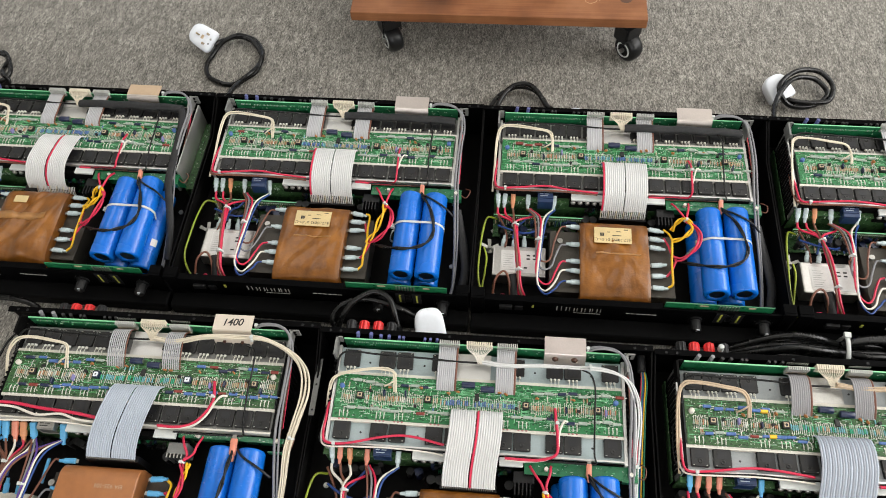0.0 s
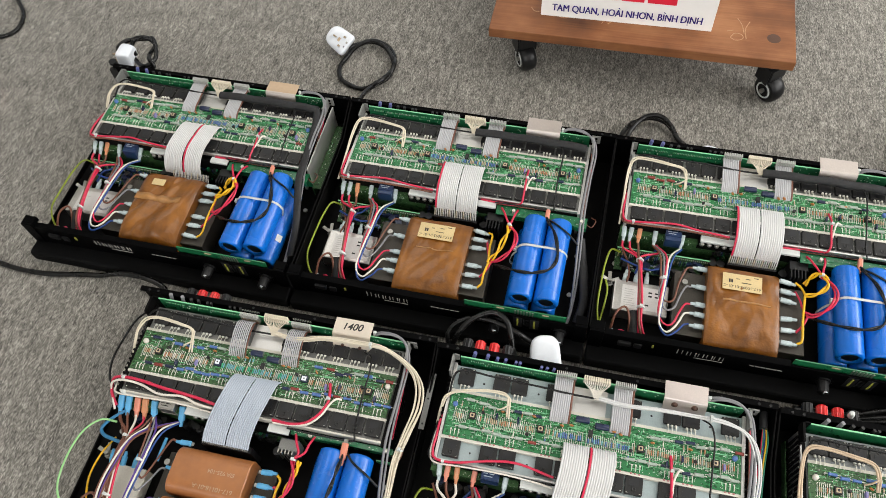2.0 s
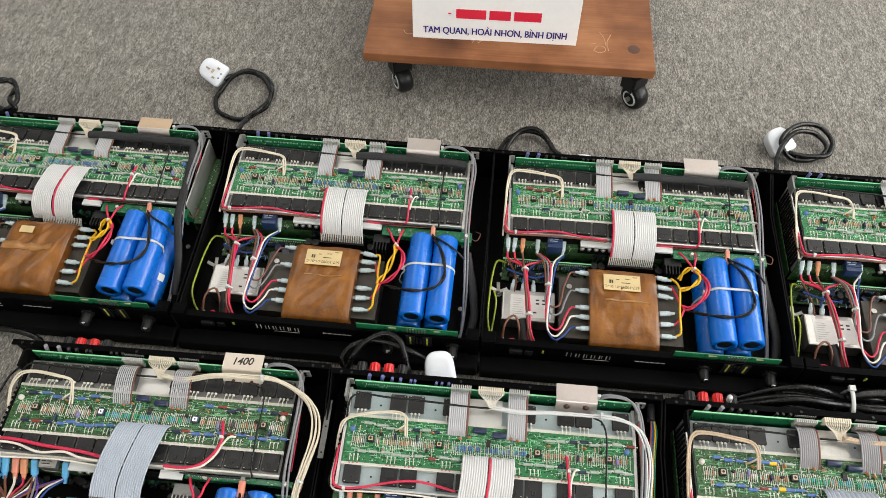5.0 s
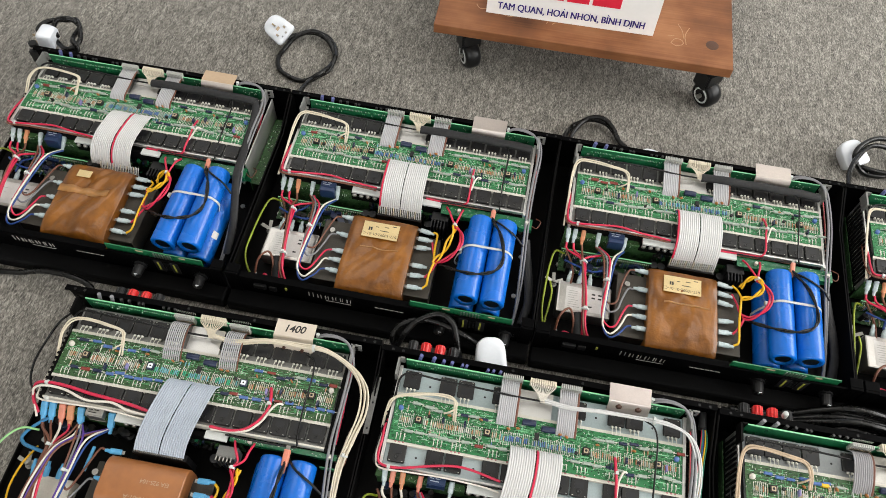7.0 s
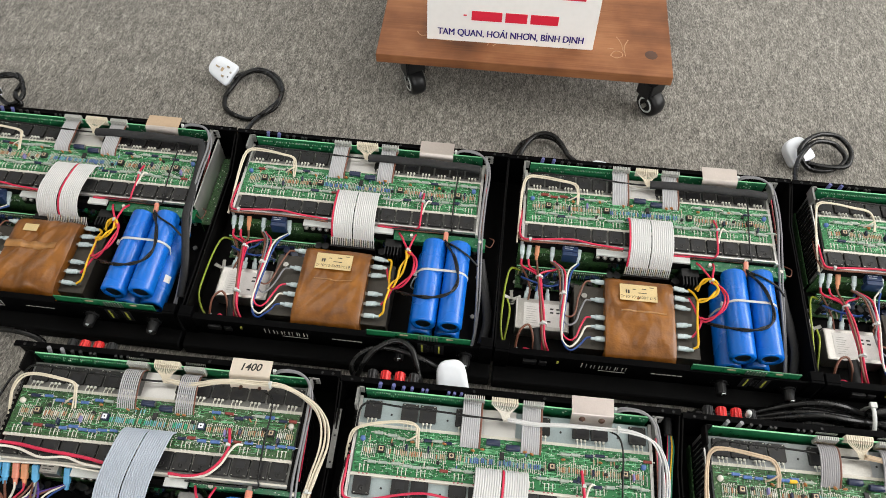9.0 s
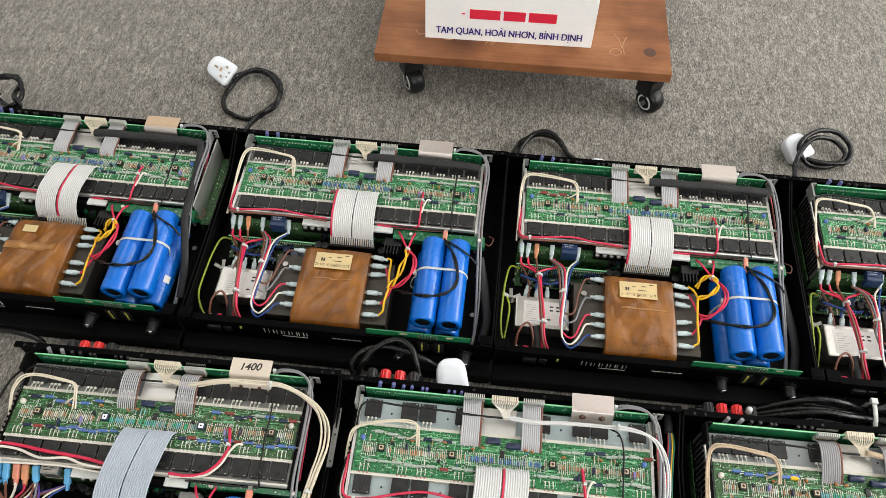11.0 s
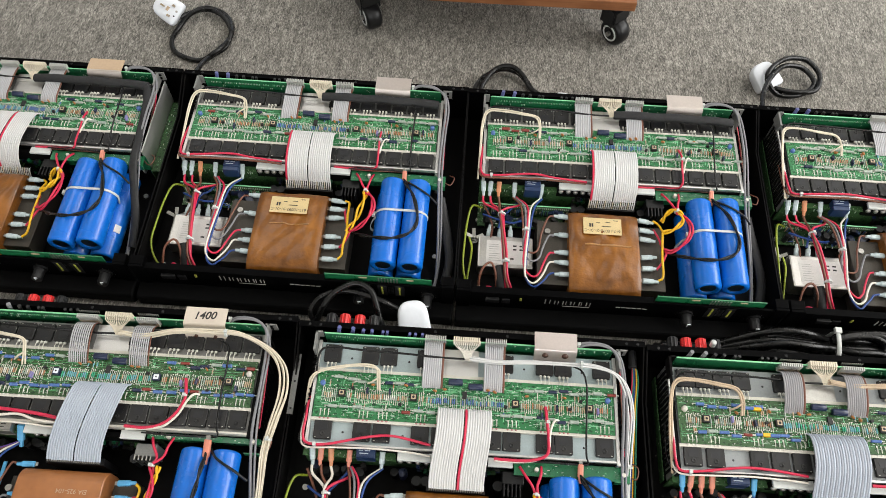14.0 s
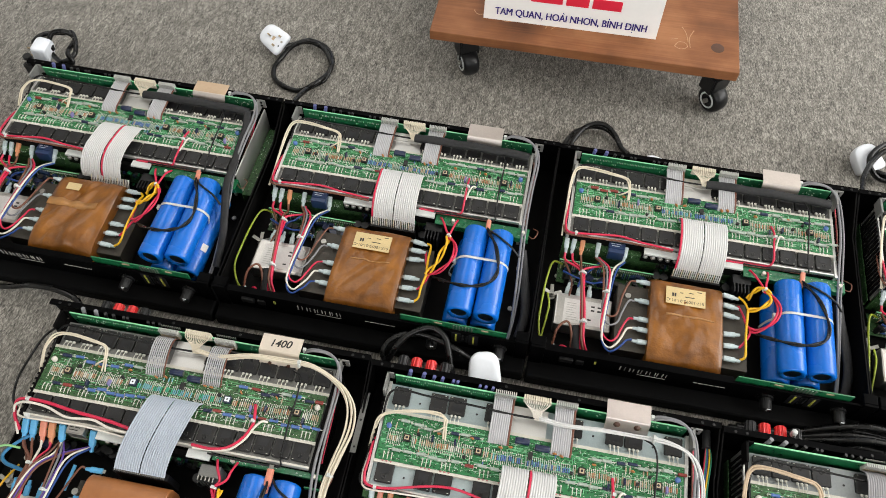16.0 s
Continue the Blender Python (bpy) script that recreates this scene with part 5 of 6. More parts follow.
        on = lambda u, v: (u, v, 0.0717 + crumple(u, v) * (0.4 + 0.6 * min(1.0, min(u - us[0], us[-1] - u) / 0.004)))
        tape = [on(u, v) for u in line for v in (v0, v1)]
        band = Shape()
        band.add(tape + [(x, y, z - 0.0012) for x, y, z in tape], [f for i in range(20) for f in ((2 * i, 2 * i + 2, 2 * i + 3, 2 * i + 1), (2 * i, 42 + 2 * i, 44 + 2 * i, 2 * i + 2), (2 * i + 1, 2 * i + 3, 45 + 2 * i, 43 + 2 * i))], M_SEAM, True)
        part("film_seam", band, ro, "lighter strip of tape over the film")
        core = Shape().box(-0.120, 0.073, 0.036, 0.147, 0.010, 0.050, M_CORE)
        left_rows, right_rows = (0.152, 0.118, 0.088, 0.071, 0.052), (0.154, 0.138, 0.121, 0.088, 0.069, 0.049)
        tk = "w"
    core_ob = part("transformer_core", core, amp, "dark varnished steel transformer core", bevel=0.001)
    part("screw", Shape().rod((-0.104, 0.1275, 0.050), (-0.104, 0.1275, 0.0535), 0.0045, M_TIN, 10), core_ob)
    for v in left_rows:
        part("terminal", TERMINALS[tk], core_ob, m=pose(-0.077 if style != "A" else -0.071, v + j(0.001), 0.057, 0, j(6), 180 + j(7)))
    for v in right_rows:
        part("terminal", TERMINALS[tk], core_ob, m=pose(0.037, v + j(0.001), 0.057, 0, j(6), j(8)))
    wires(amp, style, rnd, left_rows, right_rows, sleeve, seed)
    return amp


def wires(amp, style, rnd, left_rows, right_rows, sleeve, seed):
    """The loose wiring of one amplifier."""
    j = lambda a: rnd.uniform(-a, a)
    W = lambda pts, r, mat: wire(amp, [(x + j(0.001), y + j(0.001), z) for x, y, z in pts], r, mat)
    b1 = style == "B1"
    # bundle from the push-on terminals past the filter box
    for k, mat in enumerate((M_W_BROWN, M_W_BROWN, M_W_WHITE, M_W_RED) if b1 else (M_W_WHITE, M_W_BROWN, M_W_WHITE, M_W_RED) if style == "B2" else (M_W_RED, M_W_RED, M_W_BROWN, M_W_RED)):
        u = (-0.206, -0.194, -0.180, -0.168)[k] if b1 else (-0.201 - 0.006 * (style == "A"), -0.189 - 0.006 * (style == "A"), -0.176 - 0.006 * (style == "A"), -0.152)[k]
        ox, oz = (0.003 * k, 0.0) if b1 else (0.0016 + 0.0034 * (k % 2), 0.0034 * (k // 2 - 0.5))
        W([(u, 0.187, 0.0515), (u + 0.003, 0.174, 0.050), (-0.181 + ox, 0.155, 0.058 + oz), (-0.178 + ox, 0.120, 0.063 + oz), (-0.173 + ox, 0.080, 0.060 + oz), (-0.170 + ox, 0.045, 0.050 + oz), (-0.166 + 0.004 * k, 0.024, 0.034)], 0.0019, mat)
    if b1:
        for k, mat in enumerate((M_W_BROWN, M_W_WHITE, M_W_PURPLE, M_W_BROWN)):
            W([((-0.155, -0.152, -0.110, -0.107)[k], 0.187, 0.0515), (-0.158 + 0.006 * k, 0.168, 0.058), (-0.170 + 0.003 * k, 0.146, 0.064), (-0.178 + 0.003 * k, 0.110, 0.066), (-0.183 + 0.003 * k, 0.070, 0.062), (-0.186 + 0.003 * k, 0.024, 0.040)], 0.0016, mat)
    tie(amp, (-0.1765, 0.150, 0.058), (0, 1, 0), 0.0062)
    tie(amp, (-0.168, 0.066, 0.059), (0, 1, 0), 0.0062)
    # loops from the board to the left transformer terminals
    mats = (M_W_BROWN, M_W_GREY, M_W_RED, M_W_WHITE, M_W_BLUE) if not b1 else (M_W_BROWN, M_W_GREY, M_W_PURPLE, M_W_WHITE, M_W_BLUE)
    for k, (v, mat) in enumerate(zip(left_rows, mats)):
        deep = (0.100, 0.082, 0.038, 0.026, 0.020)[k] if style != "A" else (0.086, 0.072, 0.046, 0.035, 0.028)[k]
        tip = -0.1005 if style != "A" else -0.0945
        rise = [(-0.118 + 0.001 * k, 0.45 * deep + 0.55 * v - 0.004, 0.056)] if style != "A" else [(-0.1195 + 0.0008 * k, deep + 0.006, 0.056), (-0.1125 + 0.001 * k, 0.45 * deep + 0.55 * v, 0.056)]
        W([((-0.153, -0.150, -0.148, -0.1095, -0.1065)[k] - 0.006 * (style == "A"), 0.187, 0.0515), (-0.147 + 0.0055 * k, 0.164, 0.060), (-0.142 + 0.0025 * k, 0.120, 0.064 - 0.003 * (k == 4)), (-0.143 + 0.001 * k, deep + 0.026, 0.060 - 0.003 * (k == 4)), (-0.139 + 0.001 * k, deep + 0.006, 0.057), (-0.129 + 0.001 * k, deep - 0.001, 0.056), *rise, (tip - 0.0085, v - 0.002, 0.057), (tip, v, 0.057)], 0.0016, mat)
    tie(amp, (-0.139, 0.120, 0.064), (0, 1, 0), 0.0058)
    # blue and brown strays near the lower board
    if b1:
        W([(-0.196, 0.190, 0.050), (-0.214, 0.172, 0.050), (-0.224, 0.158, 0.048), (-0.216, 0.147, 0.050), (-0.196, 0.143, 0.052), (-0.172, 0.138, 0.052)], 0.0026, M_W_STEEL)
        W([(-0.120, 0.160, 0.052), (-0.122, 0.145, 0.046), (-0.126, 0.128, 0.040)], 0.0026, M_TERM_B)
    else:
        W([(-0.205, 0.160, 0.040), (-0.185, 0.148, 0.046), (-0.160, 0.140, 0.050), (-0.145, 0.148, 0.042)], 0.0018, M_W_BLUE)
    W([(-0.208, 0.182, 0.045), (-0.196, 0.160, 0.040), (-0.190, 0.140, 0.036), (-0.192, 0.118, 0.038)], 0.0018, M_W_BROWN)
    W([(-0.150, 0.184, 0.045), (-0.165, 0.165, 0.042), (-0.175, 0.155, 0.045), (-0.180, 0.135, 0.040)], 0.0018, M_W_BLUE)
    # earth wire along the left wall
    if b1:
        W([(-0.205, 0.170, 0.048), (-0.226, 0.166, 0.056), (-0.242, 0.140, 0.064), (-0.247, 0.100, 0.064), (-0.243, 0.060, 0.056), (-0.226, 0.030, 0.034)], 0.0017, M_W_PALE)
        W([(-0.206, 0.150, 0.030), (-0.212, 0.120, 0.040), (-0.216, 0.085, 0.036), (-0.210, 0.050, 0.026)], 0.0016, M_W_YELLOW)
    else:
        W([(-0.206, 0.176, 0.034), (-0.222, 0.170, 0.046), (-0.229, 0.140, 0.048), (-0.231, 0.100, 0.047), (-0.233, 0.066, 0.042), (-0.226, 0.044, 0.030), (-0.212, 0.030, 0.018)], 0.0017, M_W_GREEN)
        if seed in (3, 4):
            W([(-0.224, 0.112, 0.046), (-0.221, 0.095, 0.044), (-0.222, 0.070, 0.036), (-0.224, 0.045, 0.024), (-0.216, 0.034, 0.014)], 0.0016, M_W_GREEN)
    # brown, red and black ends in the front corner
    W([(-0.208, 0.020, 0.026), (-0.205, 0.050, 0.052), (-0.192, 0.064, 0.056), (-0.182, 0.052, 0.050), (-0.178, 0.026, 0.030)], 0.0019, M_W_BROWN)
    W([(-0.203, 0.024, 0.024), (-0.194, 0.034, 0.034), (-0.184, 0.028, 0.036), (-0.176, 0.020, 0.026)], 0.0019, M_W_RED)
    part("rubber_boot", Shape().tube([(-0.178, 0.064, 0.046), (-0.174, 0.045, 0.040), (-0.170, 0.018, 0.026)], 0.0085, M_SLEEVE, 10), amp, "black rubber sleeve")
    part("terminal", TERMINALS["w"], amp, m=pose(-0.212, 0.016, 0.022, 0, -40, 70))
    # right: red pair in a wide bow, yellow pair in a loop, both to the transformer
    tx = 0.092 if not b1 else 0.082
    W([(0.072, 0.198, 0.070), (0.078, 0.186, 0.076), (0.086, 0.172, 0.077), (tx, 0.162, 0.078)], 0.0018, M_W_RED)
    W([(0.099, 0.199, 0.070), (0.097, 0.186, 0.077), (0.094, 0.172, 0.078), (tx + 0.001, 0.162, 0.079)], 0.0018, M_W_RED)
    tie(amp, (tx, 0.161, 0.078), (0.2, 1, 0), 0.0046)
    bow = 0.0 if not b1 else -0.016
    a, b = twist_along([(tx, 0.160, 0.078), (0.103 + bow, 0.148, 0.082), (0.108 + bow, 0.128, 0.088), (0.103 + bow, 0.110, 0.086), (0.092 + bow, 0.099, 0.078), (0.080 + bow * 0.5, 0.094, 0.070), (0.072, 0.098, 0.066)], 1.2 + 0.2 * (seed % 3), 0.0021)
    for pts in (a, b):
        part("wire", Shape().tube(pts, 0.0018, M_W_RED, 6, per=2), amp)
    W([(0.073, 0.098, 0.066), (0.068, 0.108, 0.063), (0.065, 0.122, 0.060), (0.060, right_rows[1], 0.057)], 0.0018, M_W_RED)
    W([(0.075, 0.094, 0.066), (0.070, 0.084, 0.062), (0.066, 0.076, 0.059), (0.060, right_rows[4], 0.057)], 0.0018, M_W_RED)
    if seed % 2 and not b1:
        loop = [(0.072, 0.152, 0.060), (0.078, 0.160, 0.070), (0.087, 0.164, 0.078), (0.096, 0.156, 0.082), (0.098, 0.144, 0.083), (0.092, 0.134, 0.082), (0.082, 0.128, 0.076), (0.070, 0.127, 0.070)]
    else:
        loop = [(0.092, 0.160, 0.079), (0.092, 0.146, 0.082), (0.088, 0.128, 0.082), (0.084, 0.112, 0.078), (0.077, 0.100, 0.074), (0.071, 0.092, 0.068)]
    a, b = twist_along(loop, 2.2 if seed % 2 else 1.2, 0.0020 if seed % 2 else 0.0030)
    for pts in (a, b):
        part("wire", Shape().tube(pts, 0.0019, M_W_YELLOW, 6, per=2), amp)
    e = loop[-1]
    W([e, (0.068, 0.5 * (e[1] + right_rows[5]), 0.064), (0.067, right_rows[5] + 0.008, 0.059), (0.060, right_rows[5], 0.057)], 0.0019, M_W_YELLOW)
    W([e, (0.068, 0.5 * (e[1] + right_rows[0]), 0.063), (0.067, right_rows[0] - 0.006, 0.059), (0.060, right_rows[0], 0.057)], 0.0019, M_W_YELLOW)
    if b1:
        run = [(0.076, 0.096, 0.060), (0.098, 0.084, 0.076), (0.120, 0.086, 0.089), (0.138, 0.098, 0.091), (0.146, 0.125, 0.089), (0.149, 0.160, 0.088), (0.149, 0.193, 0.074)]
    else:
        run = [(0.076, 0.096, 0.060), (0.098, 0.084, 0.074), (0.126, 0.074, 0.088), (0.150, 0.076, 0.090), (0.170, 0.088, 0.090), (0.177, 0.112, 0.089), (0.168, 0.150, 0.088), (0.152, 0.180, 0.080), (0.149, 0.193, 0.072)]
    a, b = twist_along(run, 3.5, 0.0014)
    for pts in (a, b):
        part("wire", Shape().tube(pts, 0.0017, M_CORD, 6, per=2), amp)
    W([(0.149, 0.190, 0.070), (0.165, 0.172, 0.087), (0.190, 0.160, 0.082), (0.205, 0.150, 0.070)], 0.0017, M_CORD)
    part("terminal", TERMINALS["p"], amp, m=pose(0.149, 0.197, 0.083, 0, 14, -90) @ Matrix.Diagonal((1.3, 1.25, 1.25, 1)) if b1 else pose(0.149, 0.2035, 0.0785, 0, 20, -90), label="salmon push-on terminal")
    part("bridge_rectifier", Shape().box(0.050, 0.078, 0.176, 0.192, 0.030, 0.062, M_PLASTIC if not b1 else M_DARKPLATE), amp, "black finned block" if not b1 else "finned aluminium block", bevel=0.0012)
    for i in range(5):
        part("cooling_fin", Shape().box(0.0515 + 0.0052 * i, 0.0532 + 0.0052 * i, 0.160 if not b1 else 0.170, 0.176, 0.030, 0.064, M_PLASTIC if not b1 else M_TIN), amp)
    # cream loop across the driver board
    for k in (0, 1):
        o = 0.0022 * k
        if style == "B2":
            loop = [(-0.2180, 0.262, 0.060), (-0.2165 + o, 0.282, 0.074), (-0.2110 + o, 0.299, 0.084), (-0.190, 0.3080 - o, 0.090), (-0.155, 0.3130 - o, 0.094), (-0.132, 0.3135 - o, 0.0955), (-0.122 - o, 0.307, 0.095)]
        elif b1 or seed == 1:
            loop = [(-0.2180, 0.262, 0.060), (-0.2165 + o, 0.284, 0.078), (-0.2150 + o, 0.302, 0.089), (-0.206 + o, 0.319 - o, 0.095), (-0.185, 0.3245 - o, 0.0965), (-0.150, 0.3215 - o, 0.096), (-0.126 - o, 0.316 - o, 0.0955)]
        else:
            loop = [(-0.216, 0.204, 0.072), (-0.2165 + o, 0.250, 0.080), (-0.2145 + o, 0.300, 0.091), (-0.208 + o, 0.323 - o, 0.096), (-0.185, 0.3260 - o, 0.0965), (-0.150, 0.3215 - o, 0.096), (-0.126 - o, 0.316 - o, 0.0955)]
        W(loop + [(-0.120 - o, 0.300, 0.094), (-0.119 - o, 0.282, 0.086)], 0.0014 if style != "B3" else 0.0017, M_W_CREAM if style != "B3" else M_W_TAN)
    W([(-0.120, 0.298, 0.094), (-0.128, 0.291, 0.092), (-0.136, 0.290, 0.085)], 0.0013, M_W_CREAM if style != "B3" else M_W_TAN)
    # red and white pair along the front rim
    red_up = {"B2": 0.012, "B3": 0.006}.get(style, 0.0)
    if b1:
        for k, mat in ((0, M_W_RED), (1, M_W_WHITE)):
            o = 0.006 * k
            W([(-0.210, 0.190 - o, 0.060), (-0.221, 0.205, 0.068), (-0.222, 0.222 - o, 0.078), (-0.205, 0.228 - o, 0.0825 + o * 0.3), (-0.176, 0.227 - o, 0.0835), (-0.141, 0.222 - 1.6 * o, 0.0835), (-0.108, 0.2205 - o, 0.0840), (-0.080, 0.2175 - 1.4 * o, 0.0835), (-0.046, 0.212 - o, 0.083)], 0.0024 - 0.0006 * k, mat)
        tie(amp, (-0.204, 0.226, 0.083), (1, 0, 0), 0.0046)
    else:
        W([(-0.2105, 0.276, 0.070), (-0.2125, 0.262, 0.076), (-0.2130, 0.240, 0.080), (-0.2125, 0.220, 0.081), (-0.2070, 0.2065, 0.082), (-0.180, 0.207, 0.0825), (-0.130, 0.211 + red_up * 0.6, 0.084), (-0.095, 0.207 + red_up * 1.3, 0.0835), (-0.046, 0.203 + red_up, 0.082)], 0.0018, M_W_RED)
    W([(-0.2130, 0.270, 0.066), (-0.2155, 0.240, 0.072), (-0.2150, 0.215, 0.076), (-0.206, 0.2025, 0.0805), (-0.170, 0.2035, 0.0805), (-0.120, 0.2045, 0.080), (-0.070, 0.2025, 0.080), (-0.046, 0.201, 0.080)], 0.0017 if style == "A" else 0.0013, M_W_BROWN if style == "A" else M_W_WHITE)
    if style in ("B2", "B3"):
        W([(-0.218, 0.272, 0.062), (-0.2195, 0.235, 0.066), (-0.2185, 0.213, 0.072), (-0.206, 0.2045, 0.0785), (-0.170, 0.2050, 0.0790), (-0.120, 0.2062, 0.0790), (-0.046, 0.2045, 0.0795)], 0.0013, M_CORD)
    tie(amp, (-0.196, 0.205, 0.082), (1, 0, 0), 0.0036)
    if style == "A":
        W([(0.036, 0.2058, 0.0740), (0.065, 0.2058, 0.0742), (0.094, 0.2058, 0.0748), (0.1025, 0.2075, 0.0790), (0.1045, 0.2160, 0.0850), (0.1050, 0.2400, 0.0880), (0.1045, 0.256, 0.090), (0.103, 0.274, 0.084)], 0.0017, M_W_RED)
        W([(0.040, 0.2050, 0.0712), (0.080, 0.2050, 0.0712), (0.120, 0.2052, 0.0714), (0.150, 0.2055, 0.0720)], 0.0011, M_W_BROWN)
        W([(0.1065, 0.2300, 0.0858), (0.1080, 0.2420, 0.0885), (0.1125, 0.2550, 0.0900), (0.1200, 0.2560, 0.0850)], 0.0014, M_W_WHITE)
    elif b1:
        W([(0.036, 0.208, 0.081), (0.062, 0.2085, 0.082), (0.084, 0.214, 0.083), (0.100, 0.228, 0.085), (0.108, 0.246, 0.088), (0.107, 0.262, 0.089), (0.103, 0.276, 0.084)], 0.0022, M_W_RED)
        W([(0.038, 0.2055, 0.080), (0.064, 0.206, 0.081), (0.088, 0.212, 0.083), (0.104, 0.227, 0.085), (0.112, 0.243, 0.088), (0.118, 0.254, 0.089), (0.126, 0.256, 0.084)], 0.0017, M_W_WHITE)
    else:
        W([(0.036, 0.203, 0.080), (0.060, 0.202, 0.0805), (0.085, 0.204, 0.0815), (0.104, 0.212, 0.084), (0.1065, 0.232, 0.0865), (0.1045, 0.256, 0.090), (0.103, 0.274, 0.084)], 0.0021, M_W_RED)
        W([(0.038, 0.2015, 0.079), (0.065, 0.2005, 0.0795), (0.090, 0.203, 0.081), (0.106, 0.214, 0.084), (0.109, 0.240, 0.087), (0.114, 0.254, 0.090), (0.121, 0.256, 0.085)], 0.0016, M_W_WHITE)
    tie(amp, (0.1055 if not b1 else 0.1075, 0.252, 0.089), (0, 1, 0), 0.0033)
    W([(0.060, 0.2018, 0.0785), (0.100, 0.2016, 0.079), (0.150, 0.2025, 0.079), (0.158, 0.204, 0.080), (0.156, 0.216, 0.084), (0.1555, 0.260, 0.091), (0.157, 0.300, 0.094), (0.153, 0.322, 0.094), (0.140, 0.331, 0.092)], 0.0013, M_CORD)
    # from the white plug to the right hand side
    if sleeve:
        part("cable_sleeve", Shape().tube([(0.000, 0.334, 0.090), (0.040, 0.3335, 0.093), (0.070, 0.3325, 0.0925), (0.100, 0.333, 0.0935), (0.135, 0.3315, 0.0925), (0.160, 0.332, 0.093), (0.193, 0.3300, 0.0915)], 0.0074, M_SLEEVE, 10, flat=0.8), amp, "black shrink sleeve over a cable bundle")
        if seed != 1:
            part("cable_sleeve", Shape().tube([(0.208, 0.172, 0.056), (0.214, 0.150, 0.046), (0.224, 0.110, 0.034), (0.229, 0.075, 0.024), (0.224, 0.040, 0.016)], 0.0075, M_SLEEVE, 10, flat=0.45), amp, "black shrink sleeve over a cable bundle")
        if seed == 1:
            part("cable_sleeve", Shape().tube([(0.180, 0.334, 0.092), (0.192, 0.326, 0.093), (0.1985, 0.300, 0.091), (0.2005, 0.260, 0.086), (0.203, 0.215, 0.084), (0.205, 0.180, 0.080), (0.212, 0.140, 0.062), (0.218, 0.100, 0.044), (0.219, 0.060, 0.028)], 0.0066, M_SLEEVE, 10, flat=0.5), amp, "black shrink sleeve running to the front")
            part("paper_label", Shape().block(0, 0, 0, 0.0105, 0.013, 0.0006, M_FLABEL), amp, "pale paper tag on the capacitor", pose(0.1945, 0.082, 0.0430, 0, 45, 0))
    else:
        mat = M_RIB_W if style == "B2" else M_W_CREAM if b1 else M_W_TAN
        n = 5 if style == "B2" else 9
        for i in range(n):
            o, q = 0.0021 * (i % 3), 0.0021 * (i // 3)
            out = 0.020 + 0.003 * (i % 3) if b1 else 0.002 * (i % 3)
            lift = 0.006 if b1 else 0
            W([(0.000, 0.332 + o, 0.090 + q), (0.035, 0.3275 + o, 0.092 + q), (0.080, 0.329 + o + lift, 0.094 + q + lift), (0.130, 0.330 + o + lift, 0.095 + q + lift), (0.170, 0.329 + o + lift, 0.095 + q + lift), (0.196 + o + out * 0.5, 0.320, 0.094 + q), (0.208 + o + out * 0.9, 0.298, 0.090 + q), (0.211 + o + out, 0.265, 0.086 + q), (0.209 + o + out * 0.7, 0.225, 0.076 + q), (0.208 + o + out * 0.4, 0.190, 0.064 + q), (0.209 + o + out * 0.3, 0.140, 0.048 + q), (0.209 + o + out * 0.2, 0.070, 0.032 + q), (0.203 + o, 0.030, 0.020 + q)], 0.0013, mat)
        tie(amp, (0.150, 0.331 + (0.006 if b1 else 0), 0.099 + (0.006 if b1 else 0)), (1, 0, 0), 0.0056)
        tie(amp, (0.211 + (0.012 if b1 else 0.001), 0.205, 0.071), (0, 1, 0.3), 0.0058)
    W([(-0.208, 0.300, 0.080), (-0.200, 0.334, 0.092), (-0.150, 0.335, 0.0935), (-0.090, 0.333, 0.094), (-0.040, 0.333, 0.090), (0.010, 0.334, 0.088)], 0.0016, M_CORD)
    if b1:
        bar = Shape().box(0.2395, 0.2475, 0.244, 0.330, 0.0585, 0.0600, M_DARKPLATE)
        bar.box(0.2395, 0.2405, 0.244, 0.330, 0.040, 0.0585, M_DARKPLATE)
        for v in (0.252, 0.290, 0.322):
            bar.rod((0.2437, v, 0.0598), (0.2437, v, 0.0604), 0.0016, M_HOLE, 8)
        part("side_bar", bar, amp, "dull grey metal bar with holes")
    if style == "B2":
        for k, mat in enumerate((M_W_RED, M_W_TEAL, M_W_BLUE, M_W_YELLOW, M_W_TEAL)):
            o = 0.0023 * k
            W([(0.2275 + o * 0.4, 0.352, 0.062), (0.2265 + o, 0.330, 0.060), (0.2235 + o, 0.297, 0.056), (0.2200 + o, 0.249, 0.052), (0.2170 + o, 0.203, 0.046), (0.214 + o, 0.120, 0.032), (0.214 + o, 0.040, 0.018)], 0.0012, mat)
        part("heat_shrink", Shape().tube([(0.2280, 0.345, 0.062), (0.2290, 0.370, 0.060)], 0.0060, M_SLEEVE, 10), amp, "black sleeve over thin coloured wires")
    # grey cables round the right end
    for k in (0, 1):
        o = 0.0044 * k
        W([(0.146, 0.362 - 0.004 * k, 0.090), (0.160, 0.365 - 0.003 * k, 0.097), (0.184, 0.362 - 0.002 * k, 0.098), (0.200 + o * 0.5, 0.348, 0.096), (0.205 + o, 0.320, 0.092), (0.2045 + o, 0.270, 0.090), (0.203 + o, 0.215, 0.080), (0.205 + o, 0.170, 0.062), (0.210 + o * 0.7, 0.100, 0.036), (0.209 + o * 0.5, 0.040, 0.020), (0.196 + o, 0.016, 0.018)], 0.0021 - 0.0005 * k, M_W_GREY)
    tie(amp, (0.148, 0.3625, 0.0915), (1, 0.2, 0.4), 0.0042)
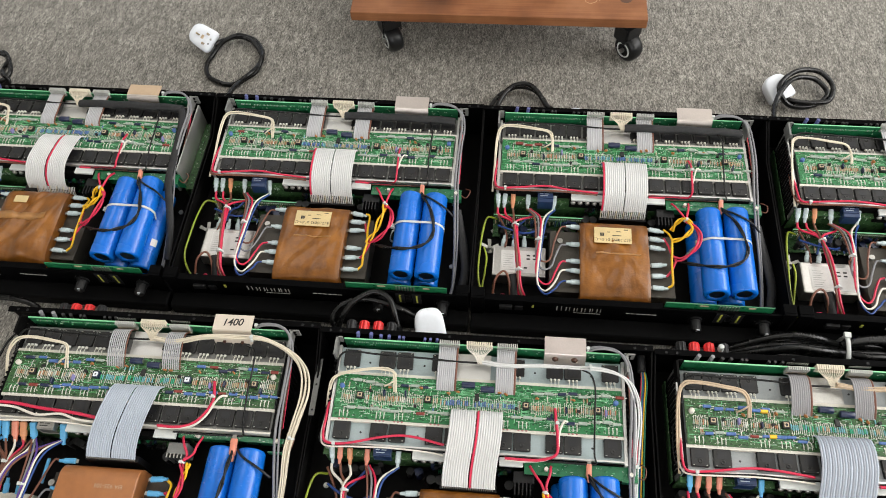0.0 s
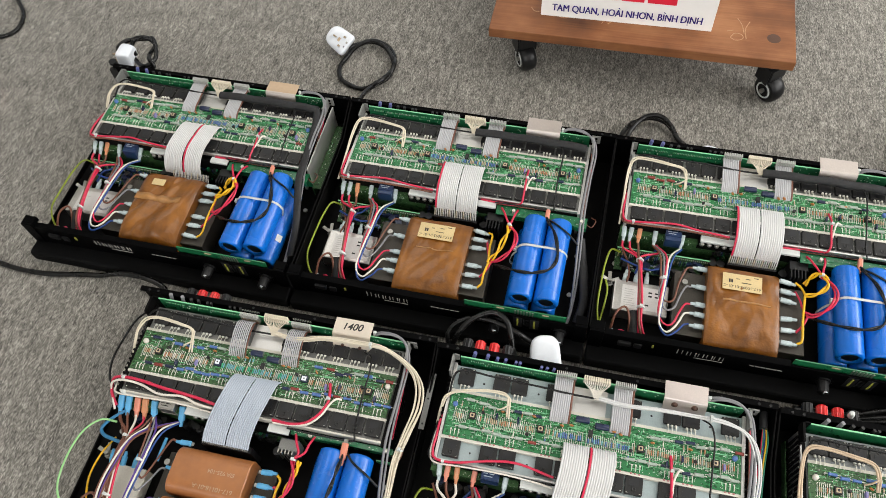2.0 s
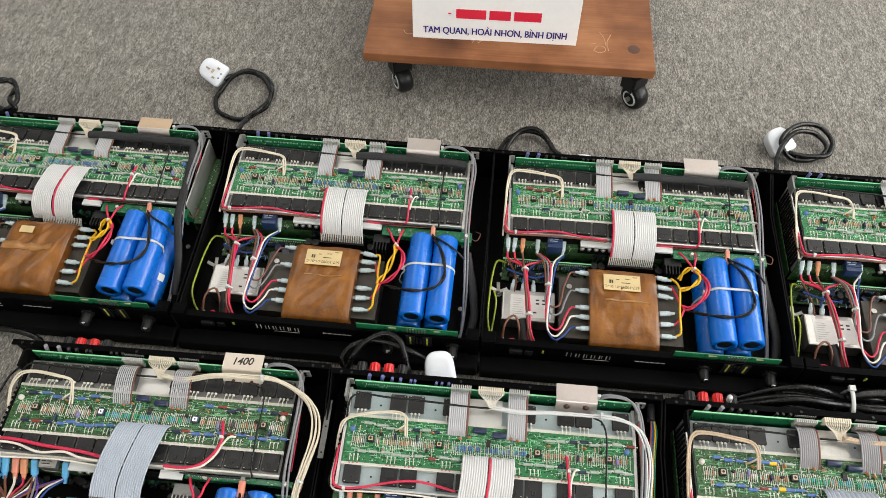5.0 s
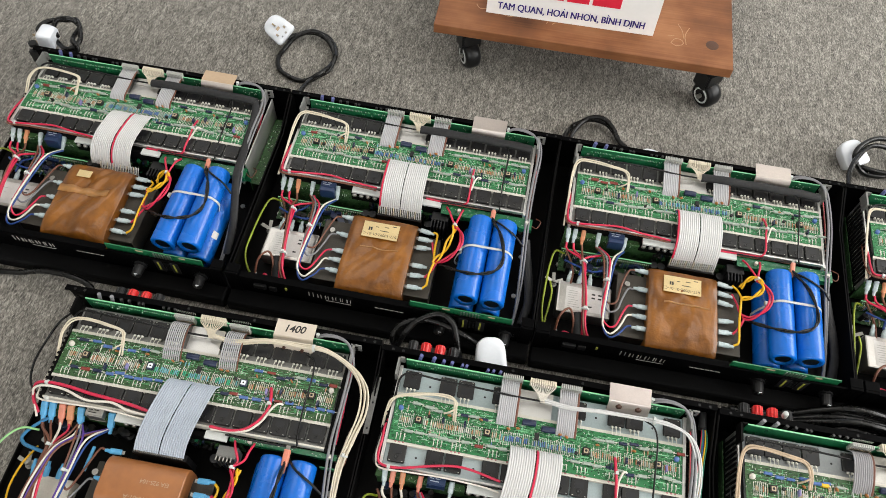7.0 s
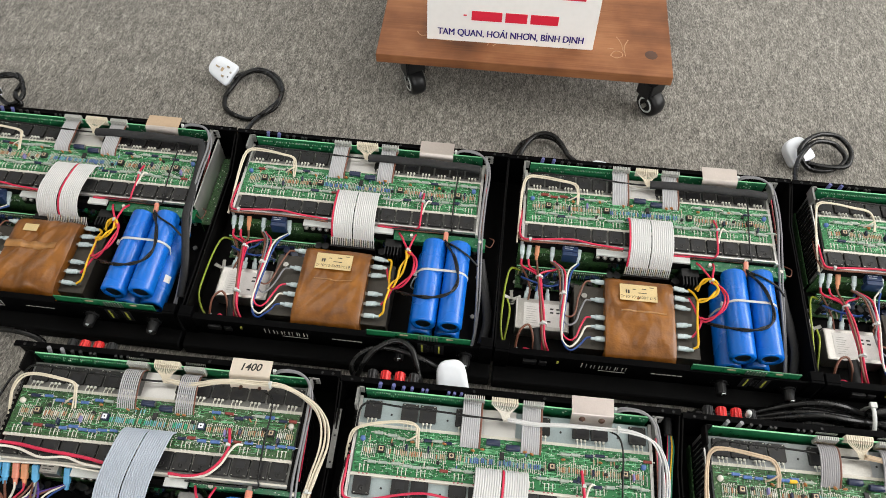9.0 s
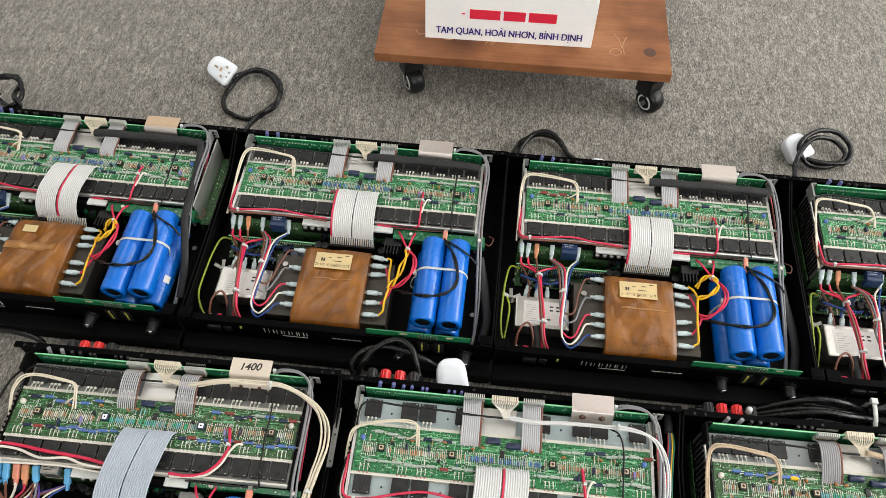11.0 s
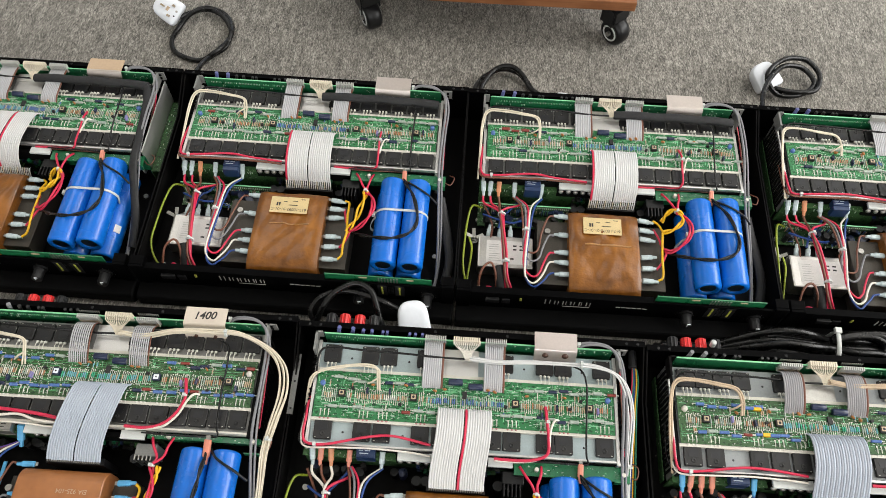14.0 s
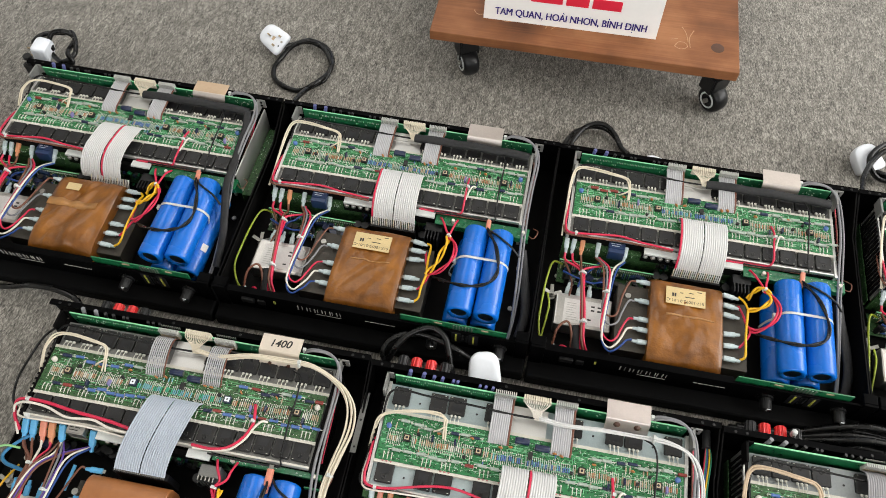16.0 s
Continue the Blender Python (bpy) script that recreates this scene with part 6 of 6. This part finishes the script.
    W([(0.203, 0.330, 0.082), (0.2065, 0.290, 0.076), (0.206, 0.230, 0.068), (0.208, 0.205, 0.062), (0.222, 0.192, 0.064), (0.227, 0.206, 0.064), (0.219, 0.215, 0.058)], 0.0009, M_W_BROWN)
    W([(0.2045, 0.335, 0.082), (0.2075, 0.290, 0.074), (0.2075, 0.220, 0.064)], 0.0011, M_W_RED)


# ---- the seven opened amplifiers ----
POSES = {"A1": pose(-0.3760, 0.0026, 0, 0, 0, 0.31), "A2": pose(0.1088, 0.0045, 0, 0, 0, 0.38), "A3": pose(0.5918, 0.0076, 0, 0, 0, 0.77), "A4": pose(1.0735, 0.0127, 0, 0, 0, 0.6),
         "B1": pose(-0.0980, -0.4369, 0, 0, 0, 1.19), "B2": pose(0.3836, -0.4337, 0, 0, 0, 0.90), "B3": pose(0.8690, -0.4286, 0, 0, 0, 1.2)}
amplifier(POSES["A1"], "opened black rack amplifier with tan-taped bracket and green side board", seed=1, left_wall=0.020, red_at="middle", note="tape", side_board="right")
amplifier(POSES["A2"], "opened black rack amplifier with yellow label and twisted wires", seed=2, red_at="left")
amplifier(POSES["A3"], "opened black rack amplifier with looped yellow wires and shiny bracket", seed=3, red_at="left")
amplifier(POSES["A4"], "opened black rack amplifier beside a bundle of coiled cables", seed=4, red_at="left", side_board="left")
amplifier(POSES["B1"], "opened rack amplifier with twin tan coils and marked plate", style="B1", seed=5, left_wall=0.020, wide="grey", red_at="none", note="card", sleeve=False, posts=True, terms="bbpobb")
amplifier(POSES["B2"], "opened black rack amplifier with half-empty transistor rows on grey plates", style="B2", seed=6, wide="white", red_at="middle", sleeve=False, posts=True, terms="wpo pw",
          front=(0, 1.95, 2.95, 4.85, 5.85, 8.45, 9.4, 11.05, 12.0, 14), rear=(0, 1.95, 2.95, 4.85, 9.0, 11.05, 12.0, 14))
amplifier(POSES["B3"], "opened black rack amplifier with grey ribbon cables and salmon terminals", style="B3", seed=7, wide="grey", red_at="none", sleeve=False, side_board="left", posts=True, terms="bppp b",
          front=(0, 1.1, 3.25, 4.3, 5.35, 6.4, 9.3, 10.4, 11.6, 12.7, 14), rear=(0, 0.95, 1.9, 2.9, 4.95, 8.8, 10.4, 11.6, 12.7, 14))


# ---- the wooden dolly with its sign ----
def dolly(m):
    ob = thing("wooden_dolly", "brown stained pine platform dolly on four black castors", "dolly", m)
    w, d = 0.550, 0.40
    part("platform", Shape().box(0, w, 0, d, 0.096, 0.1165, M_WOOD), ob, "brown stained pine board", bevel=0.0018)
    marks = Shape()
    marks.lathe((0.512, 0.055, 0.11655), (0, 0, 1), [(0, 0.012), (0.0002, 0.010), (0.0003, 0)], M_KNOT, 12)
    part("knot", marks, ob, "dark knot in the wood")
    sc = Shape()
    for pts in (((0.448, 0.098), (0.456, 0.082), (0.460, 0.060)), ((0.470, 0.092), (0.462, 0.070), (0.464, 0.046)), ((0.436, 0.046), (0.444, 0.058), (0.456, 0.056), (0.458, 0.046), (0.446, 0.040), (0.436, 0.046)),
                ((0.205, 0.046), (0.212, 0.060), (0.222, 0.054), (0.216, 0.046)), ((0.120, 0.054), (0.135, 0.050), (0.150, 0.056)), ((0.070, 0.070), (0.078, 0.060), (0.092, 0.062)), ((0.430, 0.062), (0.442, 0.066))):
        sc.tube([(x, y, 0.1166) for x, y in pts], 0.0009, M_SCRATCH, 5, per=4, flat=0.25)
    part("scratch", sc, ob, "pale scratches in the varnish", kind="stuff")
    for x, y, a in ((0.062, 0.042, 30), (0.522, 0.036, 40), (0.058, 0.355, 60), (0.515, 0.355, -30)):
        c = part("castor", Shape().box(-0.026, 0.026, -0.022, 0.022, 0.092, 0.096, M_PLASTIC), ob, "black castor", pose(x, y, 0, 0, 0, a), bevel=0.001)
        fork = Shape()
        fork.rod((0, 0, 0.092), (0, 0, 0.070), 0.0205, M_PLASTIC, 14)
        for k in (-1, 1):
            fork.box(k * 0.0185 - 0.0012, k * 0.0185 + 0.0012, -0.018, 0.012, 0.044, 0.080, M_PLASTIC)
        fork.box(-0.0173, 0.0173, -0.022, 0.011, 0.0555, 0.080, M_PLASTIC)
        part("fork", fork, c, bevel=0.0006)
        wh = Shape().lathe((-0.0155, -0.014, 0.027), (1, 0, 0), [(0.002, 0.0), (0.002, 0.017), (0, 0.020), (0.0025, 0.0245), (0.009, 0.027), (0.022, 0.027), (0.0285, 0.0245), (0.031, 0.020), (0.029, 0.017), (0.029, 0)], M_PLASTIC, 24)
        part("wheel", wh, c, "black rubber wheel")
        hub = Shape()
        for x0, d0 in ((-0.0152, -1), (0.0152, 1)):
            hub.lathe((x0, -0.014, 0.027), (d0, 0, 0), [(0, 0.0165), (0.0014, 0.0158), (0.0014, 0.0136), (0.0002, 0.0130)], M_NYLON, 20)
            hub.rod((x0, -0.014, 0.027), (x0 + d0 * 0.006, -0.014, 0.027), 0.0045, M_TIN, 10)
        part("hub", hub, c, "cream wheel hub with a metal axle")
    return ob


dolly(pose(0.081, 0.5675, 0, 0, 0, 0.9))


def word_width(text, size):
    cu = bpy.data.curves.new("probe", "FONT")
    cu.body, cu.size = text + ".", size
    tmp = bpy.data.objects.new("probe", cu)
    scene.collection.objects.link(tmp)
    bpy.context.view_layer.update()
    w = max(v[0] for v in tmp.bound_box)
    bpy.data.objects.remove(tmp)
    bpy.data.curves.remove(cu)
    return w


def counter_sign(m):
    ob = thing("counter_sign", "white acrylic sign with red and navy lettering standing on the dolly", "sign", m)
    tilt = pose(0, 0, 0, -SIGN_LEAN, 0, 0)
    part("sign_panel", Shape().box(-0.156, 0.156, 0, 0.003, 0, 0.21, M_SIGN), ob, m=tilt, bevel=0.0006)
    part("sign_foot", Shape().box(-0.156, 0.156, 0.004, 0.075, 0, 0.003, M_SIGN), ob, bevel=0.0006)
    # town line: plain letters, with the hooks, dots and bars of the language added as small strokes
    text, size, sx = "TAM QUAN, HOAI NHON, BINH DINH", 0.0200, 0.79
    full = word_width(text, size) * sx
    line = tilt @ pose(-full / 2 + 0.002, -0.0004, 0.0125, 90, 0, 0) @ Matrix.Diagonal((sx, 1, 1, 1))
    for k in (-1, 1):
        lettering("town_line", text, size, M_BLUEINK, ob, pose(0.00045 * k, -0.0002 * (k + 1), 0.0002 * k) @ line)
    accents = Shape()
    dot = word_width("", size)
    at = lambda k: word_width(text[:k], size) - dot
    for k, dx, dy, w, h, turn in ((12, 0.008, 0.0165, 0.0045, 0.0014, -0.6), (17, 0.0148, 0.0135, 0.0012, 0.0040, 0.0), (22, 0.0035, 0.0165, 0.0045, 0.0014, -0.6), (26, 0.0025, 0.0072, 0.0050, 0.0013, 0.0), (27, 0.0025, -0.0035, 0.0022, 0.0018, 0.0)):
        accents.block(0, 0, 0, w, h, 0.0004, M_BLUEINK, Matrix.Translation((at(k) + dx, dy, 0)) @ Matrix.Rotation(turn, 4, "Z"))
    part("accent_mark", accents, ob, m=line, kind="stuff")
    bars = Shape()
    for x0, x1 in ((-0.089, -0.083), (-0.074, -0.018), (-0.012, 0.028), (0.034, 0.085)):
        bars.box(x0, x1, -0.0007, 0, 0.046 if x0 > -0.08 else 0.054, 0.065 if x0 > -0.08 else 0.0565, M_REDINK)
    for x0, x1 in ((-0.125, -0.070), (-0.062, -0.012), (-0.004, 0.040), (0.047, 0.080), (0.086, 0.128)):
        bars.box(x0, x1, -0.0007, 0, 0.099, 0.116, M_REDINK)
    bars.box(-0.125, 0.120, -0.0007, 0, 0.140, 0.170, M_BLUEINK)
    part("red_print", bars, ob, m=tilt, kind="stuff")
    return ob


SIGN_LEAN = 8
counter_sign(pose(0.3265, 0.6245, 0.1168, 0, 0, 1.6))


# ---- mains cords and plugs ----
def rounded_outline(corners, steps=4):
    """A closed outline through corners (x, y, radius), each cut by a small curve."""
    out, n = [], len(corners)
    for i, (x, y, r) in enumerate(corners):
        p = Vector((x, y))
        to = [(Vector(corners[(i + d) % n][:2]) - p) for d in (-1, 1)]
        a, c = (p + v.normalized() * min(r, v.length * 0.45) for v in to)
        for k in range(steps + 1):
            s = k / steps
            q = (1 - s) ** 2 * a + 2 * s * (1 - s) * p + s * s * c
            out.append((q.x, q.y))
    return out


def power_lead(label, pts, plug=None, pins=True, r=0.0047):
    """A mains lead: a black cord and, where it shows, its white plug at the pose given."""
    ob = thing("power_lead", label, "cable")
    part("cord", Shape().tube(pts, r, M_CORD, 8, per=8), ob, "black cord")
    if plug is None:
        return ob
    b = Shape()
    outline = rounded_outline([(-0.0245, -0.0250, 0.008), (0.0245, -0.0250, 0.008), (0.0215, 0.0160, 0.012), (0.0110, 0.0255, 0.008), (-0.0110, 0.0255, 0.008), (-0.0215, 0.0160, 0.012)])
    n = len(outline)
    rings = [[(x * k, y * k, z) for x, y in outline] for z, k in ((-0.0100, 0.74), (-0.0088, 0.82), (-0.004, 0.91), (0.006, 0.99), (0.014, 1.0), (0.0172, 0.97), (0.0185, 0.92))]
    rings.append([(x * 0.5, y * 0.5, 0.0186) for x, y in outline])
    b.add(sum(rings, []), [(k * n + i, k * n + (i + 1) % n, (k + 1) * n + (i + 1) % n, (k + 1) * n + i) for k in range(7) for i in range(n)], M_WHITE, True)
    b.add(rings[0], [tuple(range(n - 1, -1, -1))], M_WHITE)
    b.add(rings[7], [tuple(range(n))], M_WHITE)
    body = part("plug", b, ob, "white plastic mains plug", plug)
    if pins:
        for x0, x1, y0, y1 in ((-0.0015, 0.0015, 0.005, 0.010), (-0.0125, -0.0085, -0.0115, -0.0092), (0.0085, 0.0125, -0.0115, -0.0092)):
            part("pin", Shape().box(x0, x1, y0, y1, 0.0184, 0.031, M_BRASS), body, "brass pin")
        part("fuse_cover", Shape().box(-0.004, 0.004, -0.004, 0.001, 0.0180, 0.0192, M_R_TAN), body, "brown fuse cover")
        part("screw", Shape().rod((0.004, -0.018, 0.0180), (0.004, -0.018, 0.0192), 0.0022, M_TIN, 10).rod((-0.006, -0.018, 0.0180), (-0.006, -0.018, 0.0190), 0.0016, M_HOLE, 10), body, "dark screws", kind="stuff")
    return ob


R = 0.0044
# behind the second amplifier: one knotted loop
power_lead("black power lead in a knotted loop with white plug", [(-0.212, 0.570, 0.016), (-0.200, 0.586, 0.012), (-0.174, 0.601, 0.010), (-0.144, 0.59, 0.013), (-0.125, 0.573, 0.010), (-0.112, 0.549, R), (-0.115, 0.517, 0.010), (-0.129, 0.49, 0.013), (-0.153, 0.477, R), (-0.183, 0.48, R), (-0.21, 0.497, R), (-0.22, 0.524, R), (-0.215, 0.553, R),
      (-0.198, 0.58, 0.014), (-0.169, 0.597, 0.018), (-0.139, 0.598, 0.006), (-0.119, 0.576, R), (-0.109, 0.544, 0.012), (-0.116, 0.513, R), (-0.134, 0.491, 0.005), (-0.143, 0.453, 0.020), (-0.141, 0.399, 0.040), (-0.138, 0.376, 0.045)],
      pose(-0.233, 0.580, 0.024, 38, 0, 10) @ pose(0, 0, 0, 0, 0, 52))
# behind the first amplifier
power_lead("black power lead bundled with white plug behind the amplifier", [(-0.622, 0.440, 0.050), (-0.640, 0.456, 0.056), (-0.664, 0.446, 0.050), (-0.662, 0.462, 0.054), (-0.646, 0.478, 0.052), (-0.622, 0.486, 0.050), (-0.604, 0.486, 0.054), (-0.590, 0.468, 0.050), (-0.580, 0.442, 0.046), (-0.592, 0.420, 0.044), (-0.616, 0.430, 0.040), (-0.640, 0.452, 0.044), (-0.636, 0.474, 0.058),
      (-0.612, 0.480, 0.060), (-0.597, 0.478, 0.046), (-0.598, 0.456, 0.044), (-0.588, 0.434, 0.052), (-0.578, 0.424, 0.040), (-0.600, 0.412, 0.034), (-0.585, 0.391, 0.05), (-0.575, 0.374, 0.055)],
      pose(-0.632, 0.434, 0.052, 0, -84, 6) @ Matrix.Diagonal((0.86, 0.86, 0.9, 1)))
# behind the third amplifier: a black hoop, plug half hidden
power_lead("black power lead in a low hoop behind the amplifier", [(0.356, 0.384, 0.0400), (0.355, 0.426, 0.0300), (0.366, 0.468, 0.0120), (0.379, 0.483, 0.0120), (0.403, 0.496, 0.0140), (0.431, 0.493, 0.0120), (0.451, 0.474, 0.0080), (0.469, 0.446, 0.0044), (0.503, 0.424, 0.0044), (0.495, 0.426, 0.0130), (0.459, 0.446, 0.0200), (0.441, 0.474, 0.0260), (0.419, 0.489, 0.0300), (0.396, 0.485, 0.0280), (0.378, 0.466, 0.0240), (0.367, 0.436, 0.0200), (0.366, 0.385, 0.0300)],
      pose(0.517, 0.415, 0.010, 0, 0, 70), pins=False)
# behind the fourth amplifier
power_lead("black power lead in a round loop over its white plug", [(0.853, 0.393, 0.050), (0.858, 0.430, 0.044), (0.864, 0.456, 0.042), (0.882, 0.494, 0.042), (0.913, 0.530, 0.034), (0.951, 0.539, 0.024), (0.974, 0.519, 0.014), (0.963, 0.498, 0.010), (0.932, 0.482, 0.010), (0.900, 0.482, 0.014), (0.878, 0.496, 0.036), (0.890, 0.520, 0.044), (0.924, 0.547, 0.038), (0.961, 0.551, 0.030), (0.984, 0.530, 0.018), (0.974, 0.497, 0.014), (0.942, 0.487, 0.016), (0.910, 0.487, 0.018), (0.892, 0.496, 0.016)],
      pose(0.880, 0.516, 0.014, 22, -8, 30), pins=False)
# in the gap in front of the second amplifier
power_lead("black power lead with white plug in the gap between amplifiers", [(0.284, -0.020, 0.045), (0.264, -0.015, 0.050), (0.246, -0.011, 0.060), (0.214, -0.002, 0.062), (0.183, 0.000, 0.062), (0.154, -0.011, 0.058), (0.142, -0.030, 0.050), (0.150, -0.042, 0.040), (0.160, -0.026, 0.058), (0.176, -0.006, 0.068), (0.204, 0.008, 0.074), (0.227, 0.001, 0.070), (0.238, -0.018, 0.060), (0.245, -0.036, 0.048), (0.252, -0.054, 0.056)],
      pose(0.291, -0.027, 0.042, 20, 4, 14), pins=False)
# on the carpet at the end of the front row
power_lead("black power lead trailing across the carpet", [(-0.86, 0.02, R), (-0.76, -0.018, R), (-0.70, -0.037, R), (-0.64, -0.046, R), (-0.58, -0.045, R), (-0.52, -0.034, R), (-0.475, -0.031, 0.012), (-0.43, -0.029, 0.030), (-0.385, -0.030, 0.034), (-0.352, -0.036, 0.030), (-0.338, -0.046, 0.024), (-0.33, -0.056, 0.03)])
power_lead("thin black wire beside the amplifier on the carpet", [(-0.318, -0.105, 0.085), (-0.340, -0.120, 0.07), (-0.358, -0.150, 0.05), (-0.362, -0.180, 0.045), (-0.350, -0.210, 0.05), (-0.330, -0.225, 0.06)], r=0.0018)
power_lead("black cable loop lying on the carpet", [(-1.24, 0.62, R), (-1.11, 0.51, R), (-1.01, 0.475, R), (-0.965, 0.50, R), (-0.98, 0.56, R), (-1.07, 0.64, R)])
# coiled cables tied together in front of the fourth amplifier
bundle = thing("cable_bundle", "bundle of coiled black mains cords held by a white tie", "cable")
for k in range(7):
    r, q = k % 3, k // 3
    y0, z0 = -0.034 + 0.011 * r, 0.018 + 0.011 * q
    hump = 0.010 * (k % 2) + 0.004 * q
    pts = [(0.640 + 0.012 * k, -0.030 + 0.004 * r, 0.006 + 0.004 * q), (0.735, -0.032 + 0.006 * r, 0.008 + 0.006 * q), (0.785, y0 + 0.001, z0 + 0.012), (0.825, y0 + 0.004, z0 + 0.016 + hump), (0.865, y0 + 0.004, z0 + 0.012 + hump), (0.901, -0.026 + 0.009 * r, z0 + 0.008),
           (0.930, y0 + 0.002, z0 + 0.010 + 0.5 * hump), (0.958 + 0.004 * q, y0 + 0.004, z0 + 0.010), (0.985 + 0.010 * q, y0 - 0.006, z0 + 0.002)]
    part("cord", Shape().tube(pts, 0.0053, M_CORD, 9, per=6), bundle)
for k in range(3):
    o = 0.010 * k
    part("cord", Shape().tube([(0.898, -0.014, 0.050), (0.930, -0.008 + 0.2 * o, 0.054), (0.958 + o, -0.006 + 0.3 * o, 0.054), (0.976 + o, -0.014, 0.050), (0.972 + o, -0.028, 0.046), (0.945, -0.034 - 0.1 * o, 0.045), (0.900, -0.030, 0.046)], 0.0053, M_CORD, 9, per=6), bundle)
part("cable_tie", Shape().tube([(0.9015, -0.044, 0.012), (0.9015, -0.046, 0.040), (0.902, -0.038, 0.056), (0.903, -0.020, 0.062), (0.904, -0.004, 0.058), (0.904, 0.002, 0.030)], 0.0034, M_NYLON, 6, flat=0.5).block(0.904, -0.003, 0.062, 0.009, 0.008, 0.006, M_NYLON), bundle, "white nylon cable tie")

# Unidentified red and dark object, modelled as plain blocks.
clip = thing("red_clip", "small unidentified red and black object on the carpet", "clip", pose(-0.905, 0.312, 0, 0, 0, 15), Shape().rounded(-0.022, 0.012, -0.004, 0.014, 0.006, 0.018, 0.003, M_REDPOST, 2).box(-0.022, 0.010, -0.012, 0.010, 0.0, 0.006, M_PLASTIC))

clamp = thing("cord_clamp", "black cord clamp at the back corner of an amplifier", "clamp", pose(-0.630, 0.388, 0.0), Shape().box(-0.014, 0.010, -0.008, 0.010, 0.0, 0.064, M_PLASTIC).rod((-0.004, 0.001, 0.064), (-0.004, 0.001, 0.080), 0.0075, M_PLASTIC, 14).rod((-0.010, -0.0068, 0.074), (-0.002, -0.0070, 0.074), 0.0012, M_TIN, 8))
